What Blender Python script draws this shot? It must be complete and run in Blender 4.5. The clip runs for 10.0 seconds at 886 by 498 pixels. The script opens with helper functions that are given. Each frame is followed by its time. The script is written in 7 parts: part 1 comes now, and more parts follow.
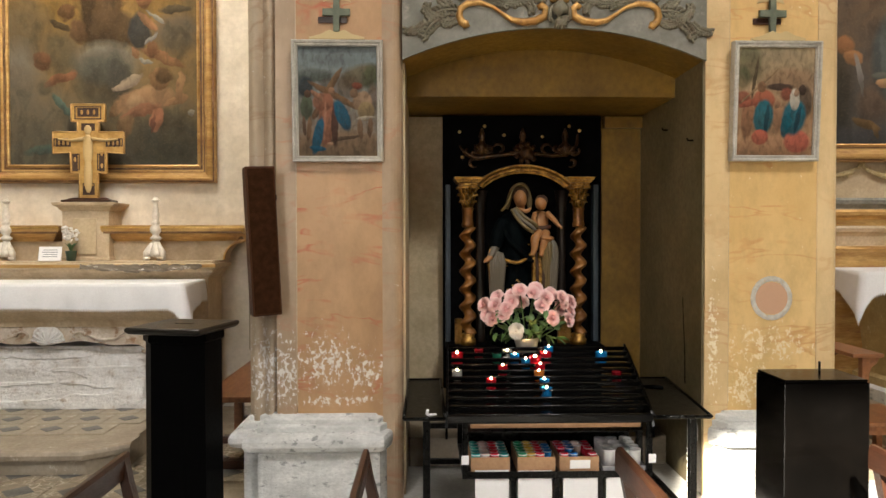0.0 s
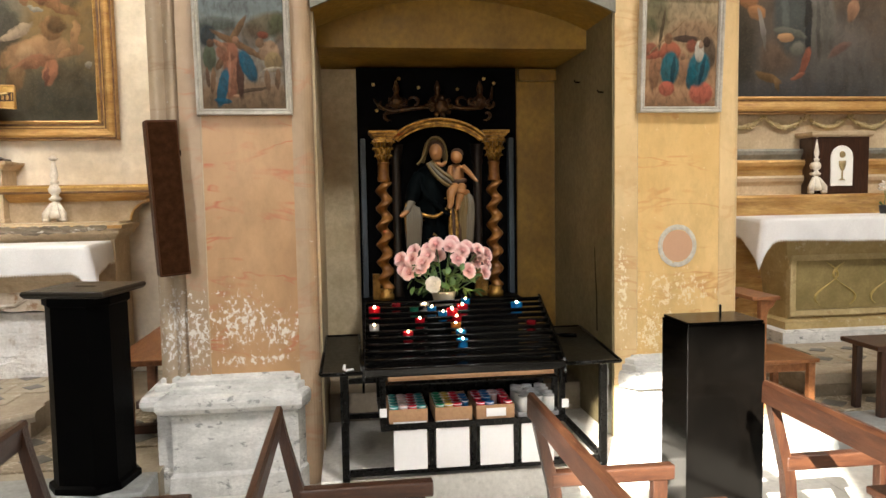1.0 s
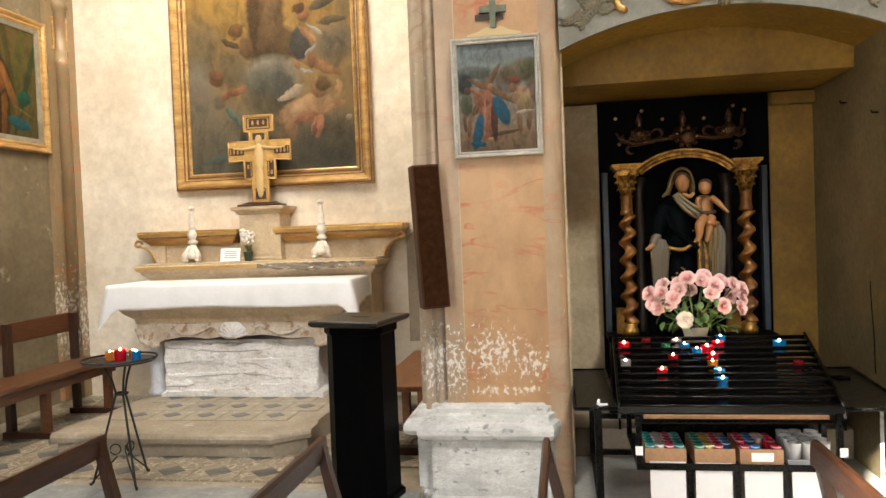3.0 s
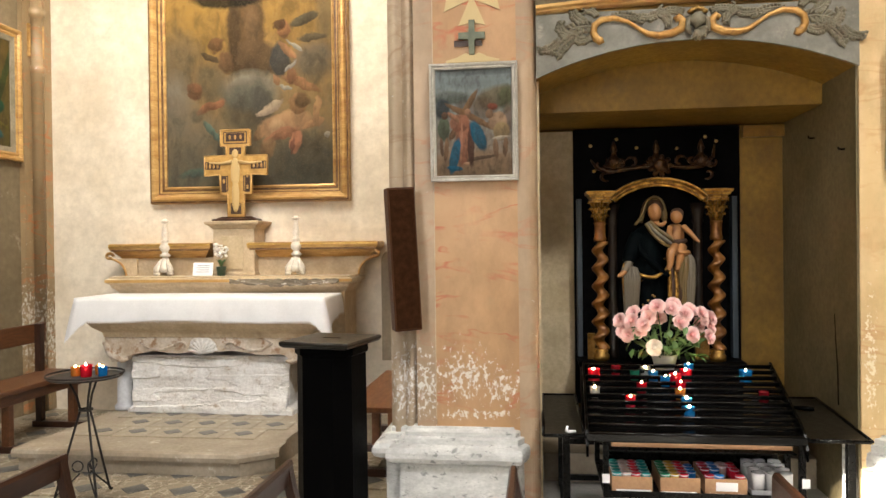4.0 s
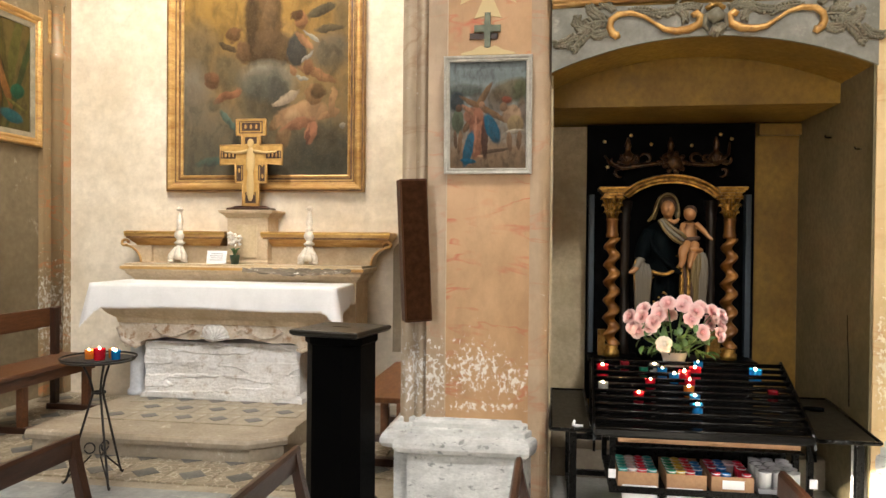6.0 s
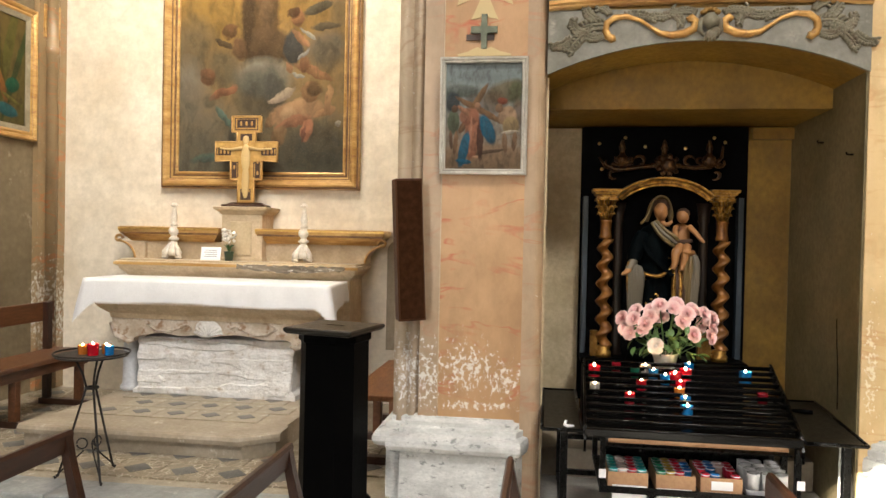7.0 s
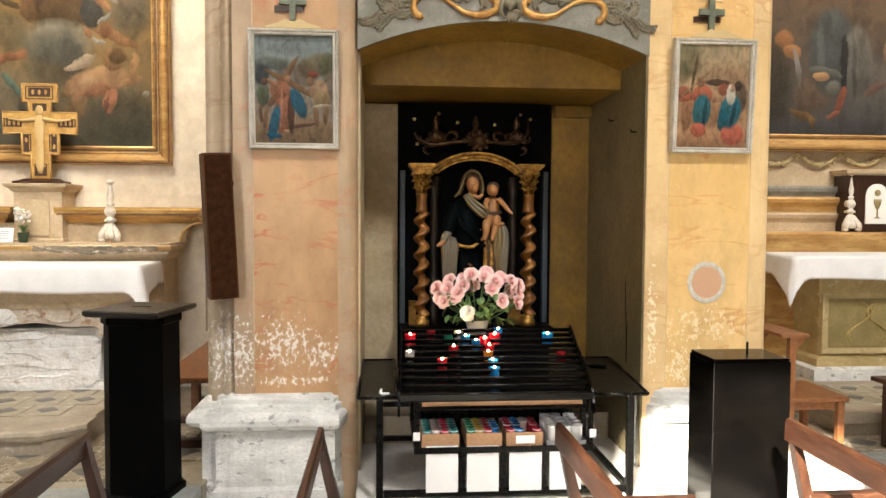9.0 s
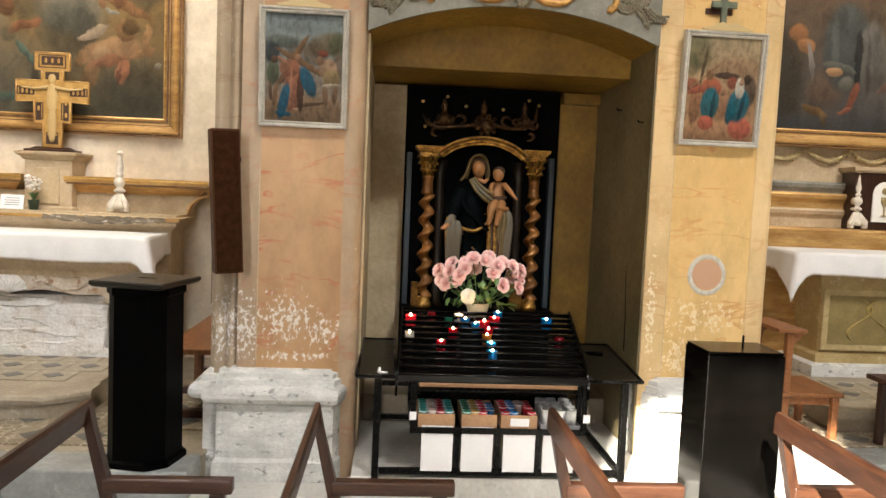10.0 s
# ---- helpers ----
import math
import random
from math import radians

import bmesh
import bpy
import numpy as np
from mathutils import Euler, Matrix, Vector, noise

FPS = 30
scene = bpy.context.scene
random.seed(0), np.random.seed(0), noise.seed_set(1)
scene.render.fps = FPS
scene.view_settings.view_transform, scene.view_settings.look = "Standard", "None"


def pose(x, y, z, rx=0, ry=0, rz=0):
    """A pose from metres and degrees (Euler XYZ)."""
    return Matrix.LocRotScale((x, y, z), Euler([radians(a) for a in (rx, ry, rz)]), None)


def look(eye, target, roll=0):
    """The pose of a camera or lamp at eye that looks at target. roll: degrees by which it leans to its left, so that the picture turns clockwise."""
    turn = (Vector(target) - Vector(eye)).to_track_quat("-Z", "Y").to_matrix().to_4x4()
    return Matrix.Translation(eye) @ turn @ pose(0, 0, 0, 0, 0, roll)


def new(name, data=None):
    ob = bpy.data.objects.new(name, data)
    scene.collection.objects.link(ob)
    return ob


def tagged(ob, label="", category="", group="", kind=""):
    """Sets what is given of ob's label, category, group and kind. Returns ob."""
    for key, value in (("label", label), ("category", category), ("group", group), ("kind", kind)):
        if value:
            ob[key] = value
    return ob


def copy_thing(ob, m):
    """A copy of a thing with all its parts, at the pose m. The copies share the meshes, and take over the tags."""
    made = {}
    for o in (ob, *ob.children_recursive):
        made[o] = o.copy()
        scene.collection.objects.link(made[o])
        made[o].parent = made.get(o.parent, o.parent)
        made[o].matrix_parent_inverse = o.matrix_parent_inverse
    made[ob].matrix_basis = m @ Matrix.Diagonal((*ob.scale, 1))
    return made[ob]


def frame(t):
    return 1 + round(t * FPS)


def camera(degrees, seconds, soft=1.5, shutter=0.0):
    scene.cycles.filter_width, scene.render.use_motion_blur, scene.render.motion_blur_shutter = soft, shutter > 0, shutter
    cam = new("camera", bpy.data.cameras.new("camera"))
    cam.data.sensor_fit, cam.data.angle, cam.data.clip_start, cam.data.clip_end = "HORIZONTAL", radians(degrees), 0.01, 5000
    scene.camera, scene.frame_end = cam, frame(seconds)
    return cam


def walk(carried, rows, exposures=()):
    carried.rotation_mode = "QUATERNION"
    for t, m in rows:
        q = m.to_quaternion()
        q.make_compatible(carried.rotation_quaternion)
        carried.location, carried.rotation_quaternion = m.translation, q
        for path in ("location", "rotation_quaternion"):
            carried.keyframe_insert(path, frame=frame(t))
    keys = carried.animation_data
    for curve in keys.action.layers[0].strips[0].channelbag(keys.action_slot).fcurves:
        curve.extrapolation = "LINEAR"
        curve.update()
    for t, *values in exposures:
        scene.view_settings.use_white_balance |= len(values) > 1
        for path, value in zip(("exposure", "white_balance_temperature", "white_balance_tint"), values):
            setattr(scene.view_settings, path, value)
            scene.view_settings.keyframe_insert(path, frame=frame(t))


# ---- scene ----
cam = camera(62.6, 10.0)
PATH = [
    (0, (-0.135, -0.145, 1.587), (-0.083, 1.854, 1.549), -0.1),
    (0.5, (-0.085, -0.126, 1.568), (0.156, 1.857, 1.457), -1.0),
    (1, (-0.08, -0.127, 1.564), (0.175, 1.851, 1.409), -1.0),
    (1.5, (-0.133, -0.133, 1.587), (-0.03, 1.863, 1.503), -1.4),
    (2, (-0.214, -0.152, 1.583), (-0.455, 1.83, 1.474), -2.0),
    (2.5, (-0.278, -0.187, 1.578), (-0.623, 1.781, 1.493), -2.8),
    (4, (-0.253, -0.215, 1.637), (-0.511, 1.768, 1.623), -0.7),
    (4.5, (-0.258, -0.222, 1.636), (-0.578, 1.752, 1.621), -0.2),
    (5, (-0.252, -0.227, 1.626), (-0.573, 1.747, 1.618), 0.2),
    (5.5, (-0.239, -0.22, 1.619), (-0.543, 1.756, 1.601), 0.2),
    (7, (-0.239, -0.245, 1.631), (-0.517, 1.735, 1.598), 1.2),
    (7.5, (-0.225, -0.253, 1.637), (-0.429, 1.737, 1.636), 0.9),
    (8, (-0.185, -0.28, 1.645), (-0.216, 1.719, 1.657), 1.4),
    (8.5, (-0.161, -0.319, 1.651), (-0.127, 1.681, 1.625), 0.7),
    (9, (-0.113, -0.29, 1.624), (0.053, 1.701, 1.53), 0.3),
    (9.5, (-0.098, -0.307, 1.614), (0.09, 1.682, 1.513), 0.7),
    (10, (-0.089, -0.331, 1.639), (0.057, 1.658, 1.492), 2.4),
]
EXPOSURES = ((0.0, 2.78), (0.5, 2.95), (1.0, 3.1), (2.0, 3.24), (4.0, 3.22), (7.5, 3.2), (8.0, 3.28), (8.5, 3.44), (9.0, 3.34), (9.5, 3.3), (10.0, 3.1))
walk(cam, [(t, look(eye, target, roll)) for t, eye, target, roll in PATH], EXPOSURES)

# ---- world and light ----
world = bpy.data.worlds.new("sky")
scene.world = world
world.use_nodes = True
wn = world.node_tree.nodes
sky = wn.new("ShaderNodeTexSky")
sky.sky_type = "NISHITA"
sky.sun_disc = False
SUN_EL = 30.0
SUN_SIDE = 0.45
sky.sun_elevation = radians(SUN_EL)
sky.sun_rotation = radians(180 + 24)
wn["Background"].inputs["Strength"].default_value = 0.1
world.node_tree.links.new(sky.outputs[0], wn["Background"].inputs["Color"])


def sun_lamp(name, strength, direction):
    data = bpy.data.lights.new(name, "SUN")
    data.energy, data.angle, data.color = strength, radians(0.6), (1.0, 0.93, 0.82)
    ob = new(name, data)
    ob.matrix_world = look((0, -20, 20), Vector((0, -20, 20)) + Vector(direction))
    return ob


def area_lamp(name, eye, target, sx, sy, watts, colour):
    data = bpy.data.lights.new(name, "AREA")
    data.shape, data.size, data.size_y, data.energy, data.color = "RECTANGLE", sx, sy, watts, colour
    ob = new(name, data)
    ob.matrix_world = look(eye, target)
    return ob


TAN = math.tan(radians(SUN_EL))
sun_lamp("sun", 5.0, (SUN_SIDE, 1.0, -TAN))
WARM = (1.0, 0.93, 0.81)
DAY = (1.0, 0.97, 0.94)
area_lamp("nave_window_light", (4.2, -6.2, 12.4), (0.6, 3.6, 1.0), 2.2, 2.6, 268, DAY)
area_lamp("nave_window_light", (-3.4, -6.2, 12.4), (-0.6, 3.6, 1.0), 2.2, 2.6, 58, DAY)
area_lamp("low_window_skylight", (-2.73, -6.52, 3.2), (0.7, 3.7, 0.5), 1.5, 2.6, 11, DAY)
area_lamp("chapel_window_light", (-2.95, 4.0, 5.3), (-2.6, 5.9, 1.6), 1.2, 0.9, 18.5, WARM)
area_lamp("chapel_window_light", (5.0, 4.0, 5.3), (4.0, 5.9, 1.4), 1.0, 0.8, 7.4, WARM)

# ---- materials ----


def ramp(nt, fac, stops):
    n = nt.nodes.new("ShaderNodeValToRGB")
    cr = n.color_ramp
    while len(cr.elements) < len(stops):
        cr.elements.new(0.5)
    for e, (p, c) in zip(cr.elements, stops):
        e.position, e.color = p, (*c, 1) if len(c) == 3 else c
    nt.links.new(fac, n.inputs[0])
    return n.outputs[0]


def mixc(nt, fac, a, b, mode="MIX"):
    n = nt.nodes.new("ShaderNodeMix")
    n.data_type, n.blend_type = "RGBA", mode
    for sock, v in ((n.inputs[0], fac), (n.inputs[6], a), (n.inputs[7], b)):
        if isinstance(v, (int, float)):
            sock.default_value = v
        elif isinstance(v, tuple):
            sock.default_value = (*v, 1)
        else:
            nt.links.new(v, sock)
    return n.outputs[2]


def mathn(nt, op, a, b=0.0, clamp=False):
    n = nt.nodes.new("ShaderNodeMath")
    n.operation, n.use_clamp = op, clamp
    for sock, v in zip(n.inputs, (a, b)):
        if isinstance(v, (int, float)):
            sock.default_value = v
        else:
            nt.links.new(v, sock)
    return n.outputs[0]


def noisen(nt, scale, detail=4.0, rough=0.55, stretch=(1, 1, 1), seed=0.0, distort=0.0):
    tc = nt.nodes.new("ShaderNodeTexCoord")
    mp = nt.nodes.new("ShaderNodeMapping")
    mp.inputs["Scale"].default_value = stretch
    mp.inputs["Location"].default_value = (seed, seed * 0.7, seed * 1.3)
    nt.links.new(tc.outputs["Object"], mp.inputs[0])
    n = nt.nodes.new("ShaderNodeTexNoise")
    n.inputs["Scale"].default_value, n.inputs["Detail"].default_value, n.inputs["Roughness"].default_value = scale, detail, rough
    n.inputs["Distortion"].default_value = distort
    nt.links.new(mp.outputs[0], n.inputs["Vector"])
    return n.outputs["Fac"]


def step(nt, v, lo, hi):
    n = nt.nodes.new("ShaderNodeMapRange")
    n.inputs[1].default_value, n.inputs[2].default_value = lo, hi
    nt.links.new(v, n.inputs[0])
    return n.outputs[0]


def bump(nt, b, height, strength, dist=0.01):
    n = nt.nodes.new("ShaderNodeBump")
    n.inputs["Strength"].default_value, n.inputs["Distance"].default_value = strength, dist
    nt.links.new(height, n.inputs["Height"])
    nt.links.new(n.outputs[0], b.inputs["Normal"])


def base(name, rough=0.6, metal=0.0):
    m = bpy.data.materials.new(name)
    m.use_nodes = True
    b = m.node_tree.nodes["Principled BSDF"]
    b.inputs["Roughness"].default_value, b.inputs["Metallic"].default_value = rough, metal
    return m, m.node_tree, b


def surface(name, c1, c2, scale=6.0, rough=0.6, metal=0.0, grain=40.0, relief=0.3, stretch=(1, 1, 1), dirt=None, dirt_at=(0.58, 0.72), vary=0.0, seed=0.0, spread=(0.35, 0.68), depth=0.004, spec=None):
    """Two-scale surface: broad colour change, fine grain, stains and relief."""
    m, nt, b = base(name, rough, metal)
    big = noisen(nt, scale, 5, 0.6, stretch, seed)
    col = ramp(nt, big, [(spread[0], c1), (spread[1], c2)])
    fine = noisen(nt, grain, 4, 0.65, stretch, seed + 3.1)
    col = mixc(nt, mathn(nt, "MULTIPLY", step(nt, fine, 0.34, 0.68), 0.42), col, tuple(x * 0.66 for x in c1))
    if dirt:
        d = step(nt, noisen(nt, scale * 1.9, 8, 0.7, stretch, seed + 7.7), *dirt_at)
        col = mixc(nt, d, col, dirt)
    if vary:
        oi = nt.nodes.new("ShaderNodeObjectInfo")
        hs = nt.nodes.new("ShaderNodeHueSaturation")
        nt.links.new(mathn(nt, "ADD", 1 - vary / 2, mathn(nt, "MULTIPLY", oi.outputs["Random"], vary)), hs.inputs["Value"])
        nt.links.new(col, hs.inputs["Color"])
        col = hs.outputs[0]
    nt.links.new(col, b.inputs["Base Color"])
    nt.links.new(mathn(nt, "ADD", rough - 0.1, mathn(nt, "MULTIPLY", fine, 0.25), True), b.inputs["Roughness"])
    if spec is not None:
        b.inputs["Specular IOR Level"].default_value = spec
    if relief:
        bump(nt, b, mathn(nt, "ADD", fine, mathn(nt, "MULTIPLY", big, 1.5)), relief, depth)
    return m


def flaked(name, c1, c2, vein, chip, zones, scale=2.2, rough=0.42, seed=0.0, chip_scale=22, specks=0.70):
    """Painted plaster with faint veins that peels to white in given zones: (x, z, half width, half height)."""
    m, nt, b = base(name, rough)
    big = noisen(nt, scale, 6, 0.62, (1, 1, 0.7), seed)
    col = ramp(nt, big, [(0.3, c1), (0.7, c2)])
    v = noisen(nt, 1.7, 3, 0.6, (1.0, 1.0, 3.2), seed + 5, 0.5)
    vm = step(nt, mathn(nt, "ABSOLUTE", mathn(nt, "SUBTRACT", v, 0.5)), 0.030, 0.0)
    col = mixc(nt, mathn(nt, "MULTIPLY", vm, mathn(nt, "MULTIPLY", step(nt, noisen(nt, 2.6, 5, 0.6, seed=seed + 9), 0.42, 0.60), 0.9)), col, vein)
    smudge = noisen(nt, 5.0, 8, 0.75, (1, 1, 0.5), seed + 2)
    col = mixc(nt, mathn(nt, "MULTIPLY", step(nt, smudge, 0.46, 0.76), 0.5), col, tuple(x * 0.55 for x in c1))
    tc = nt.nodes.new("ShaderNodeTexCoord")
    sep = nt.nodes.new("ShaderNodeSeparateXYZ")
    nt.links.new(tc.outputs["Object"], sep.inputs[0])
    chips = noisen(nt, chip_scale, 9, 0.72, (1, 1, 0.75), seed + 1)
    near = None
    for zx, zz, hw, hh in zones:
        dx = mathn(nt, "DIVIDE", mathn(nt, "SUBTRACT", sep.outputs[0], zx), hw)
        dz = mathn(nt, "DIVIDE", mathn(nt, "SUBTRACT", sep.outputs[2], zz), hh)
        r = mathn(nt, "SQRT", mathn(nt, "ADD", mathn(nt, "MULTIPLY", dx, dx), mathn(nt, "MULTIPLY", dz, dz)))
        k = step(nt, r, 1.15, 0.25)
        near = k if near is None else mathn(nt, "MAXIMUM", near, k)
    lim = mathn(nt, "SUBTRACT", specks, mathn(nt, "MULTIPLY", near, specks - 0.5)) if near is not None else specks
    mask = step(nt, mathn(nt, "SUBTRACT", chips, lim), 0.0, 0.02)
    col = mixc(nt, mask, col, chip)
    nt.links.new(col, b.inputs["Base Color"])
    nt.links.new(mathn(nt, "ADD", rough, mathn(nt, "MULTIPLY", mask, 0.3), True), b.inputs["Roughness"])
    fine = noisen(nt, 60, 4, 0.6, seed=seed + 4)
    h = mathn(nt, "SUBTRACT", mathn(nt, "ADD", mathn(nt, "MULTIPLY", fine, 0.35), mathn(nt, "MULTIPLY", big, 1.2)), mathn(nt, "MULTIPLY", mask, 0.9))
    bump(nt, b, h, 0.5, 0.004)
    return m


def glow(name, colour, strength):
    m, nt, b = base(name, 0.5)
    b.inputs["Base Color"].default_value = (*colour, 1)
    b.inputs["Emission Color"].default_value = (*colour, 1)
    b.inputs["Emission Strength"].default_value = strength
    return m


def plain(name, colour, rough=0.5, metal=0.0, transmission=0.0, coat=0.0):
    m, nt, b = base(name, rough, metal)
    f = noisen(nt, 55, 3, 0.6)
    nt.links.new(mixc(nt, mathn(nt, "MULTIPLY", f, 0.3), colour, tuple(x * 0.7 for x in colour)), b.inputs["Base Color"])
    b.inputs["Transmission Weight"].default_value = transmission
    b.inputs["Coat Weight"].default_value = coat
    bump(nt, b, f, 0.08, 0.002)
    return m


PIER_L = flaked("pier_paint_peach", (0.37, 0.205, 0.09), (0.54, 0.325, 0.16), (0.44, 0.085, 0.03), (0.74, 0.68, 0.60),
                [(-0.66, 0.90, 0.30, 0.26), (-0.45, 0.84, 0.22, 0.16), (-0.6, 0.69, 0.5, 0.05)], seed=1.0, chip_scale=34)
EDGE_L = flaked("pier_edge_paint", (0.30, 0.20, 0.115), (0.47, 0.34, 0.22), (0.40, 0.20, 0.11), (0.72, 0.68, 0.62), [(-0.9, 0.85, 0.2, 0.3)], seed=2.0, specks=0.66, chip_scale=40)
FLUTE = flaked("fluted_paint", (0.31, 0.235, 0.155), (0.46, 0.365, 0.26), (0.32, 0.22, 0.14), (0.72, 0.70, 0.67), [(-1.0, 0.85, 0.12, 0.32)], seed=3.0, specks=0.65, chip_scale=40)
PIER_R = flaked("pier_paint_ochre", (0.60, 0.385, 0.145), (0.77, 0.535, 0.24), (0.60, 0.30, 0.11), (0.80, 0.66, 0.42),
                [(1.78, 0.98, 0.32, 0.16), (1.6, 0.75, 0.25, 0.16)], seed=4.0, specks=0.66, rough=0.34, chip_scale=38)
EDGE_R = flaked("pier_edge_ochre", (0.58, 0.40, 0.19), (0.75, 0.56, 0.31), (0.56, 0.32, 0.15), (0.80, 0.70, 0.50), [(1.45, 1.0, 0.05, 0.5)], seed=5.0, specks=0.645, rough=0.36, chip_scale=38)
BASE_STONE = surface("white_plaster_base", (0.52, 0.52, 0.49), (0.80, 0.79, 0.75), 6.0, 0.7, grain=50, relief=0.9, dirt=(0.26, 0.265, 0.25), dirt_at=(0.575, 0.625), seed=1.5, stretch=(1.0, 1.0, 1.7))
# Ochre plaster, darkened to carry the shade inside the niche.
NICHE_SHADED = surface("niche_shaded_ochre", (0.135, 0.070, 0.004), (0.285, 0.162, 0.016), 2.0, 0.55, grain=30, relief=0.35, dirt=(0.10, 0.058, 0.018), dirt_at=(0.55, 0.85), stretch=(1, 1, 0.8), seed=2.5)
# Right reveal: stains plus the shade on that side, both in the colour.
NICHE_REVEAL_SHADED = surface("niche_shaded_reveal", (0.12, 0.095, 0.044), (0.225, 0.178, 0.095), 2.0, 0.45, grain=30, relief=0.35, dirt=(0.20, 0.15, 0.10), dirt_at=(0.58, 0.85), seed=3.5)
# Left reveal and strip: pale plaster with the light falling there coloured in.
NICHE_LIT = surface("niche_lit_plaster", (0.40, 0.315, 0.185), (0.62, 0.52, 0.35), 2.0, 0.6, grain=30, relief=0.35, dirt=(0.30, 0.24, 0.17), dirt_at=(0.6, 0.9), seed=3.9)
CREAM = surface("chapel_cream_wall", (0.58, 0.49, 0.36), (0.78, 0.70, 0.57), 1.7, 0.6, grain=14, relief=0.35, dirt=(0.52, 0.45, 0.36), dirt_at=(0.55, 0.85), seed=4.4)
# Worn plaster, kept well below the back wall's tone to stand for grazing light.
SIDE_SHADED = surface("chapel_side_wall_shaded", (0.14, 0.105, 0.055), (0.24, 0.185, 0.11), 1.6, 0.65, grain=20, relief=0.45, dirt=(0.42, 0.37, 0.28), dirt_at=(0.60, 0.70), seed=5.4)
NAVE = surface("nave_wall", (0.13, 0.105, 0.075), (0.18, 0.15, 0.11), 1.2, 0.8, seed=6.4)
STUCCO = surface("white_stucco", (0.15, 0.142, 0.11), (0.27, 0.26, 0.22), 6.0, 0.6, grain=30, relief=0.3, dirt=(0.40, 0.37, 0.30), dirt_at=(0.58, 0.8), seed=7.4)
STUCCO_GREY = surface("grey_stucco_ornament", (0.105, 0.09, 0.052), (0.25, 0.225, 0.155), 9.0, 0.6, grain=60, relief=0.6, dirt=(0.14, 0.10, 0.06), dirt_at=(0.5, 0.7), seed=8.4)
GILT = surface("worn_gilding", (0.62, 0.38, 0.10), (0.85, 0.60, 0.22), 12.0, 0.34, metal=0.85, grain=70, relief=0.3, dirt=(0.28, 0.14, 0.04), dirt_at=(0.58, 0.75), seed=9.4)
GILT_DARK = surface("dark_gilding", (0.22, 0.12, 0.03), (0.50, 0.30, 0.09), 14.0, 0.38, metal=0.7, grain=70, relief=0.4, dirt=(0.06, 0.03, 0.01), dirt_at=(0.52, 0.7), seed=10.4)
GILT_PAINT = surface("ochre_gilt_moulding", (0.44, 0.24, 0.07), (0.70, 0.46, 0.18), 8.0, 0.38, metal=0.45, grain=50, relief=0.3, dirt=(0.32, 0.15, 0.07), dirt_at=(0.52, 0.72), stretch=(0.4, 1, 2), seed=11.4)
TAN_STONE = surface("tan_painted_stone", (0.44, 0.33, 0.20), (0.60, 0.47, 0.31), 5.0, 0.55, grain=40, relief=0.35, dirt=(0.30, 0.20, 0.11), dirt_at=(0.58, 0.8), seed=12.4)
RAW_STONE = surface("bare_crumbling_stone", (0.70, 0.66, 0.60), (0.86, 0.84, 0.80), 7.0, 0.85, grain=45, relief=0.9, dirt=(0.46, 0.38, 0.29), dirt_at=(0.56, 0.7), seed=13.4, depth=0.01)
FLOOR_BEIGE = surface("beige_floor_stone", (0.25, 0.205, 0.14), (0.37, 0.315, 0.23), 6.0, 0.4, grain=50, relief=0.25, dirt=(0.66, 0.60, 0.50), dirt_at=(0.60, 0.70), vary=0.22, seed=14.4)
FLOOR_DARK = surface("dark_floor_stone", (0.07, 0.07, 0.066), (0.135, 0.135, 0.125), 8.0, 0.4, grain=50, relief=0.25, vary=0.3, dirt=(0.3, 0.27, 0.22), dirt_at=(0.62, 0.75), seed=15.4)
STEP_GREY = surface("grey_step_stone", (0.22, 0.23, 0.22), (0.36, 0.37, 0.36), 4.0, 0.45, grain=40, relief=0.25, dirt=(0.50, 0.48, 0.44), dirt_at=(0.6, 0.75), vary=0.15, seed=16.4)
STEP_TAN = surface("worn_tan_step", (0.26, 0.21, 0.145), (0.38, 0.32, 0.24), 4.0, 0.45, grain=40, relief=0.3, dirt=(0.64, 0.58, 0.48), dirt_at=(0.6, 0.72), vary=0.15, seed=17.4)
NAVE_STONE = surface("pale_nave_slab", (0.54, 0.52, 0.47), (0.70, 0.68, 0.63), 4.0, 0.4, grain=40, relief=0.2, vary=0.15, dirt=(0.34, 0.33, 0.30), dirt_at=(0.58, 0.75), seed=18.4)


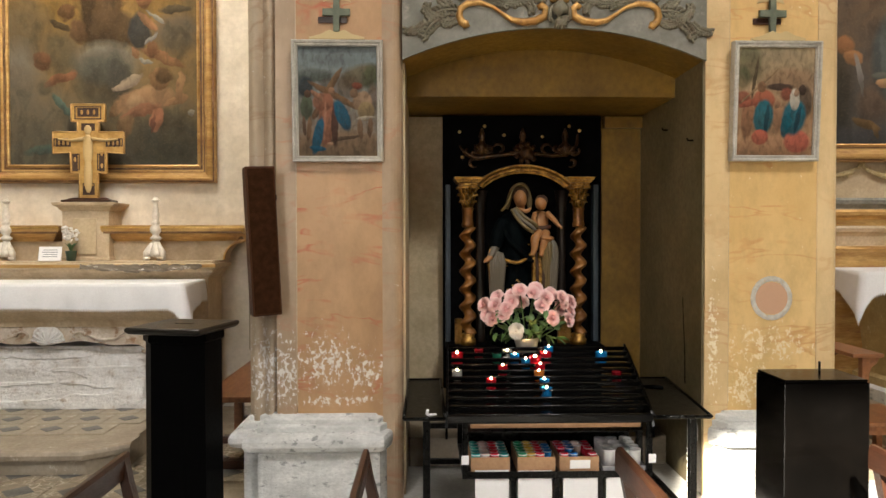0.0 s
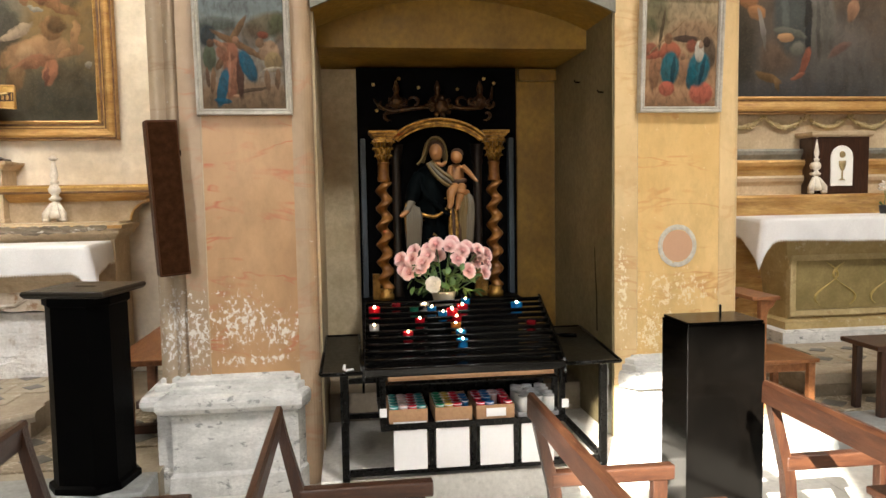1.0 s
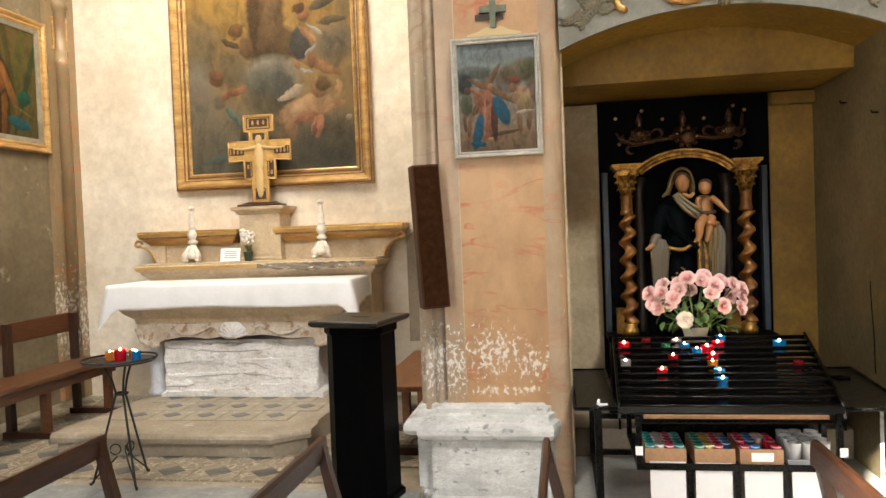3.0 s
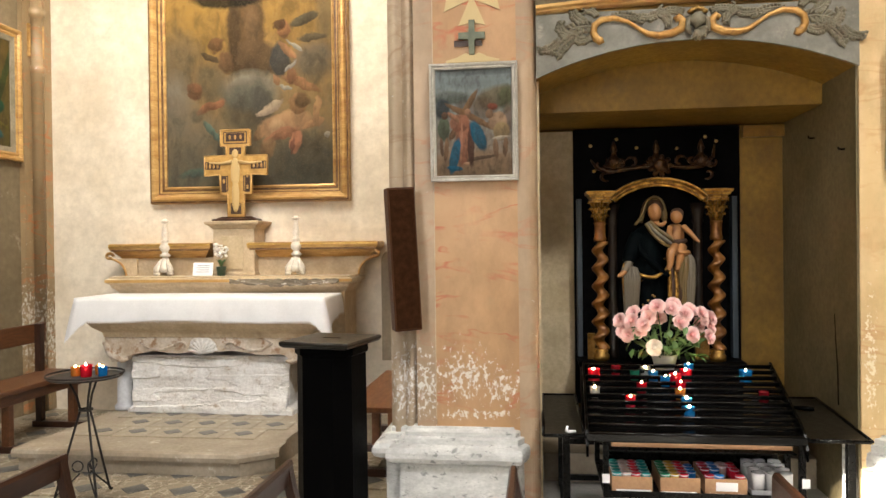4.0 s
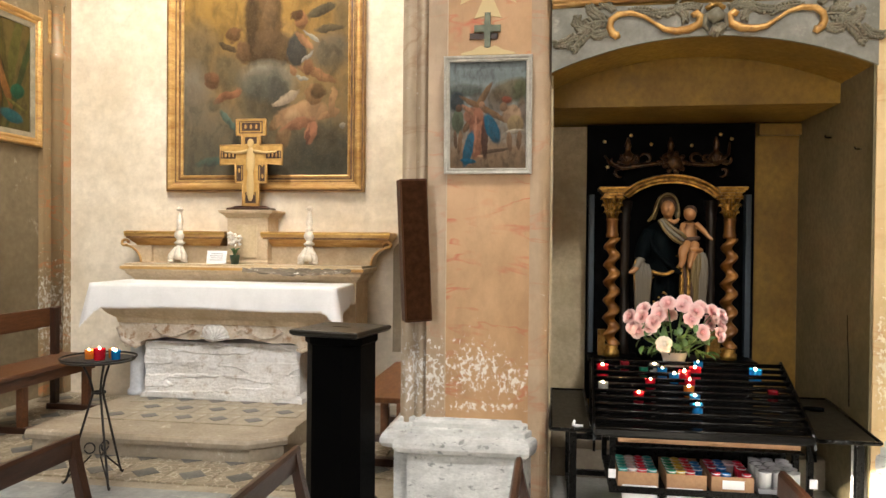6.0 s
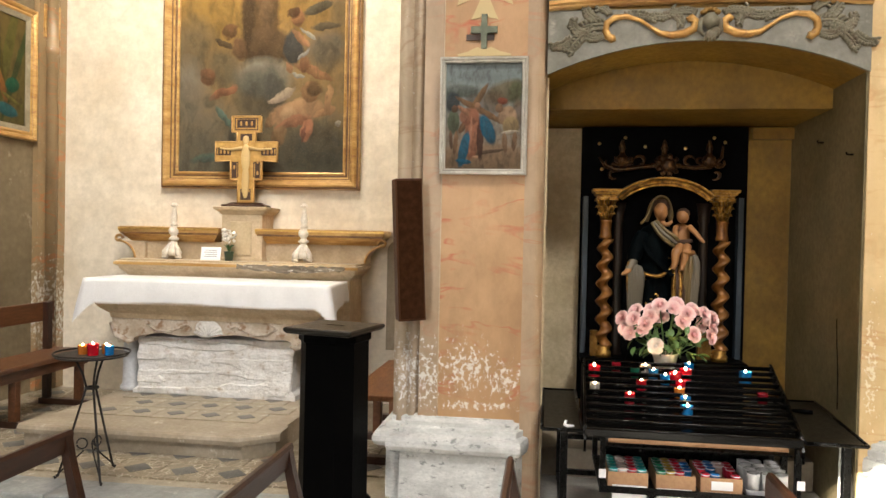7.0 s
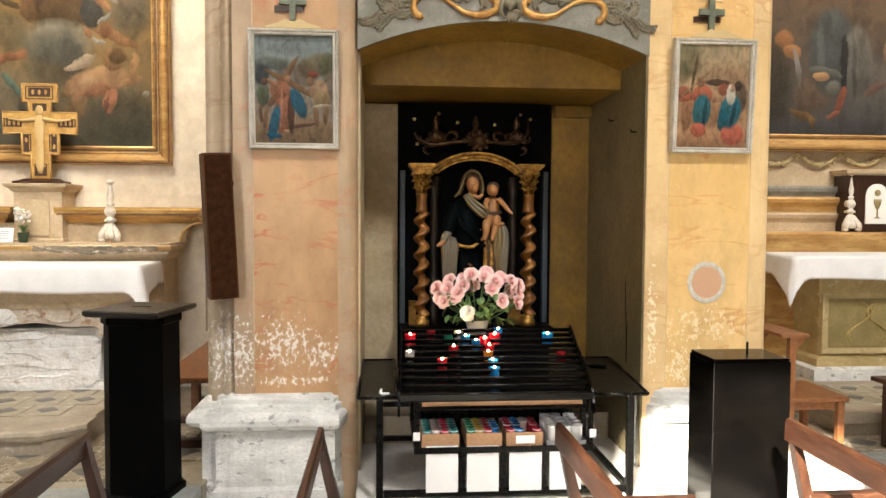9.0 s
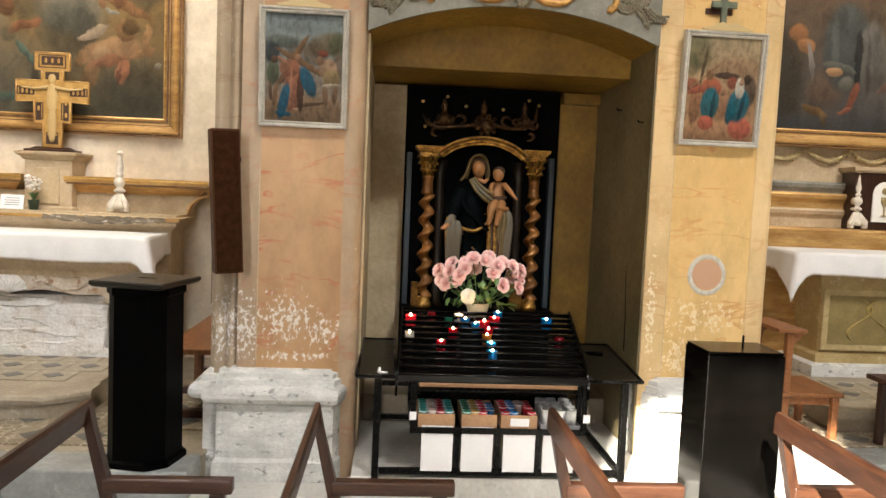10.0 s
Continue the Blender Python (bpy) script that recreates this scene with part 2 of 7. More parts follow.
def mosaic(name, c1, c2, seam):
    """Worn beige paving broken into irregular pieces with pale mortar."""
    m, nt, b = base(name, 0.42)
    tc = nt.nodes.new("ShaderNodeTexCoord")
    oi = nt.nodes.new("ShaderNodeObjectInfo")
    add = nt.nodes.new("ShaderNodeVectorMath")
    nt.links.new(tc.outputs["Object"], add.inputs[0])
    nt.links.new(oi.outputs["Location"], add.inputs[1])
    warp = noisen(nt, 14, 4, 0.6)
    add2 = nt.nodes.new("ShaderNodeVectorMath")
    nt.links.new(add.outputs[0], add2.inputs[0])
    nt.links.new(mathn(nt, "MULTIPLY", warp, 0.06), add2.inputs[1])
    vo = nt.nodes.new("ShaderNodeTexVoronoi")
    vo.feature = "DISTANCE_TO_EDGE"
    vo.inputs["Scale"].default_value = 17.0
    nt.links.new(add2.outputs[0], vo.inputs["Vector"])
    big = noisen(nt, 5, 5, 0.6)
    col = ramp(nt, big, [(0.35, c1), (0.65, c2)])
    fine = noisen(nt, 55, 5, 0.65)
    col = mixc(nt, mathn(nt, "MULTIPLY", fine, 0.4), col, tuple(x * 0.6 for x in c1))
    lines = mathn(nt, "MULTIPLY", step(nt, vo.outputs["Distance"], 0.07, 0.02), step(nt, noisen(nt, 6, 4, 0.6, seed=4.0), 0.38, 0.56))
    col = mixc(nt, mathn(nt, "MULTIPLY", lines, 0.85), col, seam)
    nt.links.new(col, b.inputs["Base Color"])
    bump(nt, b, mathn(nt, "ADD", fine, lines), 0.3, 0.003)
    return m


FLOOR_MOSAIC = mosaic("broken_beige_mosaic", (0.19, 0.15, 0.095), (0.33, 0.275, 0.19), (0.62, 0.56, 0.46))
WOOD = surface("varnished_brown_wood", (0.026, 0.009, 0.0045), (0.066, 0.026, 0.012), 9.0, 0.30, grain=60, relief=0.25, stretch=(6, 0.7, 6), vary=0.25, dirt=(0.13, 0.055, 0.026), dirt_at=(0.58, 0.74), seed=19.4)
WOOD_X = surface("varnished_brown_crossbar", (0.026, 0.009, 0.0045), (0.066, 0.026, 0.012), 9.0, 0.30, grain=60, relief=0.25, stretch=(0.7, 6, 6), vary=0.25, dirt=(0.13, 0.055, 0.026), dirt_at=(0.58, 0.74), seed=20.4)
WOOD_Z = surface("varnished_brown_post", (0.024, 0.0085, 0.0045), (0.060, 0.024, 0.011), 9.0, 0.30, grain=60, relief=0.25, stretch=(6, 6, 0.7), vary=0.25, dirt=(0.13, 0.055, 0.026), dirt_at=(0.58, 0.74), seed=21.4)
WOOD_LIGHT = surface("orange_brown_wood", (0.17, 0.062, 0.02), (0.28, 0.115, 0.042), 8.0, 0.4, grain=60, relief=0.25, stretch=(5, 0.8, 5), vary=0.2, seed=22.4)
# Same orange-brown wood at about half value, for the bench in shade.
WOOD_LIGHT_SHADED = surface("shaded_orange_bench_wood", (0.075, 0.027, 0.009), (0.14, 0.055, 0.02), 8.0, 0.4, grain=60, relief=0.25, stretch=(5, 0.8, 5), vary=0.2, seed=22.9)
BLACK_WOOD = surface("black_lacquered_wood", (0.0007, 0.0007, 0.0008), (0.0016, 0.0015, 0.0014), 6.0, 0.42, grain=50, relief=0.1, seed=23.4, spec=0.03)
BLACK_METAL = surface("black_enamelled_steel", (0.001, 0.001, 0.0008), (0.0025, 0.0022, 0.0018), 9.0, 0.26, metal=0.0, grain=70, relief=0.15, seed=24.4, spec=0.15)
# Dark drape, taken nearer black for the shade behind the statue.
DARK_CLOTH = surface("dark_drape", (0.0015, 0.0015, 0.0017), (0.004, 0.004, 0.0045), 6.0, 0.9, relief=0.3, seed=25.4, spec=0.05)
WHITE_CLOTH = surface("white_linen", (0.72, 0.71, 0.70), (0.82, 0.81, 0.80), 4.0, 0.85, grain=160, relief=0.2, seed=26.4, depth=0.001)
PAPER = plain("white_card", (0.86, 0.85, 0.84), 0.6)


# ---- mesh helpers ----


def B():
    return bmesh.new()


def geo(bm, verts, faces, mat=0, smooth=False):
    vs = [bm.verts.new(v) for v in verts]
    out = []
    for f in faces:
        try:
            fc = bm.faces.new([vs[i] for i in f])
        except ValueError:
            continue
        fc.material_index, fc.smooth = mat, smooth
        out.append(fc)
    return vs


def abox(bm, x0, x1, y0, y1, z0, z1, bev=0.0, mat=0, m=None):
    vs = geo(bm, [(x, y, z) for z in (z0, z1) for y in (y0, y1) for x in (x0, x1)],
             [(0, 2, 3, 1), (4, 5, 7, 6), (0, 1, 5, 4), (2, 6, 7, 3), (0, 4, 6, 2), (1, 3, 7, 5)], mat)
    if m is not None:
        bmesh.ops.transform(bm, matrix=m, verts=vs)
    if bev:
        es = list({e for v in vs for e in v.link_edges})
        bmesh.ops.bevel(bm, geom=es, offset=bev, segments=2, affect="EDGES", profile=0.5, material=-1)
    return vs


def rings(bm, loops, close=True, cap0=True, cap1=True, mat=0, smooth=True):
    """Skins a list of vertex loops of equal length."""
    n = len(loops[0])
    verts = [v for lp in loops for v in lp]
    faces = []
    for a in range(len(loops) - 1):
        for i in range(n if close else n - 1):
            j = (i + 1) % n
            faces.append((a * n + i, a * n + j, (a + 1) * n + j, (a + 1) * n + i))
    vs = geo(bm, verts, faces, mat, smooth)
    if close and cap0:
        f = bm.faces.new(list(reversed(vs[:n])))
        f.material_index = mat
    if close and cap1:
        f = bm.faces.new(vs[-n:])
        f.material_index = mat
    return vs


def lathe(bm, prof, segs=20, c=(0, 0, 0), mat=0, smooth=True, cap0=True, cap1=True, sx=1.0, sy=1.0):
    return rings(bm, [[(c[0] + r * sx * math.cos(2 * math.pi * i / segs), c[1] + r * sy * math.sin(2 * math.pi * i / segs), c[2] + z) for i in range(segs)] for r, z in prof], True, cap0, cap1, mat, smooth)


def plan(bm, x0, x1, y0, y1, prof, mat=0, smooth=False):
    """A moulded block: a rectangle in plan that grows by o at each height z of the profile."""
    return rings(bm, [[(x0 - o, y0 - o, z), (x1 + o, y0 - o, z), (x1 + o, y1 + o, z), (x0 - o, y1 + o, z)] for o, z in prof], True, True, True, mat, smooth)


def tube(bm, pts, rad, segs=8, mat=0, smooth=True, flat=1.0):
    """A rod along points; rad is one radius or one for each point."""
    pts = [Vector(p) for p in pts]
    rr = rad if isinstance(rad, (list, tuple)) else [rad] * len(pts)
    loops, up = [], Vector((0, 0, 1))
    for i, p in enumerate(pts):
        d = (pts[min(i + 1, len(pts) - 1)] - pts[max(i - 1, 0)]).normalized()
        if abs(d.dot(up)) > 0.95:
            up = Vector((0, 1, 0)) if abs(d.y) < 0.9 else Vector((1, 0, 0))
        a = d.cross(up).normalized()
        b = a.cross(d).normalized()
        up = b
        loops.append([p + a * math.cos(2 * math.pi * k / segs) * rr[i] + b * math.sin(2 * math.pi * k / segs) * rr[i] * flat for k in range(segs)])
    return rings(bm, loops, True, True, True, mat, smooth)


def ball(bm, c, r, mat=0, rot=None, u=14, v=9, wob=0.0):
    r = (r, r, r) if isinstance(r, (int, float)) else r
    loops = []
    for j in range(1, v):
        a = math.pi * j / v
        loops.append([Vector((r[0] * math.sin(a) * math.cos(2 * math.pi * i / u), r[1] * math.sin(a) * math.sin(2 * math.pi * i / u), -r[2] * math.cos(a))) for i in range(u)])
    if rot is not None:
        rm = Euler([radians(q) for q in rot]).to_matrix()
        loops = [[rm @ p for p in lp] for lp in loops]
    if wob:
        loops = [[p * (1 + wob * noise.noise(p * (1.6 / max(r)) + Vector(c) * 3)) for p in lp] for lp in loops]
    loops = [[p + Vector(c) for p in lp] for lp in loops]
    return rings(bm, loops, True, True, True, mat, True)


def mouldframe(bm, x0, x1, z0, z1, prof, y=0.0, mat=0):
    """A picture frame round an opening: profile of (outward, forward)."""
    loops = []
    for o, d in prof:
        loops.append([(x0 - o, y - d, z0 - o), (x1 + o, y - d, z0 - o), (x1 + o, y - d, z1 + o), (x0 - o, y - d, z1 + o)])
    return rings(bm, loops, True, False, False, mat, False)


def extrude(bm, outline, y0, y1, mat=0, bev=0.0):
    """A flat outline in x, z given a thickness from y0 to y1."""
    n = len(outline)
    vs = geo(bm, [(x, y0, z) for x, z in outline] + [(x, y1, z) for x, z in outline], [], mat)
    f1 = bm.faces.new(vs[:n])
    f2 = bm.faces.new(list(reversed(vs[n:])))
    sides = [bm.faces.new([vs[(i + 1) % n], vs[i], vs[n + i], vs[n + (i + 1) % n]]) for i in range(n)]
    for f in [f1, f2] + sides:
        f.material_index = mat
    if bev:
        bmesh.ops.bevel(bm, geom=list(f1.edges) + list(f2.edges), offset=bev, segments=2, affect="EDGES", profile=0.5)
    return vs


def finish(name, bm, mats):
    bmesh.ops.recalc_face_normals(bm, faces=bm.faces)
    me = bpy.data.meshes.new(name)
    bm.to_mesh(me)
    bm.free()
    for m in mats if isinstance(mats, (list, tuple)) else [mats]:
        me.materials.append(m)
    return me


def part(name, bm, material, parent, label="", m=None):
    ob = new(name, bm if isinstance(bm, bpy.types.Mesh) else finish(name, bm, material))
    ob.parent = parent
    if m is not None:
        ob.matrix_local = m
    return tagged(ob, label)


def thing(name, m, label, category, group="", kind=""):
    ob = new(name)
    ob.empty_display_size = 0.1
    ob.matrix_world = m
    return tagged(ob, label, category, group, kind)


def setting(name, bm, material, label, category="structure"):
    return tagged(new(name, finish(name, bm, material)), label, category, "", "structure")


# ---- large structure ----
FC = 0.15          # chapel floor over the nave floor
FRONT = 3.80       # front plane of the piers
TOPZ = 5.6         # chapel ceilings
HALL = 14.2         # nave ceiling
BACKY = 6.07       # chapel back walls
NX0, NX1, NBACK = -0.25, 1.40, 4.95   # candle niche

bm = B()
abox(bm, -9, 9, -6.9, 6.4, -0.2, -0.012)
setting("ground", bm, NAVE_STONE, "pale worn stone bed of the nave floor", "floor")

# nave shell
bm = B()
abox(bm, -9.3, -9.0, -6.9, 7.0, -0.2, HALL)
setting("wall_west", bm, NAVE, "plain warm plaster nave wall", "wall")
bm = B()
abox(bm, 9.0, 9.3, -6.9, 7.0, -0.2, HALL)
setting("wall_east", bm, NAVE, "plain warm plaster nave wall", "wall")
bm = B()
# south wall with one high window for the sun
wx0, wx1, wz0, wz1 = -3.55, -1.92, 1.6, 6.60
abox(bm, -9, wx0, -6.9, -6.5, -0.2, HALL)
abox(bm, wx1, 9, -6.9, -6.5, -0.2, HALL)
abox(bm, wx0, wx1, -6.9, -6.5, -0.2, wz0)
abox(bm, wx0, wx1, -6.9, -6.5, wz1, HALL)
setting("wall_south", bm, NAVE, "plain plaster nave wall with a high window", "wall")
bm = B()
abox(bm, -9.3, 9.3, -6.9, 7.0, HALL, HALL + 0.2)
setting("ceiling", bm, NAVE, "plain pale nave ceiling", "ceiling")
bm = B()
abox(bm, -9.0, 9.0, 6.4, 7.0, -0.2, HALL)
setting("wall_north", bm, NAVE, "outer plaster wall behind the chapels", "wall")
bm = B()
abox(bm, -9.0, 9.0, FRONT - 0.02, 6.4, TOPZ, TOPZ + 0.3)
abox(bm, -9.0, 9.0, FRONT - 0.02, FRONT + 0.3, TOPZ + 0.3, HALL)
setting("ceiling_chapels", bm, CREAM, "pale plaster ceiling over the side chapels", "ceiling")


# chapel back walls
bm = B()
abox(bm, -5.0, -0.95, BACKY, BACKY + 0.3, FC - 0.1, TOPZ)
setting("wall_chapel_1", bm, CREAM, "cream plaster chapel wall with faint stains", "wall")
bm = B()
abox(bm, 2.1, 7.2, BACKY, BACKY + 0.3, FC - 0.1, TOPZ)
setting("wall_chapel_2", bm, TAN_STONE, "tan painted chapel wall", "wall")
bm = B()
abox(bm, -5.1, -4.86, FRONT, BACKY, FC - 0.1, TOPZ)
setting("wall_chapel_3", bm, SIDE_SHADED, "worn plaster side wall of a chapel, browned for grazing light", "wall")
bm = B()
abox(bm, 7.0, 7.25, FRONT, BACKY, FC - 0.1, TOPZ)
setting("wall_chapel_4", bm, SIDE_SHADED, "worn plaster side wall of a chapel, browned for grazing light", "wall")
bm = B()
abox(bm, -9.0, -5.1, FRONT, FRONT + 0.3, -0.1, TOPZ)
abox(bm, 7.25, 9.0, FRONT, FRONT + 0.3, -0.1, TOPZ)
setting("wall_nave_north", bm, NAVE, "plain plaster wall between the chapels", "wall")

# corner pilaster of the chapel
PILASTER = flaked("pilaster_paint", (0.22, 0.15, 0.075), (0.34, 0.24, 0.13), (0.42, 0.15, 0.05), (0.60, 0.55, 0.46), [(-4.8, 0.9, 0.3, 0.6)], seed=3.3, specks=0.66, chip_scale=34)
bm = B()
plan(bm, -4.86, -4.735, BACKY - 0.10, BACKY, [(0, FC), (0, TOPZ)])
plan(bm, -4.86, -4.81, BACKY - 0.28, BACKY - 0.10, [(0, FC), (0, TOPZ)])
corner = setting("corner_pilaster", bm, PILASTER, "flaking painted corner pilaster", "pilaster")
bm = B()
lathe(bm, [(0.052, FC), (0.052, 3.22), (0.066, 3.24), (0.066, 3.30), (0.052, 3.31), (0.052, 3.74), (0.075, 3.76), (0.075, 3.82), (0.052, 3.84), (0.052, TOPZ)], 18, (-4.785, BACKY - 0.13, 0))
part("round_moulding", bm, PILASTER, corner, "rounded marbled moulding")
for x, y in ((-4.745, BACKY - 0.107), (-4.802, BACKY - 0.21)):
    bm = B()
    abox(bm, x - 0.012, x + 0.012, y - 0.012, y + 0.012, 3.38, 3.68, 0.004)
    part("gilt_drop", bm, GILT_PAINT, corner, "narrow gilt drop")


def pier(n, x0, x1, panel, edge, line0, line1):
    """A square painted pier with a sunk panel, standing on a moulded plaster base."""
    bm = B()
    yb = BACKY
    abox(bm, x0, line0, FRONT, yb, -0.05, TOPZ)
    cut = 0.06
    arris = [(line1, FRONT)] + [(x1 - cut + cut * math.sin(a), FRONT + cut - cut * math.cos(a)) for a in [math.pi / 2 * k / 6 for k in range(7)]] + [(x1, yb), (line1, yb)]
    rings(bm, [[(x, y, -0.05) for x, y in arris], [(x, y, TOPZ) for x, y in arris]], True, True, True, 0, False)
    ob = setting("pier_%d" % n, bm, edge, "painted plaster pier with flaking marble paint", "pier")
    bm = B()
    abox(bm, line0 + 0.004, line1, FRONT + 0.005, yb - 0.01, 0.3, TOPZ)
    part("panel", bm, panel, ob, "peach marbled panel" if n == 1 else "ochre marbled panel")
    bm = B()
    abox(bm, line0 - 0.003, line0 + 0.005, FRONT + 0.0035, FRONT + 0.02, 0.66, TOPZ)
    part("joint_line", bm, TAN_STONE, ob, "thin brown painted line")
    return ob


pier_1 = pier(1, -0.93, -0.25, PIER_L, EDGE_L, -0.825, -0.36)
pier_2 = pier(2, 1.40, 2.15, PIER_R, EDGE_R, 1.53, 2.02)
# fluted strip beside the first pier
bm = B()
prof = []
for k in range(41):
    x = -1.09 + 0.16 * k / 40
    prof.append((x, FRONT + 0.075 - 0.03 * abs(math.sin(math.pi * (x + 1.09) / 0.08))))
lo = [(x, y, 0.45) for x, y in prof] + [(-0.93, BACKY, 0.45), (-1.09, BACKY, 0.45)]
hi = [(x, y, TOPZ) for x, y, z in lo]
rings(bm, [lo, hi], True, True, True, 0, False)
part("fluted_strip", bm, FLUTE, pier_1, "fluted flaking strip")

BASE_PROF = [(0.085, -0.05), (0.085, 0.10), (0.066, 0.12), (0.066, 0.418), (0.050, 0.436), (0.094, 0.439), (0.120, 0.452), (0.134, 0.474), (0.134, 0.502), (0.120, 0.526), (0.092, 0.534),
             (0.070, 0.537), (0.070, 0.566), (0.066, 0.571), (0.040, 0.574), (0.040, 0.598), (0.034, 0.604), (0.006, 0.610), (0.0, 0.622)]


def base_loop(x0, x1, o, z, right, left):
    """Outline of a pier base in plan at one height, with splayed corners on the niche side."""
    f, k = FRONT - o, 26
    front = [(x0 - o * left + (x1 + 0.4 * o * right - x0 + o * left) * i / k, f, z) for i in range(k + 1)]
    return front + [(x1 + 0.11 * right + 0.15 * o, FRONT + 0.12, z), (x0 - 0.15 * (1 - left) - o * left, FRONT + 0.12, z)]


def pier_base(name, x0, x1, label, right=1, left=1):
    bm = B()
    rings(bm, [base_loop(x0, x1, o, z, right, left) for o, z in BASE_PROF], True, True, True, 0, False)
    for v in bm.verts:
        k = 1.0 if v.co.z < 0.46 else 0.45
        d = k * (noise.noise(v.co * 9) * 0.004 + noise.noise(v.co * 27) * 0.003 + noise.noise(v.co * 3) * 0.003)
        v.co.y += d
        v.co.z += 0.2 * d
    return setting(name, bm, BASE_STONE, label, "pier base")


pier_base("pier_base_1", -0.955, -0.40, "white flaking moulded plaster pier base with grey stains")
bm = B()
plan(bm, -1.05, -0.94, FRONT + 0.09, FRONT + 0.5, BASE_PROF)
setting("pier_base_2", bm, BASE_STONE, "set-back grey-white side of the pier base", "pier base")
pier_base("pier_base_3", 1.50, 2.10, "white moulded plaster pier base in sunlight", 1, 0)

# candle niche
bm = B()
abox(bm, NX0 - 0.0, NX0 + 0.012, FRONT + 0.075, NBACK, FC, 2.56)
setting("niche_reveal_1", bm, NICHE_LIT, "pale plaster reveal of the candle niche, coloured as lit", "wall")
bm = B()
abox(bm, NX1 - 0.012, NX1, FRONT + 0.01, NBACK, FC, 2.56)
setting("niche_reveal_2", bm, NICHE_REVEAL_SHADED, "stained plaster reveal of the candle niche, coloured as shaded", "wall")
# back wall, its colour already holding the shade of pier and arch
bm = B()
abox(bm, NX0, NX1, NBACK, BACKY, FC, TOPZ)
setting("niche_back", bm, NICHE_SHADED, "ochre plaster back of the candle niche", "wall")
# lit part of the back wall, laid on as a paler strip
bm = B()
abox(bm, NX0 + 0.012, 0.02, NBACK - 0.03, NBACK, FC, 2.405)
setting("niche_pale_strip", bm, NICHE_LIT, "strip of the niche back beside the altarpiece, coloured as lit", "wall")
bm = B()
abox(bm, 1.12, NX1 - 0.013, NBACK - 0.06, NBACK, 2.33, 2.409, 0.004)
setting("niche_ledge", bm, NICHE_SHADED, "small plaster ledge in the niche", "ledge")
# arch of the niche: sloping soffit and white stucco front
SPRING, APEX, CX = 2.53, 2.705, (NX0 + NX1) / 2
half = (NX1 - NX0) / 2
RAD = (half * half + (APEX - SPRING) ** 2) / (2 * (APEX - SPRING))


def arch_z(x, lift=0.0):
    return APEX - RAD + math.sqrt(max(RAD * RAD - (x - CX) ** 2, 0)) + lift


N = 40
xs = [NX0 + (NX1 - NX0) * k / N for k in range(N + 1)]
bm = B()
TYMP, LINTEL = 4.25, 2.418
front = [(x, FRONT + 0.01, arch_z(x)) for x in xs]
back = [(x, TYMP, arch_z(x, -0.004)) for x in xs]
topf = [(x, FRONT + 0.01, 3.4) for x in xs]
topb = [(x, TYMP, 3.4) for x in xs]
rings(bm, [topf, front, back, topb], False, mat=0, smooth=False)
setting("niche_soffit", bm, NICHE_SHADED, "ochre plaster vault of the niche arch", "arch")
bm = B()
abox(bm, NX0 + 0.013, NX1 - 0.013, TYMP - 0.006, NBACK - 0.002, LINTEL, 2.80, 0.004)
setting("niche_lintel", bm, NICHE_SHADED, "flat ochre plaster lintel at the back of the niche", "lintel")
bm = B()
outline = [(x, arch_z(x)) for x in xs] + [(NX1, 2.875), (NX0, 2.875)]
extrude(bm, outline, FRONT - 0.012, FRONT + 0.012)
extrude(bm, [(NX0, 2.99), (NX0, TOPZ), (NX1, TOPZ), (NX1, 2.99)], FRONT + 0.03, FRONT + 0.2)
arch_front = setting("niche_arch_front", bm, STUCCO, "white stucco arch front with raised scrolls", "arch")

# floors: the raised chapel floors and their grey nosing
bm = B()
abox(bm, -4.86, -1.09, 3.72, BACKY, -0.1, FC - 0.012)
setting("floor_chapel_1", bm, FLOOR_BEIGE, "beige stone bed of the chapel floor", "floor")
bm = B()
abox(bm, 2.2, 7.0, 4.0, BACKY, -0.1, FC - 0.012)
setting("floor_chapel_2", bm, FLOOR_BEIGE, "beige stone bed of the chapel floor", "floor")
bm = B()
abox(bm, NX0, NX1, 3.42, NBACK, -0.1, FC - 0.003, 0.004)
setting("floor_niche", bm, NAVE_STONE, "pale stone floor of the candle niche", "floor")
bm = B()
abox(bm, NX0 + 0.02, NX1 - 0.02, 4.36, NBACK - 0.1, FC - 0.002, 0.33, 0.006)
setting("niche_platform", bm, STEP_TAN, "tan stone platform under the altarpiece", "platform")
bm = B()
step_plan = [(-3.73, 4.262), (-2.17, 4.262), (-1.99, 4.40), (-1.99, BACKY - 0.01), (-3.73, BACKY - 0.01)]
rings(bm, [[(x, y, FC - 0.01) for x, y in step_plan], [(x, y, 0.298) for x, y in step_plan]], True, smooth=False)
setting("altar_platform_1", bm, STEP_TAN, "worn tan stone altar platform", "platform")
bm = B()
abox(bm, 3.0, 5.6, 4.35, BACKY - 0.01, FC - 0.01, 0.298)
setting("altar_platform_2", bm, STEP_TAN, "worn tan stone altar platform", "platform")

# ---- chapel things: materials ----


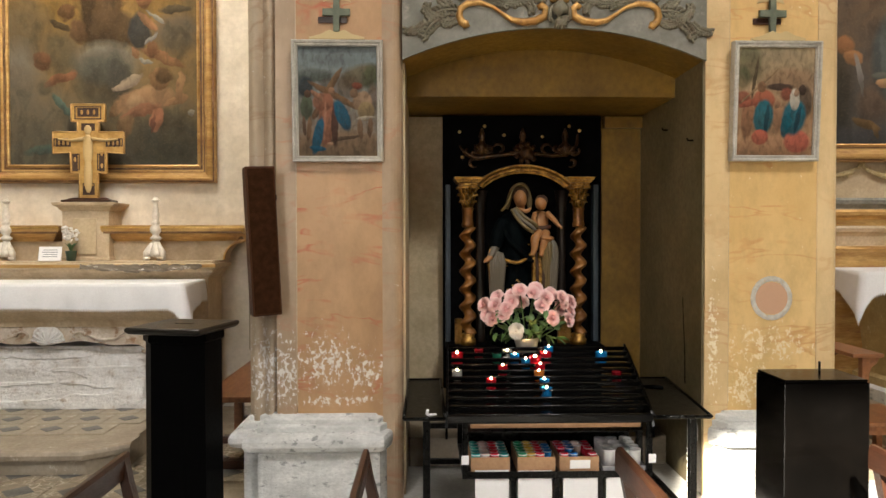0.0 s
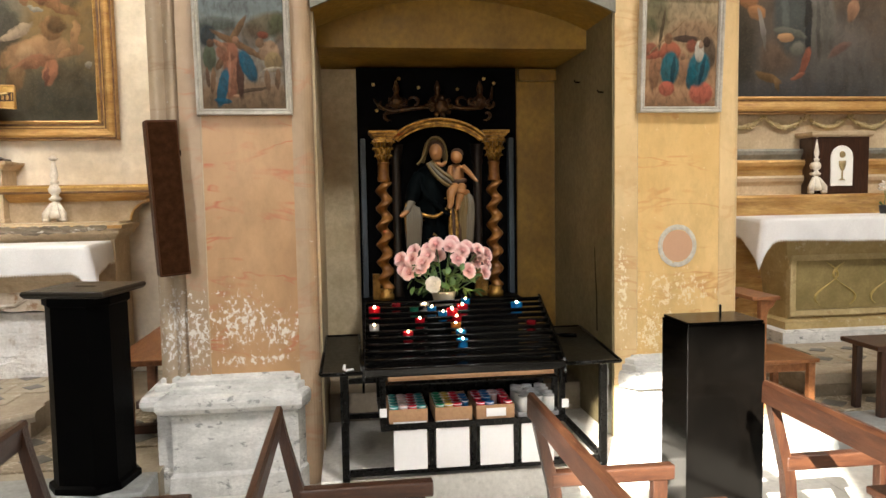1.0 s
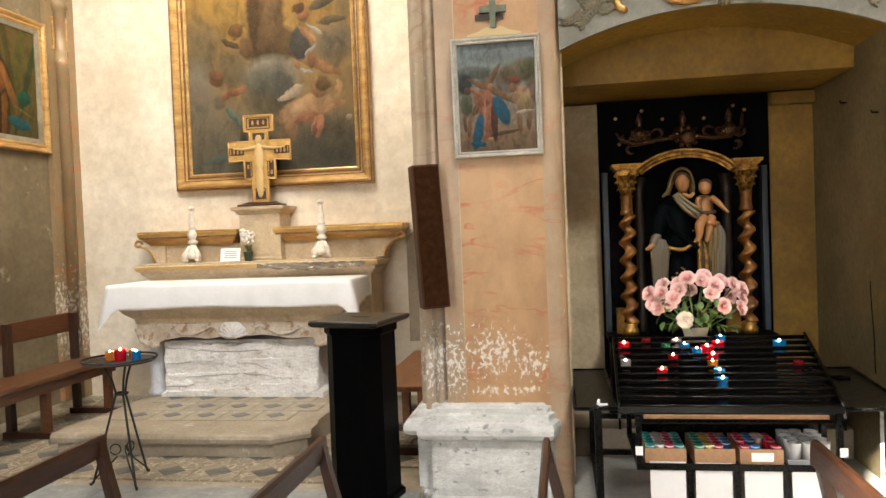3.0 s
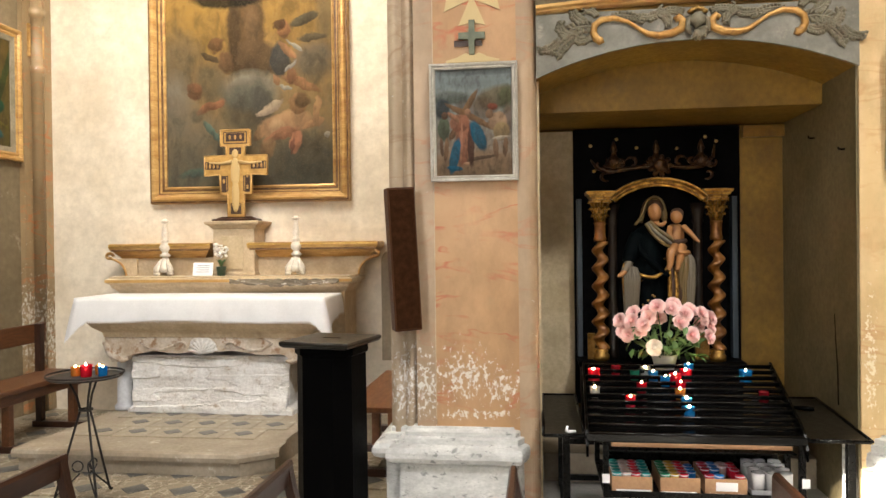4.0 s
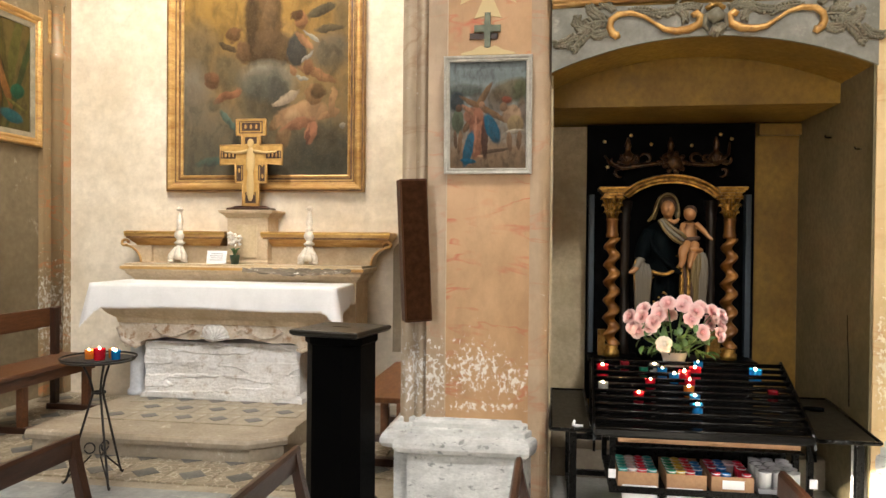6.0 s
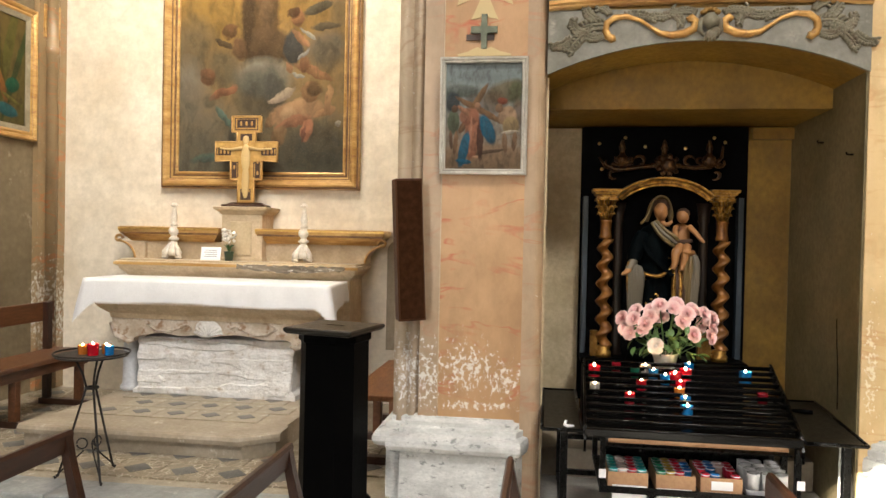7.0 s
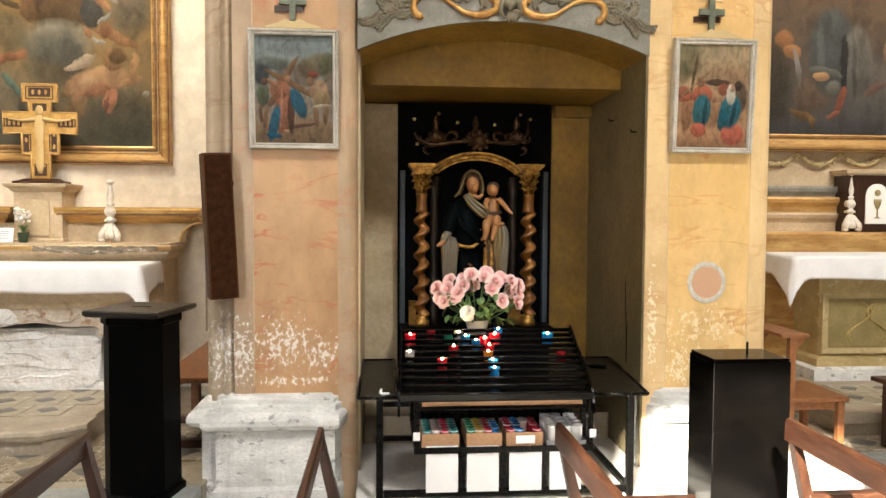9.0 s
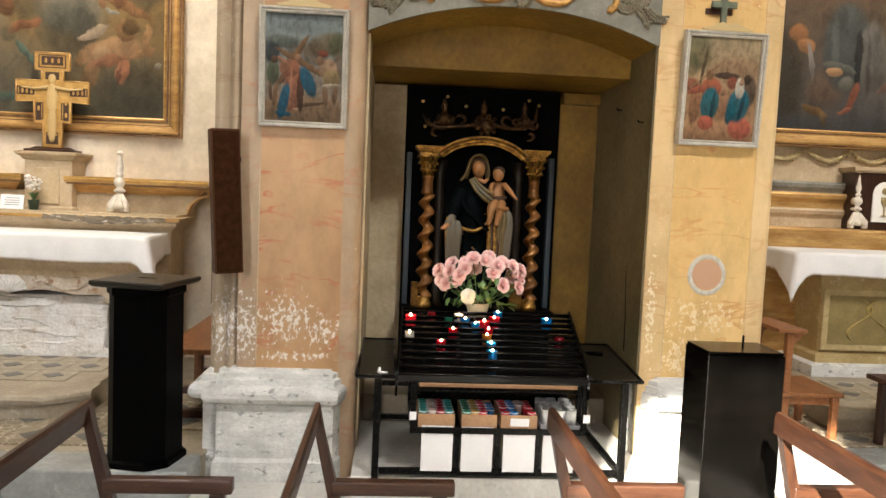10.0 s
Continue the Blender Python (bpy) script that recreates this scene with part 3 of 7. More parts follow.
def painted(name, w, h, low, high, blobs, seed=0.0, wob=0.05):
    """An oil painting: graded ground, soft plain shapes (u, v, ru, rv, turn, colour, softness) and brush grain."""
    m, nt, b = base(name, 0.55)
    b.inputs["Specular IOR Level"].default_value = 0.06
    tc = nt.nodes.new("ShaderNodeTexCoord")
    sep = nt.nodes.new("ShaderNodeSeparateXYZ")
    nt.links.new(tc.outputs["Object"], sep.inputs[0])
    n1 = noisen(nt, 11.0 / w, 5, 0.6, seed=seed, distort=0.5)
    n2 = noisen(nt, 11.0 / w, 5, 0.6, seed=seed + 11, distort=0.5)
    u = mathn(nt, "ADD", mathn(nt, "ADD", mathn(nt, "DIVIDE", sep.outputs[0], w), 0.5), mathn(nt, "MULTIPLY", mathn(nt, "SUBTRACT", n1, 0.5), wob * 2))
    v = mathn(nt, "ADD", mathn(nt, "DIVIDE", sep.outputs[2], h), mathn(nt, "MULTIPLY", mathn(nt, "SUBTRACT", n2, 0.5), wob * 2))
    col = ramp(nt, mathn(nt, "ADD", v, mathn(nt, "MULTIPLY", mathn(nt, "SUBTRACT", n1, 0.5), 0.5)), [(0.05, low), (0.85, high)])
    for bu, bv, ru, rv, ang, c, soft in blobs:
        ca, sa = math.cos(radians(ang)), math.sin(radians(ang))
        du, dv = mathn(nt, "SUBTRACT", u, bu), mathn(nt, "MULTIPLY", mathn(nt, "SUBTRACT", v, bv), h / w)
        a = mathn(nt, "DIVIDE", mathn(nt, "ADD", mathn(nt, "MULTIPLY", du, ca), mathn(nt, "MULTIPLY", dv, sa)), ru)
        d = mathn(nt, "DIVIDE", mathn(nt, "SUBTRACT", mathn(nt, "MULTIPLY", dv, ca), mathn(nt, "MULTIPLY", du, sa)), rv)
        r = mathn(nt, "ADD", mathn(nt, "MULTIPLY", a, a), mathn(nt, "MULTIPLY", d, d))
        full = 0.93 if soft < 0.45 else 0.62
        soft = max(soft, 0.22)
        tone = tuple(x * 0.82 for x in c)
        body = mixc(nt, step(nt, mathn(nt, "ADD", d, mathn(nt, "MULTIPLY", n2, 1.6)), 0.1, 1.5), tuple(x * 0.45 for x in c), tone)
        col = mixc(nt, mathn(nt, "MULTIPLY", step(nt, r, 1.0 + soft, 1.0 - soft), full), col, body)
    folds = noisen(nt, 16.0 / w, 4, 0.55, (1, 1, 0.55), seed + 21, 0.5)
    col = mixc(nt, mathn(nt, "MULTIPLY", step(nt, folds, 0.44, 0.70), 0.45), col, (0.02, 0.015, 0.01))
    brush = noisen(nt, 90.0 / w, 4, 0.7, seed=seed + 31)
    col = mixc(nt, mathn(nt, "MULTIPLY", step(nt, brush, 0.5, 0.75), 0.06), col, (0.40, 0.32, 0.20))
    nt.links.new(col, b.inputs["Base Color"])
    bump(nt, b, brush, 0.2, 0.002)
    return m


cloud_shapes = [
    (0.252, 0.755, 0.158, 0.245, 0, (0.3, 0.175, 0.045), 0.9),
    (0.784, 0.826, 0.216, 0.173, 0, (0.32, 0.185, 0.048), 0.9),
    (0.957, 0.779, 0.05, 0.187, 0, (0.15, 0.12, 0.07), 0.8),
    (0.079, 0.6, 0.137, 0.158, 0, (0.1, 0.088, 0.065), 0.8),
    (0.05, 0.398, 0.115, 0.158, 0, (0.19, 0.175, 0.145), 0.8),
    (0.122, 0.196, 0.187, 0.173, 0, (0.14, 0.12, 0.085), 0.8),
    (0.885, 0.577, 0.122, 0.108, 0, (0.07, 0.08, 0.08), 0.6),
    (0.489, 0.731, 0.115, 0.288, 0, (0.115, 0.066, 0.03), 0.12),
    (0.525, 0.589, 0.151, 0.122, 0, (0.1, 0.06, 0.03), 0.25),
]
cloud_shapes_b = [
    (0.417, 0.719, 0.035, 0.216, -3, (0.05, 0.033, 0.018), 0.5),
    (0.525, 0.719, 0.043, 0.158, 0, (0.165, 0.1, 0.05), 0.8),
    (0.424, 0.915, 0.265, 0.08, 2, (0.025, 0.02, 0.013), 0.12),
    (0.511, 0.446, 0.18, 0.115, 0, (0.2, 0.18, 0.13), 0.4),
    (0.482, 0.369, 0.137, 0.144, 0, (0.055, 0.055, 0.045), 0.5),
    (0.281, 0.493, 0.101, 0.108, 0, (0.08, 0.074, 0.055), 0.6),
    (0.583, 0.375, 0.058, 0.173, 10, (0.06, 0.055, 0.045), 0.6),
    (0.669, 0.493, 0.02, 0.04, 20, (0.3, 0.15, 0.07), 0.2),
    (0.309, 0.672, 0.043, 0.046, 0, (0.15, 0.075, 0.035), 0.25),
]
cloud_shapes_c = [
    (0.269, 0.615, 0.06, 0.019, -25, (0.09, 0.06, 0.032), 0.2),
    (0.367, 0.589, 0.043, 0.065, 10, (0.13, 0.07, 0.035), 0.4),
    (0.173, 0.458, 0.046, 0.052, 0, (0.17, 0.08, 0.04), 0.3),
    (0.273, 0.38, 0.095, 0.024, 20, (0.26, 0.11, 0.055), 0.2),
    (0.187, 0.339, 0.037, 0.043, 0, (0.09, 0.07, 0.045), 0.5),
    (0.273, 0.262, 0.075, 0.017, -48, (0.1, 0.15, 0.12), 0.3),
    (0.165, 0.065, 0.086, 0.026, 10, (0.05, 0.11, 0.095), 0.6),
    (0.835, 0.773, 0.089, 0.032, 25, (0.085, 0.07, 0.045), 0.2),
    (0.885, 0.69, 0.086, 0.023, 5, (0.1, 0.075, 0.045), 0.3),
]
cloud_shapes_d = [
    (0.691, 0.589, 0.06, 0.098, 0, (0.05, 0.052, 0.05), 0.25),
    (0.715, 0.734, 0.04, 0.049, 0, (0.28, 0.125, 0.055), 0.2),
    (0.695, 0.757, 0.04, 0.026, 20, (0.09, 0.045, 0.022), 0.3),
    (0.734, 0.636, 0.063, 0.024, -35, (0.34, 0.17, 0.08), 0.2),
    (0.777, 0.656, 0.06, 0.01, -35, (0.3, 0.28, 0.24), 0.3),
    (0.755, 0.562, 0.052, 0.012, 52, (0.28, 0.26, 0.23), 0.3),
    (0.727, 0.455, 0.037, 0.012, -12, (0.28, 0.26, 0.22), 0.3),
    (0.813, 0.476, 0.124, 0.027, -20, (0.26, 0.13, 0.06), 0.2),
    (0.764, 0.508, 0.026, 0.052, 0, (0.2, 0.095, 0.045), 0.3),
]
cloud_shapes_e = [
    (0.813, 0.101, 0.223, 0.151, 0, (0.022, 0.024, 0.022), 0.6),
    (0.626, 0.365, 0.092, 0.026, 25, (0.36, 0.27, 0.19), 0.2),
    (0.568, 0.256, 0.024, 0.069, -35, (0.28, 0.165, 0.08), 0.2),
    (0.719, 0.285, 0.161, 0.072, 10, (0.34, 0.2, 0.105), 0.18),
    (0.669, 0.268, 0.043, 0.058, 0, (0.38, 0.25, 0.14), 0.6),
    (0.691, 0.238, 0.112, 0.032, 18, (0.26, 0.12, 0.065), 0.25),
    (0.612, 0.172, 0.043, 0.066, -22, (0.2, 0.12, 0.06), 0.3),
    (0.885, 0.285, 0.072, 0.02, 22, (0.3, 0.17, 0.085), 0.2),
    (0.908, 0.345, 0.023, 0.089, -6, (0.33, 0.19, 0.095), 0.18),
]
cloud_shapes_f = [
    (0.796, 0.377, 0.052, 0.06, 0, (0.27, 0.145, 0.065), 0.2),
    (0.82, 0.398, 0.043, 0.04, 0, (0.13, 0.075, 0.035), 0.4),
    (0.777, 0.202, 0.037, 0.063, -15, (0.33, 0.145, 0.08), 0.2),
    (0.755, 0.184, 0.012, 0.049, -15, (0.14, 0.06, 0.04), 0.4),
    (0.964, 0.232, 0.019, 0.019, 0, (0.3, 0.27, 0.22), 0.2),
    (0.568, 0.042, 0.086, 0.05, 0, (0.08, 0.072, 0.055), 0.6),
    (0.324, 0.161, 0.02, 0.086, 0, (0.04, 0.04, 0.035), 0.6),
]
PAINT_1 = painted("oil_painting_clouds", 1.56, 1.89, (0.085, 0.075, 0.052), (0.25, 0.145, 0.04), cloud_shapes + cloud_shapes_b + cloud_shapes_c + cloud_shapes_d + cloud_shapes_e + cloud_shapes_f, 1.0, 0.030)
robe_shapes = [
    (0.06, 0.172, 0.077, 0.219, 0, (0.035, 0.03, 0.02), 0.5),
    (0.522, 0.172, 0.156, 0.138, 0, (0.13, 0.12, 0.11), 0.8),
    (0.235, 0.141, 0.081, 0.075, 0, (0.13, 0.08, 0.05), 0.7),
    (0.335, 0.021, 0.338, 0.05, 0, (0.05, 0.05, 0.055), 0.6),
    (0.098, 0.351, 0.045, 0.037, 0, (0.3, 0.14, 0.06), 0.3),
    (0.135, 0.307, 0.04, 0.033, -20, (0.34, 0.17, 0.075), 0.25),
    (0.163, 0.245, 0.013, 0.09, 12, (0.22, 0.2, 0.18), 0.3),
    (0.323, 0.307, 0.107, 0.188, 0, (0.08, 0.09, 0.085), 0.15),
    (0.273, 0.286, 0.018, 0.15, 4, (0.13, 0.14, 0.13), 0.5),
]
robe_shapes_b = [
    (0.448, 0.276, 0.065, 0.16, 3, (0.15, 0.14, 0.12), 0.2),
    (0.429, 0.255, 0.01, 0.138, 3, (0.07, 0.065, 0.055), 0.5),
    (0.383, 0.255, 0.016, 0.144, 0, (0.03, 0.03, 0.03), 0.3),
    (0.295, 0.234, 0.077, 0.02, -12, (0.12, 0.12, 0.1), 0.25),
    (0.273, 0.216, 0.037, 0.021, 0, (0.42, 0.24, 0.12), 0.2),
    (0.335, 0.177, 0.037, 0.031, 0, (0.14, 0.135, 0.11), 0.4),
    (0.366, 0.13, 0.018, 0.065, -20, (0.25, 0.085, 0.05), 0.3),
    (0.335, 0.076, 0.033, 0.013, 22, (0.25, 0.095, 0.055), 0.3),
    (0.198, 0.068, 0.065, 0.02, -22, (0.17, 0.1, 0.04), 0.3),
]
robe_shapes_c = [
    (0.237, 0.042, 0.011, 0.033, 15, (0.15, 0.09, 0.04), 0.3),
    (0.535, 0.172, 0.062, 0.018, 30, (0.17, 0.08, 0.055), 0.5),
    (0.591, 0.318, 0.028, 0.052, -15, (0.36, 0.2, 0.12), 0.25),
]
PAINT_2 = painted("oil_painting_robe", 2.0, 2.4, (0.055, 0.052, 0.048), (0.13, 0.075, 0.035), robe_shapes + robe_shapes_b + robe_shapes_c, 2.0, 0.018)
side_shapes = [
    (0.12, 0.60, 0.06, 0.60, 4, (0.09, 0.075, 0.02), 0.4),
    (0.30, 0.55, 0.03, 0.55, -6, (0.05, 0.07, 0.02), 0.3),
    (0.80, 0.62, 0.05, 0.50, -14, (0.11, 0.10, 0.025), 0.3),
    (0.92, 0.58, 0.03, 0.55, -20, (0.05, 0.075, 0.025), 0.3),
    (0.70, 0.75, 0.03, 0.40, 10, (0.10, 0.08, 0.02), 0.3),
    (0.55, 0.30, 0.155, 0.42, 0, (0.02, 0.012, 0.006), 0.15),
    (0.55, 0.28, 0.130, 0.40, 0, (0.24, 0.10, 0.025), 0.15),
    (0.50, 0.22, 0.018, 0.34, 2, (0.03, 0.015, 0.006), 0.3),
    (0.60, 0.22, 0.018, 0.34, -2, (0.03, 0.015, 0.006), 0.3),
    (0.55, 0.52, 0.165, 0.16, 0, (0.02, 0.012, 0.006), 0.15),
    (0.55, 0.52, 0.145, 0.14, 0, (0.30, 0.11, 0.03), 0.15),
    (0.72, 0.40, 0.035, 0.20, 24, (0.28, 0.12, 0.035), 0.2),
    (0.55, 0.80, 0.085, 0.12, 0, (0.02, 0.012, 0.006), 0.15),
    (0.55, 0.77, 0.060, 0.085, 0, (0.16, 0.085, 0.03), 0.2),
    (0.86, 0.36, 0.075, 0.06, 10, (0.015, 0.09, 0.05), 0.2),
    (0.80, 0.12, 0.12, 0.05, -12, (0.02, 0.10, 0.11), 0.25),
    (0.86, 0.22, 0.12, 0.02, -20, (0.14, 0.12, 0.03), 0.3),
]
PAINT_3 = painted("oil_painting_dark", 1.1, 0.93, (0.07, 0.055, 0.018), (0.10, 0.07, 0.022), side_shapes, 3.0, 0.016)
road_shapes = [
    (0.52, 0.92, 0.4, 0.125, 0, (0.21, 0.24, 0.24), 0.8),
    (0.52, 0.991, 0.55, 0.055, 0, (0.09, 0.1, 0.1), 0.7),
    (0.195, 0.741, 0.275, 0.085, 0, (0.13, 0.15, 0.13), 0.4),
    (0.795, 0.732, 0.275, 0.145, 15, (0.15, 0.13, 0.08), 0.4),
    (0.92, 0.723, 0.095, 0.175, 0, (0.075, 0.09, 0.04), 0.5),
    (0.095, 0.634, 0.1, 0.138, 0, (0.035, 0.045, 0.05), 0.4),
    (0.62, 0.634, 0.175, 0.15, 0, (0.12, 0.075, 0.045), 0.6),
    (0.37, 0.661, 0.1, 0.075, 0, (0.08, 0.06, 0.045), 0.5),
    (0.745, 0.648, 0.065, 0.045, 0, (0.21, 0.06, 0.035), 0.4),
]
road_shapes_b = [
    (0.945, 0.527, 0.062, 0.188, 0, (0.14, 0.08, 0.05), 0.5),
    (0.495, 0.107, 0.588, 0.18, 0, (0.21, 0.14, 0.085), 0.4),
    (0.545, 0.161, 0.263, 0.025, 8, (0.09, 0.06, 0.04), 0.4),
    (0.107, 0.446, 0.08, 0.155, 0, (0.09, 0.11, 0.07), 0.15),
    (0.135, 0.25, 0.03, 0.155, -6, (0.2, 0.115, 0.065), 0.2),
    (0.075, 0.277, 0.022, 0.125, 4, (0.14, 0.08, 0.05), 0.2),
    (0.12, 0.575, 0.043, 0.052, 0, (0.12, 0.065, 0.04), 0.2),
    (0.432, 0.67, 0.23, 0.04, 58, (0.2, 0.115, 0.055), 0.1),
    (0.47, 0.554, 0.375, 0.043, -28, (0.19, 0.105, 0.05), 0.1),
]
road_shapes_c = [
    (0.24, 0.411, 0.115, 0.04, 58, (0.17, 0.09, 0.045), 0.12),
    (0.357, 0.33, 0.1, 0.325, -3, (0.31, 0.13, 0.075), 0.12),
    (0.315, 0.5, 0.13, 0.115, 0, (0.29, 0.125, 0.075), 0.15),
    (0.24, 0.559, 0.1, 0.035, -38, (0.33, 0.17, 0.1), 0.2),
    (0.46, 0.295, 0.045, 0.28, 0, (0.08, 0.04, 0.03), 0.25),
    (0.333, 0.312, 0.018, 0.25, -3, (0.38, 0.19, 0.12), 0.4),
    (0.425, 0.602, 0.04, 0.05, 0, (0.3, 0.17, 0.1), 0.2),
    (0.245, 0.184, 0.062, 0.237, -12, (0.012, 0.1, 0.16), 0.12),
    (0.245, 0.071, 0.105, 0.035, -5, (0.012, 0.085, 0.14), 0.15),
]
road_shapes_d = [
    (0.557, 0.375, 0.085, 0.2, 22, (0.012, 0.095, 0.155), 0.12),
    (0.807, 0.509, 0.115, 0.125, -40, (0.36, 0.23, 0.14), 0.15),
    (0.858, 0.416, 0.105, 0.12, 0, (0.28, 0.2, 0.1), 0.15),
    (0.845, 0.352, 0.115, 0.025, 5, (0.42, 0.36, 0.28), 0.2),
    (0.782, 0.25, 0.037, 0.13, 4, (0.2, 0.12, 0.07), 0.15),
    (0.907, 0.259, 0.033, 0.125, -4, (0.18, 0.105, 0.06), 0.15),
    (0.705, 0.58, 0.052, 0.058, 0, (0.2, 0.12, 0.07), 0.2),
    (0.4, 0.113, 0.035, 0.022, 0, (0.34, 0.2, 0.12), 0.2),
]
PAINT_S1 = painted("station_road_scene", 0.42, 0.57, (0.17, 0.115, 0.07), (0.17, 0.20, 0.20), road_shapes + road_shapes_b + road_shapes_c + road_shapes_d, 4.0, 0.016)
meeting_shapes = [
    (0.424, 0.959, 0.417, 0.114, 0, (0.3, 0.26, 0.18), 0.7),
    (0.614, 0.807, 0.492, 0.265, 0, (0.34, 0.25, 0.15), 0.7),
    (0.689, 0.696, 0.341, 0.17, 0, (0.32, 0.19, 0.11), 0.5),
    (0.159, 0.862, 0.159, 0.25, 10, (0.07, 0.085, 0.04), 0.45),
    (0.227, 0.724, 0.023, 0.265, -8, (0.1, 0.07, 0.04), 0.3),
    (0.064, 0.724, 0.098, 0.152, 0, (0.06, 0.075, 0.035), 0.5),
    (0.5, 0.365, 0.568, 0.284, 0, (0.24, 0.135, 0.075), 0.6),
    (0.5, 0.075, 0.625, 0.152, 0, (0.37, 0.21, 0.115), 0.4),
    (0.557, 0.641, 0.174, 0.045, 0, (0.07, 0.045, 0.035), 0.3),
]
meeting_shapes_b = [
    (0.879, 0.503, 0.106, 0.208, 0, (0.1, 0.07, 0.05), 0.3),
    (0.644, 0.572, 0.076, 0.083, 0, (0.26, 0.08, 0.05), 0.4),
    (0.14, 0.351, 0.076, 0.265, -3, (0.3, 0.15, 0.08), 0.2),
    (0.083, 0.536, 0.095, 0.095, 0, (0.28, 0.1, 0.06), 0.3),
    (0.292, 0.655, 0.322, 0.015, 42, (0.3, 0.2, 0.11), 0.2),
    (0.348, 0.517, 0.144, 0.136, 0, (0.36, 0.11, 0.06), 0.15),
    (0.167, 0.489, 0.152, 0.042, 15, (0.34, 0.1, 0.06), 0.15),
    (0.318, 0.641, 0.057, 0.068, 0, (0.28, 0.15, 0.08), 0.2),
    (0.348, 0.359, 0.129, 0.22, -5, (0.012, 0.13, 0.16), 0.12),
]
meeting_shapes_c = [
    (0.394, 0.337, 0.03, 0.189, -5, (0.02, 0.055, 0.07), 0.4),
    (0.311, 0.171, 0.11, 0.095, 0, (0.46, 0.12, 0.075), 0.12),
    (0.538, 0.365, 0.057, 0.197, 0, (0.33, 0.18, 0.1), 0.25),
    (0.523, 0.475, 0.038, 0.045, 0, (0.3, 0.17, 0.1), 0.2),
    (0.652, 0.282, 0.068, 0.167, -10, (0.012, 0.1, 0.13), 0.15),
    (0.795, 0.13, 0.167, 0.144, 0, (0.46, 0.12, 0.08), 0.12),
    (0.746, 0.359, 0.152, 0.227, -8, (0.012, 0.13, 0.17), 0.12),
    (0.795, 0.337, 0.03, 0.182, -12, (0.015, 0.05, 0.07), 0.4),
    (0.75, 0.525, 0.064, 0.136, 0, (0.6, 0.54, 0.44), 0.15),
]
meeting_shapes_d = [
    (0.848, 0.613, 0.049, 0.068, 0, (0.06, 0.04, 0.03), 0.2),
    (0.773, 0.586, 0.034, 0.049, 0, (0.36, 0.22, 0.14), 0.2),
]
PAINT_S2 = painted("station_meeting_scene", 0.42, 0.57, (0.34, 0.19, 0.10), (0.36, 0.27, 0.16), meeting_shapes + meeting_shapes_b + meeting_shapes_c + meeting_shapes_d, 5.0, 0.016)

SILVER_FRAME = surface("silvered_frame", (0.42, 0.39, 0.33), (0.60, 0.57, 0.50), 14.0, 0.45, metal=0.15, grain=80, relief=0.2, dirt=(0.24, 0.18, 0.12), dirt_at=(0.62, 0.75), seed=30.0)
IVORY = surface("ivory_painted_wood", (0.62, 0.55, 0.44), (0.78, 0.72, 0.62), 25.0, 0.4, grain=90, relief=0.3, dirt=(0.36, 0.26, 0.15), dirt_at=(0.58, 0.72), seed=31.0)
TURQ = surface("verdigris_metal", (0.10, 0.12, 0.08), (0.17, 0.18, 0.12), 20.0, 0.5, metal=0.2, seed=32.0)
CREAM_PAINT = plain("cream_painted_device", (0.54, 0.41, 0.20), 0.55)
BROWN_BOX = surface("brown_speaker_wood", (0.05, 0.019, 0.008), (0.095, 0.038, 0.016), 8.0, 0.5, spec=0.12, stretch=(6, 6, 0.8), seed=33.0)
GRILLE = surface("dark_brown_grille_cloth", (0.026, 0.010, 0.004), (0.045, 0.018, 0.008), 30.0, 0.9, spec=0.03, grain=200, relief=0.4, seed=34.0)
LEAF = surface("rose_leaf", (0.055, 0.12, 0.03), (0.13, 0.22, 0.07), 12.0, 0.5, vary=0.4, seed=35.0)


def petal(name, heart, rim, size):
    """Petals that pale from the heart of the bloom to its rim."""
    m, nt, b = base(name, 0.6)
    tc = nt.nodes.new("ShaderNodeTexCoord")
    ln = nt.nodes.new("ShaderNodeVectorMath")
    ln.operation = "LENGTH"
    nt.links.new(tc.outputs["Object"], ln.inputs[0])
    f = noisen(nt, 60, 4, 0.6)
    r = mathn(nt, "ADD", mathn(nt, "DIVIDE", ln.outputs["Value"], size), mathn(nt, "MULTIPLY", mathn(nt, "SUBTRACT", f, 0.5), 0.5))
    oi = nt.nodes.new("ShaderNodeObjectInfo")
    col = ramp(nt, r, [(0.18, heart), (0.6, tuple(0.35 * p + 0.65 * q for p, q in zip(heart, rim))), (1.15, rim)])
    col = mixc(nt, mathn(nt, "MULTIPLY", oi.outputs["Random"], 0.35), col, rim)
    nt.links.new(col, b.inputs["Base Color"])
    bump(nt, b, f, 0.15, 0.002)
    return m


PINK = petal("pink_rose_petal", (0.70, 0.22, 0.21), (0.90, 0.66, 0.62), 0.045)
WHITE_ROSE = surface("white_rose_petal", (0.72, 0.66, 0.58), (0.84, 0.80, 0.74), 18.0, 0.65, vary=0.1, seed=37.0)
CERAMIC = plain("cream_ceramic", (0.66, 0.62, 0.54), 0.3, coat=0.4)
CARDBOARD = surface("brown_cardboard", (0.36, 0.20, 0.10), (0.46, 0.27, 0.14), 8.0, 0.75, seed=38.0)
WAX = plain("white_wax", (0.80, 0.76, 0.68), 0.45)
RED_GLASS = plain("red_votive_plastic", (0.62, 0.01, 0.025), 0.25, transmission=0.35)
DRED_GLASS = plain("dark_red_votive_plastic", (0.20, 0.005, 0.01), 0.25, transmission=0.2)
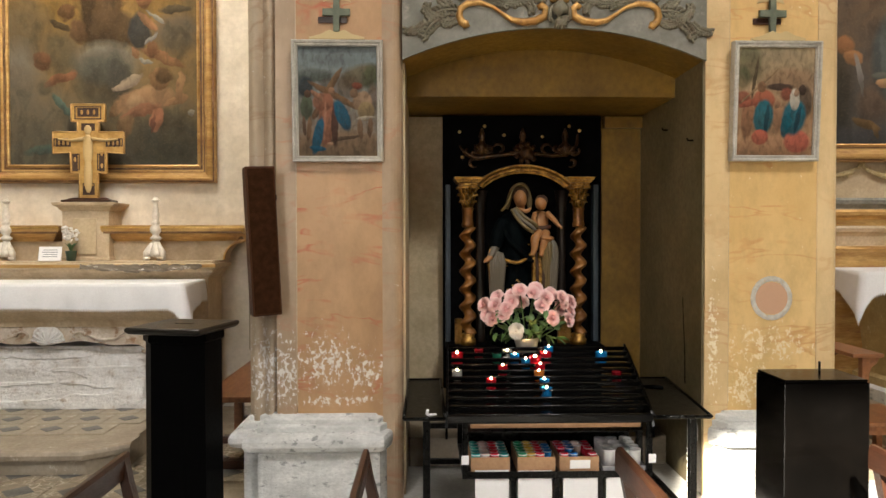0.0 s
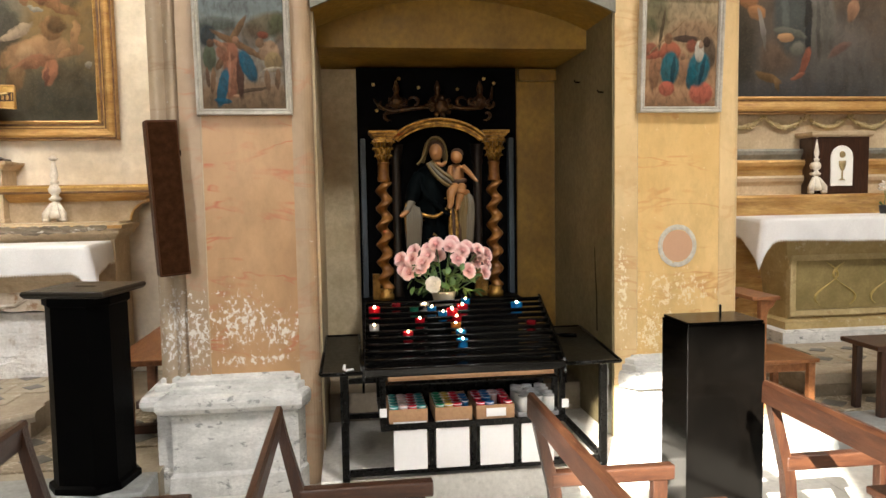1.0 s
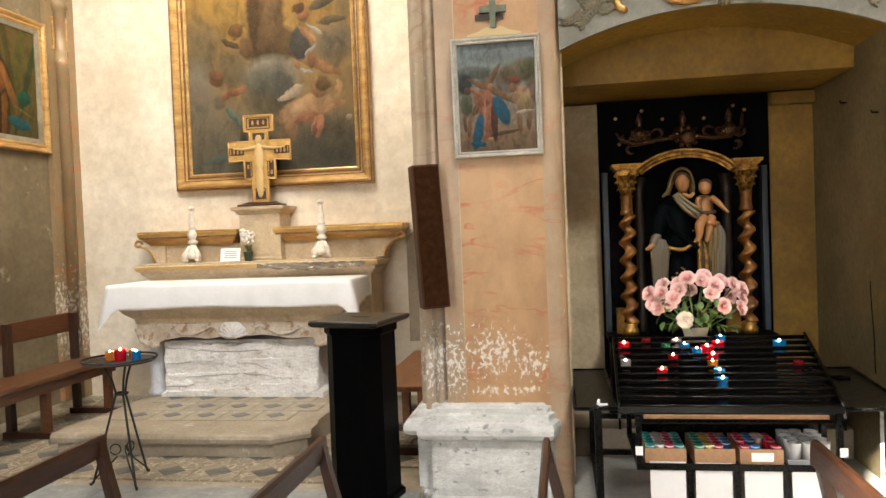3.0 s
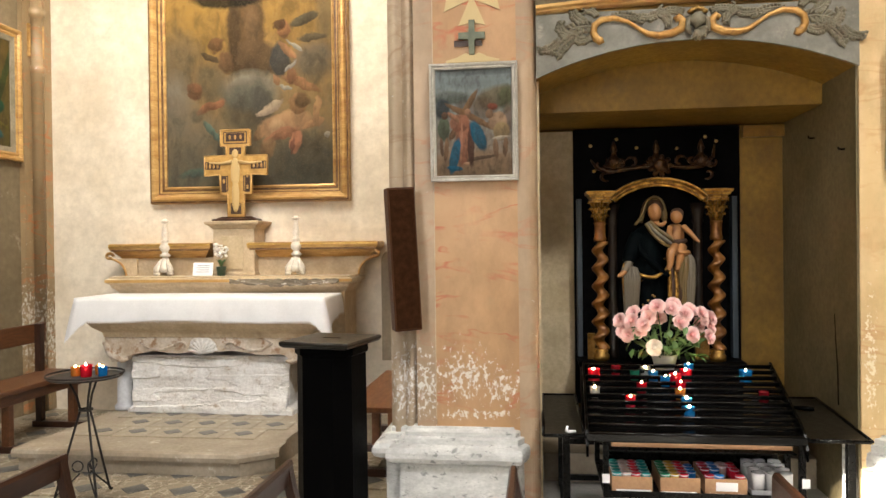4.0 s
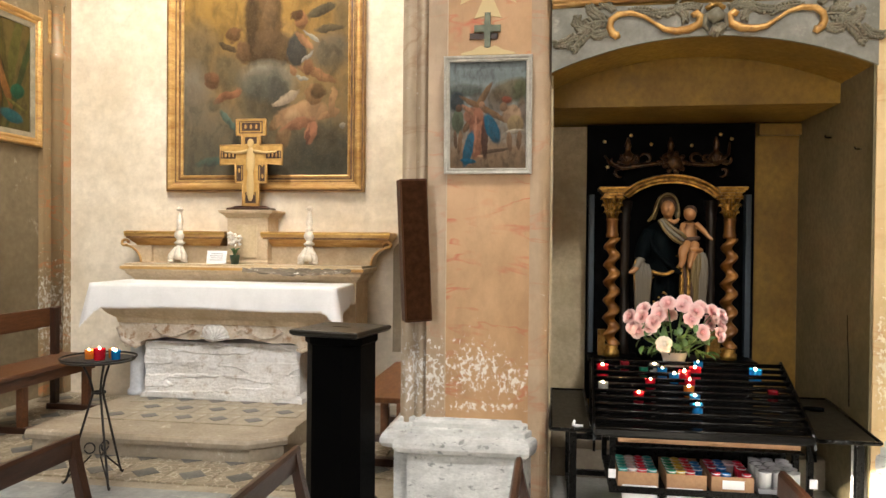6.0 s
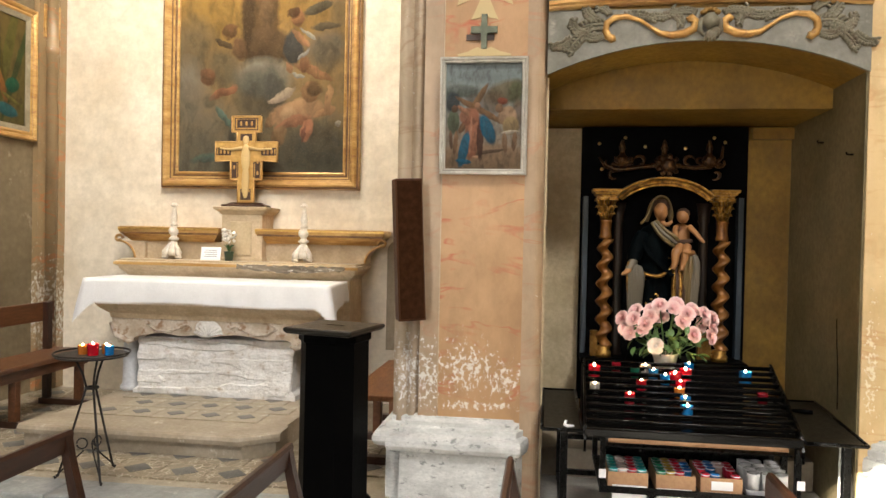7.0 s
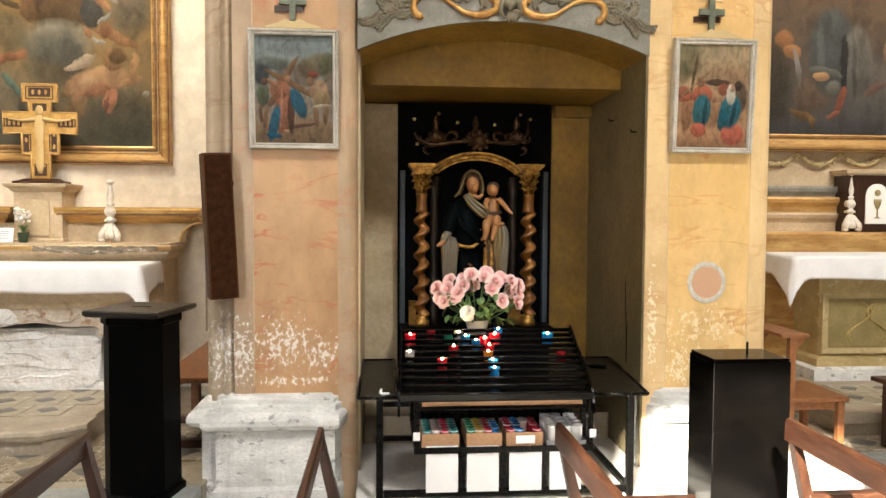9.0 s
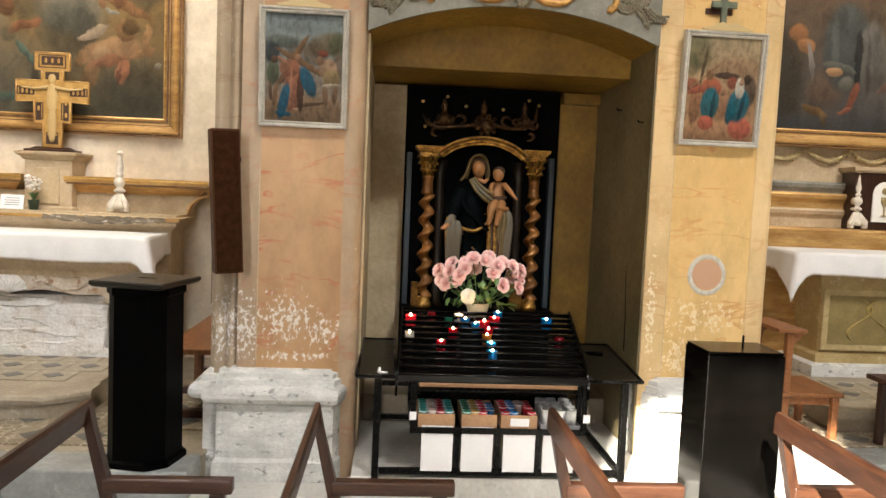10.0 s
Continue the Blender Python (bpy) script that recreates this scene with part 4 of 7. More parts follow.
BLUE_GLASS = plain("blue_votive_plastic", (0.01, 0.22, 0.55), 0.25, transmission=0.35)
GREEN_GLASS = plain("green_votive_plastic", (0.01, 0.13, 0.07), 0.25, transmission=0.2)
ORANGE_GLASS = plain("orange_votive_plastic", (0.75, 0.25, 0.04), 0.25, transmission=0.35)
CLEAR_GLASS = plain("clear_votive_plastic", (0.80, 0.78, 0.72), 0.2, transmission=0.6)
FLAME = glow("candle_flame", (1.0, 0.62, 0.26), 40.0)
INK = plain("grey_ink", (0.30, 0.31, 0.33), 0.9)

# ---- pictures ----
GILT_PROF = [(0, 0), (0, 0.03), (0.012, 0.034), (0.024, 0.024), (0.05, 0.03), (0.075, 0.055), (0.095, 0.075), (0.115, 0.078), (0.13, 0.07), (0.135, 0.055), (0.15, 0.05), (0.155, 0.0)]


FILLET = surface("dark_red_brown_fillet", (0.10, 0.045, 0.015), (0.26, 0.13, 0.045), 18.0, 0.45, grain=80, relief=0.3, dirt=(0.55, 0.36, 0.14), dirt_at=(0.6, 0.7), stretch=(0.5, 1, 0.5), seed=11.9)


def picture(name, m, w, h, image, prof, frame_mat, label, category="painting", fillets=()):
    """A framed picture; its origin is the middle of the lower edge of the canvas, facing -y."""
    ob = thing(name, m, label, category)
    bm = B()
    abox(bm, -w / 2 - 0.01, w / 2 + 0.01, -0.012, 0.0, -0.01, h + 0.01)
    part("canvas", bm, image, ob)
    bm = B()
    mouldframe(bm, -w / 2, w / 2, 0, h, prof)
    part("picture_frame", bm, frame_mat, ob, "moulded frame")
    for o0, o1, d in fillets:
        bm = B()
        mouldframe(bm, -w / 2, w / 2, 0, h, [(o0, 0.01), (o0, d), (o1, d), (o1, 0.01)])
        part("frame_fillet", bm, FILLET, ob, "dark worn fillet")
    return ob


picture("oil_painting", pose(-2.812, BACKY - 0.004, 2.182), 1.555, 2.45, PAINT_1, GILT_PROF, GILT_PAINT, "tall dark oil painting of clouds in a worn gilt frame", fillets=((0.026, 0.042, 0.034), (0.060, 0.066, 0.052), (0.133, 0.146, 0.058)))
picture("oil_painting", pose(4.25, BACKY - 0.06, 2.36), 2.0, 2.4, PAINT_2, GILT_PROF, GILT_PAINT, "large dark oil painting of a grey robe in a gilt frame", fillets=((0.026, 0.042, 0.034), (0.133, 0.146, 0.058)))
side_picture = picture("oil_painting", pose(-4.856, 5.11, 2.535, 0, 0, 90), 1.1, 0.93, PAINT_3, [(0.045, 0), (0.045, 0.034), (0.06, 0.04), (0.075, 0.034), (0.09, 0.05), (0.105, 0.055), (0.118, 0.045), (0.122, 0)], GILT_PAINT, "dark oil painting of an orange figure in a gilt frame")
bm = B()
mouldframe(bm, -0.55, 0.55, 0, 0.93, [(0, 0.012), (0, 0.022), (0.046, 0.030), (0.046, 0.0)])
part("mount", bm, surface("grey_mount_paint", (0.20, 0.17, 0.11), (0.32, 0.28, 0.20), 8, 0.6, seed=64.0), side_picture, "pale painted inner mount")

ST_PROF = [(0, 0.0), (0, 0.024), (0.006, 0.03), (0.014, 0.026), (0.020, 0.036), (0.028, 0.038), (0.032, 0.03), (0.032, -0.012)]


def station(x, z, tilt, image, label):
    ob = picture("station_picture", pose(x, FRONT - 0.016, z, tilt), 0.416, 0.575, image, ST_PROF, SILVER_FRAME, label, "station picture")
    bm = B()
    crest = [(-0.145, 0), (-0.145, 0.012), (-0.11, 0.02), (-0.085, 0.024), (-0.06, 0.040), (-0.035, 0.05), (-0.015, 0.04), (0, 0.034), (0.015, 0.04), (0.035, 0.05), (0.06, 0.040), (0.085, 0.024), (0.11, 0.02), (0.145, 0.012), (0.145, 0)]
    extrude(bm, [(a, c + 0.609) for a, c in crest], -0.03, -0.008, 0, 0.002)
    part("cresting", bm, CREAM_PAINT, ob, "cream scalloped crest")
    return ob


station(-0.592, 2.012, 3.4, PAINT_S1, "small painted scene of figures on a road in a silvered frame")
station(1.763, 2.018, 3.4, PAINT_S2, "small painted scene of red and blue figures in a silvered frame")


def wall_cross(x, z, label):
    ob = thing("wall_cross", pose(x, FRONT - 0.022, z), label, "cross", "crosses over the station pictures")
    bm = B()
    extrude(bm, [(-0.016, 0), (0.016, 0), (0.014, 0.088), (0.073, 0.086), (0.073, 0.122), (0.014, 0.120), (0.016, 0.19), (-0.016, 0.19), (-0.014, 0.120), (-0.073, 0.122), (-0.073, 0.086), (-0.014, 0.088)], -0.012, 0.012, 0, 0.003)
    part("cross_body", bm, TURQ, ob)
    bm = B()
    abox(bm, -0.10, 0.055, 0.014, 0.021, 0.052, 0.085, 0.002)
    part("cross_bracket", bm, WOOD_X, ob, "brown wooden bracket")
    return ob


wall_cross(-0.600, 2.672, "small grey-green metal cross above a station picture")
wall_cross(1.755, 2.678, "small grey-green metal cross above a station picture")


def painted_device(x, z):
    """Flared cross painted on the pier, in thin relief."""
    bm = B()
    arm = []
    for k in range(9):
        a = -0.5 + k / 8
        arm.append((0.075 * a * 2, -0.155 + 0.012 * math.cos(a * math.pi)))
    leaf = [(-0.012, -0.01)] + [(p[0], p[1]) for p in arm] + [(0.012, -0.01)]
    for q in range(4):
        c, s = math.cos(q * math.pi / 2), math.sin(q * math.pi / 2)
        curve = []
        for a, b in leaf:
            curve.append((x + a * c - b * s, z + a * s + b * c))
        extrude(bm, curve, FRONT - 0.001, FRONT + 0.008)
    return bm


part("painted_cross", painted_device(-0.60, 2.995), CREAM_PAINT, pier_1, "cream flared cross painted on the pier")
part("painted_cross", painted_device(1.755, 3.0), CREAM_PAINT, pier_2, "cream flared cross painted on the pier")

# round medallion on the ochre pier
ob = thing("wall_medallion", pose(1.770, FRONT, 1.238), "pale pink disc in a white painted ring on the pier", "medallion")
bm = B()
rings(bm, [[((r) * math.cos(a), -d, r * math.sin(a) * 1.05) for a in [2 * math.pi * k / 40 for k in range(40)]] for r, d in ((0.116, 0.0005), (0.112, 0.003), (0.092, 0.004), (0.088, 0.002))], True, False, False)
part("ring", bm, surface("worn_white_ring", (0.46, 0.44, 0.38), (0.66, 0.63, 0.56), 30, 0.6, dirt=(0.55, 0.40, 0.2), dirt_at=(0.55, 0.65), seed=60.0), ob, "white painted ring")
bm = B()
lathe(bm, [(0.089, 0), (0.089, 0.003)], 40)
part("disc", bm, plain("pale_pink_paint", (0.56, 0.33, 0.20), 0.6), ob, "pale pink disc", pose(0, -0.0005, 0, 90))

# column loudspeaker on the pier
ob = thing("column_loudspeaker", pose(-0.965, 3.70, 1.17, 0, -2.8, 22), "tall narrow brown column loudspeaker fixed to the pier", "loudspeaker")
bm = B()
abox(bm, -0.075, 0.075, -0.055, 0.055, 0, 0.775, 0.006)
part("cabinet", bm, BROWN_BOX, ob)
bm = B()
abox(bm, -0.066, 0.066, -0.062, -0.056, 0.012, 0.763, 0.002)
part("grille", bm, GRILLE, ob, "dark grille cloth")
bm = B()
abox(bm, -0.02, 0.10, 0.056, 0.085, 0.60, 0.63, 0.003)
part("bracket", bm, BLACK_METAL, ob, "black wall bracket")


# ---- altars ----


def drape(bm, x0, x1, y0, y1, z, drop, side, tip, seed=0):
    """A cloth over a table: flat top, waved front, sides that gather to a point at the front corners."""
    path = []
    n1, n2 = 10, 60
    for k in range(n1 + 1):
        path.append((x0, y1 + (y0 - y1) * k / n1, "l", k / n1))
    for k in range(1, n2):
        path.append((x0 + (x1 - x0) * k / n2, y0, "f", k / n2))
    for k in range(n1 + 1):
        path.append((x1, y0 + (y1 - y0) * k / n1, "r", 1 - k / n1))
    rows = 7
    loops = []
    for r in range(rows + 1):
        t = r / rows
        lp = []
        for x, y, s, q in path:
            if s == "f":
                e = min(q, 1 - q) * (x1 - x0)
                d = drop + tip * max(0, 1 - e / 0.10) ** 1.5 + 0.008 * math.sin(q * 9 + seed)
                wv = 0.010 * t * math.sin(q * 41 + 2 * math.sin(q * 9 + seed))
                dx = (-1 if q < 0.5 else 1) * t * 0.05 * max(0, 1 - e / 0.10)
                lp.append((x + dx, y - 0.012 * math.sin(t * 1.6) - wv - 0.006, z - d * t))
            else:
                d = side + (drop + tip - side) * q ** 4
                sg = -1 if s == "l" else 1
                wv = 0.012 * t * math.sin(q * 14 + seed)
                lp.append((x + sg * (0.014 * math.sin(t * 1.6) + wv + 0.05 * t * q ** 3), y - 0.03 * t * q ** 4, z - d * t))
        loops.append(lp)
    vs = rings(bm, loops, False, smooth=True)
    m = len(path)
    bm.faces.new([vs[i] for i in range(m)])
    return loops[-1]


def lace(bm, edge, size=0.016, fall=0.022):
    """A row of small pointed scallops hung from a cloth's edge."""
    for i in range(len(edge) - 1):
        a, b = Vector(edge[i]), Vector(edge[i + 1])
        n = max(1, round((b - a).length / size))
        for k in range(n):
            p, q = a.lerp(b, k / n), a.lerp(b, (k + 0.82) / n)
            mid = (p + q) / 2 + Vector((0, -0.001, -fall))
            geo(bm, [p, q, q.lerp(mid, 0.6), mid, p.lerp(mid, 0.6)], [(0, 1, 2, 3, 4)])


def candlestick(m, label, h=0.48):
    ob = thing("altar_candlestick", m @ Matrix.Diagonal((0.96, 0.96, 1.035, 1)), label, "candlestick", "ivory candlesticks on the altar shelves")
    bm = B()
    for k in range(3):
        a = math.radians(90 + 120 * k)
        ball(bm, (0.075 * math.cos(a), 0.075 * math.sin(a), 0.018), (0.03, 0.03, 0.018))
        tube(bm, [(0.08 * math.cos(a), 0.08 * math.sin(a), 0.02), (0.075 * math.cos(a), 0.075 * math.sin(a), 0.06), (0.05 * math.cos(a), 0.05 * math.sin(a), 0.10), (0.03 * math.cos(a), 0.03 * math.sin(a), 0.14)], [0.024, 0.03, 0.022, 0.012])
    lathe(bm, [(0.06, 0.03), (0.055, 0.07), (0.042, 0.11), (0.028, 0.15), (0.02, 0.16)], 18)
    part("foot", bm, IVORY, ob)
    s = h / 0.48
    bm = B()
    lathe(bm, [(0.02, 0.15), (0.045, 0.165), (0.05, 0.175), (0.03, 0.19), (0.025, 0.20), (0.045, 0.222), (0.05, 0.245), (0.038, 0.268), (0.022, 0.28), (0.034, 0.29), (0.034, 0.30), (0.02, 0.31), (0.03, 0.335), (0.032, 0.355), (0.024, 0.39), (0.016, 0.43 * s), (0.014, 0.445 * s)], 18)
    part("stem", bm, IVORY, ob)
    bm = B()
    lathe(bm, [(0.014, 0.44 * s), (0.034, 0.455 * s), (0.036, 0.462 * s), (0.02, 0.468 * s), (0.016, 0.48 * s)], 18)
    part("drip_pan", bm, IVORY, ob)
    return ob


# altar of the left chapel
AX, AZ = -2.87, 0.30
altar_1 = thing("stone_altar", pose(AX, 5.35, AZ), "stone altar with a crumbling bare white front", "altar")
bm = B()
nx, nz = 110, 60
loops = []
for j in range(nz + 1):
    t = j / nz
    lp = []
    for i in range(nx + 1):
        u = i / nx
        hw = 0.64 + 0.03 * t
        x = -hw + 2 * hw * u
        z = 0.46 * t
        p = Vector((x * 2.2, 0, z * 5.0))
        d = 0.016 * noise.noise(p * 1.6) + 0.005 * noise.noise(p * 4.2 + Vector((3, 1, 2))) + 0.003 * noise.noise(p * 11)
        d += 0.012 * (1 if noise.noise(Vector((x * 1.2 + 0.3 * noise.noise(p * 3), 7, z * 11))) > 0.10 else 0)
        lp.append((x, -d * min(1, 6 * t + 0.3) - 0.01 - 0.05 * (1 - t), z))
    loops.append(lp)
rings(bm, loops, False, smooth=False)
abox(bm, -0.64, 0.64, 0.03, 0.60, 0, 0.46)
part("bare_front", bm, RAW_STONE, altar_1, "crumbling bare white stone")
bm = B()
plan(bm, -0.66, 0.66, -0.02, 0.62, [(0.03, -0.001), (0.03, 0.035), (0.01, 0.05), (0.0, 0.06)])
part("plinth", bm, RAW_STONE, altar_1)
bm = B()
outline = [(-0.86, 0.62), (-0.86, 0.54)]
for k in range(33):
    u = k / 32
    outline.append((-0.80 + 1.60 * u, 0.475 - 0.06 * abs(2 * u - 1) ** 0.5 * (1 if abs(2 * u - 1) > 0.85 else 0) + 0.03 * noise.noise(Vector((u * 7, 2, 0))) + 0.03 * math.sin(u * math.pi)))
outline += [(0.86, 0.54), (0.86, 0.62)]
extrude(bm, outline, -0.09, 0.5, 0, 0.006)
FLAKE = surface("flaking_tan_plaster", (0.46, 0.36, 0.25), (0.70, 0.62, 0.52), 7.0, 0.75, relief=0.9, dirt=(0.30, 0.18, 0.10), dirt_at=(0.54, 0.62), seed=40.0)
part("upper_panel", bm, FLAKE, altar_1, "flaking tan plaster edge")
for sgn in (-1, 1):
    bm = B()
    pts = [(sgn * (0.20 + 0.055 * math.cos(a) * (1 - a / 9)), -0.10, 0.55 + 0.04 * math.sin(a) * (1 - a / 9)) for a in [k * 0.45 for k in range(14)]]
    tube(bm, pts, [0.012 - 0.0006 * k for k in range(14)], 6)
    tube(bm, [(sgn * 0.26, -0.092, 0.56), (sgn * 0.36, -0.098, 0.52), (sgn * 0.47, -0.098, 0.53), (sgn * 0.55, -0.095, 0.575), (sgn * 0.50, -0.095, 0.60)], [0.008, 0.013, 0.012, 0.010, 0.005], 7)
    part("carved_scroll", bm, FLAKE, altar_1, "worn carved scroll")
    bm = B()
    tube(bm, [(sgn * 0.86, -0.09, 0.58), (sgn * 0.80, -0.105, 0.48), (sgn * 0.70, -0.10, 0.43), (sgn * 0.66, -0.09, 0.44)], [0.02, 0.028, 0.02, 0.012], 8)
    part("corner_scroll", bm, FLAKE, altar_1, "worn carved corner scroll")
bm = B()
ball(bm, (-0.02, -0.088, 0.55), (0.12, 0.022, 0.070), wob=0.25, u=24, v=14)
for q in range(9):
    a = math.pi * (0.05 + 0.9 * q / 8)
    tube(bm, [(-0.02, -0.108, 0.50), (-0.02 + 0.07 * math.cos(a), -0.110, 0.505 + 0.055 * math.sin(a)), (-0.02 + 0.12 * math.cos(a), -0.095, 0.51 + 0.095 * math.sin(a))], [0.006, 0.010, 0.012], 6)
part("carved_boss", bm, RAW_STONE, altar_1, "worn carved boss")
bm = B()
plan(bm, -0.90, 0.90, -0.14, 0.68, [(-0.04, 0.62), (-0.03, 0.66), (0.02, 0.70), (0.05, 0.74), (0.05, 0.76), (0.0, 0.765), (0.03, 0.80), (0.03, 0.932)])
part("table_slab", bm, TAN_STONE, altar_1, "tan moulded stone tabletop")
for sgn in (-1, 1):
    bm = B()
    lathe(bm, [(0.085, 0), (0.085, 0.03), (0.065, 0.05), (0.058, 0.56), (0.075, 0.58), (0.08, 0.62)], 18)
    part("column", bm, surface("grey_marble_shaft", (0.50, 0.50, 0.50), (0.64, 0.64, 0.64), 8, 0.4, seed=41.0), altar_1, "pale grey side column", pose(sgn * 0.80, 0.10, 0))

cloth = thing("altar_cloth", pose(AX, 5.15, 0), "white linen altar cloth with a lace edge", "altar cloth")
bm = B()
edge = drape(bm, -1.045, 0.995, 0.0, 0.60, 1.243, 0.178, 0.16, 0.17, 1)
part("linen", bm, WHITE_CLOTH, cloth)
bm = B()
lace(bm, edge)
part("lace_edge", bm, WHITE_CLOTH, cloth, "white scalloped lace")

gradine = thing("altar_shelf", pose(AX, 5.62, 0), "tan stone altar shelf with gilt mouldings behind the altar", "altar shelf")
bm = B()
plan(bm, -0.98, 1.02, 0.06, BACKY - 5.62 - 0.004, [(0, AZ), (0, 1.25), (0.015, 1.27), (0.05, 1.30), (0.055, 1.32), (0.08, 1.335), (0.085, 1.365), (0.06, 1.372), (0.06, 1.386)])
part("lower_shelf", bm, TAN_STONE, gradine)
bm = B()
abox(bm, -1.065, 1.105, -0.028, -0.020, 1.338, 1.362, 0.003)
part("gilt_fillet", bm, GILT_PAINT, gradine, "gilt fillet")
bm = B()
plan(bm, -1.02, 1.10, 0.27, BACKY - 5.62 - 0.004, [(0, 1.386), (0, 1.54)])
part("upper_wall", bm, TAN_STONE, gradine)
for a, b in ((-1.15, -0.20), (0.13, 1.28)):
    bm = B()
    plan(bm, a + 0.05, b - 0.05, 0.22, BACKY - 5.62 - 0.005, [(-0.03, 1.541), (-0.02, 1.56), (0.01, 1.585), (0.02, 1.60), (0.04, 1.615), (0.05, 1.64), (0.05, 1.665), (0.035, 1.672)])
    part("cornice", bm, GILT_PAINT, gradine, "red and gilt moulded cornice")
    bm = B()
    abox(bm, a + 0.001, b - 0.001, 0.1655, 0.1685, 1.648, 1.660, 0.001)
    part("gilt_line", bm, GILT, gradine, "bright gilt line")
    bm = B()
    abox(bm, a + 0.02, b - 0.02, 0.176, 0.20, 1.605, 1.622, 0.002)
    part("red_band", bm, FILLET, gradine, "dark red band")
bm = B()
rnd = random.Random(44)
n = 34
top = [(0.06 + 0.94 * k / n, 1.366 - 0.010 * rnd.random() * (k % 3 > 0)) for k in range(n + 1)]
low = [(0.06 + 0.94 * k / n, 1.325 - 0.030 * math.sin(math.pi * k / n) + 0.018 * rnd.random()) for k in range(n, -1, -1)]
extrude(bm, top + low, -0.034, -0.010)
for v in bm.verts:
    v.co.y += 0.010 * noise.noise(v.co * 40)
part("chipped_edge", bm, surface("broken_stone_edge", (0.12, 0.095, 0.065), (0.27, 0.22, 0.16), 12, 0.9, grain=60, relief=0.9, dirt=(0.66, 0.62, 0.54), dirt_at=(0.56, 0.66), stretch=(0.5, 1, 1.4), seed=63.0), gradine, "broken grey and white stone edge")
for sgn, x in ((-1, -1.02), (1, 1.10)):
    bm = B()
    curve = [(x + sgn * 0.17 * (1 - math.cos(q)), 1.388 + 0.152 * math.sin(q)) for q in [math.pi / 2 * k / 12 for k in range(13)]]
    extrude(bm, [(x - sgn * 0.10, 1.388)] + curve + [(x - sgn * 0.10, 1.54)], 0.235, 0.40)
    part("cavetto_bracket", bm, TAN_STONE, gradine, "hollow-curved tan bracket")
    bm = B()
    tube(bm, [(a, 0.232, c) for a, c in curve], 0.011, 7)
    pts = [(x + sgn * (0.15 - 0.04 * math.cos(a) * (1 - a / 10)), 0.222, 1.56 + 0.035 * math.sin(a) * (1 - a / 10)) for a in [k * 0.5 for k in range(13)]]
    tube(bm, pts, 0.014, 7)
    part("scroll_bracket", bm, GILT_PAINT, gradine, "gilt scroll edge")

# brown recessed panel beside the altar
bm = B()
panel_out = [(-1.62, 0.62), (-1.42, 0.62), (-1.42, 1.50)] + [(-1.52 + 0.10 * math.cos(a), 1.50 + 0.09 * math.sin(a)) for a in [math.pi * k / 10 for k in range(1, 10)]] + [(-1.62, 1.50)]
extrude(bm, panel_out, BACKY - 0.006, BACKY + 0.01)
part("painted_panel", bm, surface("brown_painted_panel", (0.22, 0.17, 0.11), (0.30, 0.24, 0.16), 4.0, 0.6, seed=42.0), bpy.data.objects["wall_chapel_1"], "brown painted arched panel")

tab = thing("tabernacle", pose(-2.86, 5.80, 1.388), "tan wooden tabernacle with a moulded top on the altar shelf", "tabernacle")
bm = B()
plan(bm, -0.185, 0.185, 0.0, 0.25, [(0.01, 0), (0.01, 0.02), (0, 0.03), (0, 0.40), (0.015, 0.41), (0.03, 0.43), (0.055, 0.445), (0.06, 0.465), (0.03, 0.47)])
part("body", bm, TAN_STONE, tab)
bm = B()
abox(bm, -0.10, 0.09, -0.012, -0.001, 0.05, 0.34, 0.004)
part("door", bm, surface("tan_door", (0.46, 0.35, 0.2), (0.56, 0.44, 0.28), 6, 0.5, seed=43.0), tab, "plain tan door")

cross = thing("icon_cross", pose(-2.87, 5.90, 1.8585), "golden painted icon cross standing on the tabernacle", "cross")
bm = B()
plan(bm, -0.20, 0.20, -0.07, 0.07, [(0, 0.0), (0, 0.018), (-0.03, 0.024), (-0.06, 0.04), (-0.07, 0.042)])
part("foot", bm, WOOD, cross, "brown wooden foot")
outl = [(-0.075, 0.04), (0.075, 0.04), (0.075, 0.24), (0.145, 0.24), (0.145, 0.41), (0.285, 0.40), (0.285, 0.575), (0.085, 0.575), (0.085, 0.66), (0.135, 0.66), (0.135, 0.80)]
outl = outl + [(-a, c) for a, c in reversed(outl)]
bm = B()
extrude(bm, outl, -0.015, 0.015)
part("board", bm, surface("gold_painted_board", (0.38, 0.21, 0.05), (0.56, 0.34, 0.10), 18, 0.45, metal=0.1, seed=44.0), cross, "gold board with worn edges")
bm = B()
ball(bm, (0, -0.022, 0.59), (0.03, 0.01, 0.04))
ball(bm, (0, -0.022, 0.43), (0.042, 0.012, 0.13))
ball(bm, (0, -0.022, 0.22), (0.035, 0.012, 0.15))
for sgn in (-1, 1):
    tube(bm, [(sgn * 0.03, -0.022, 0.52), (sgn * 0.13, -0.022, 0.505), (sgn * 0.24, -0.022, 0.515)], [0.018, 0.013, 0.008], 6)
part("painted_figure", bm, plain("pale_icon_paint", (0.50, 0.35, 0.15), 0.5), cross, "pale plain painted shape")
dark = plain("dark_icon_paint", (0.05, 0.022, 0.010), 0.5)
for x, z, a, b in ((-0.108, 0.325, 0.022, 0.070), (0.108, 0.325, 0.022, 0.070), (-0.20, 0.485, 0.060, 0.030), (0.20, 0.485, 0.060, 0.030), (0, 0.735, 0.085, 0.036), (0, 0.10, 0.04, 0.035), (0, 0.615, 0.055, 0.03)):
    bm = B()
    abox(bm, x - a, x + a, -0.0165, -0.0152, z - b, z + b)
    part("painted_field", bm, dark, cross, "dark painted field")
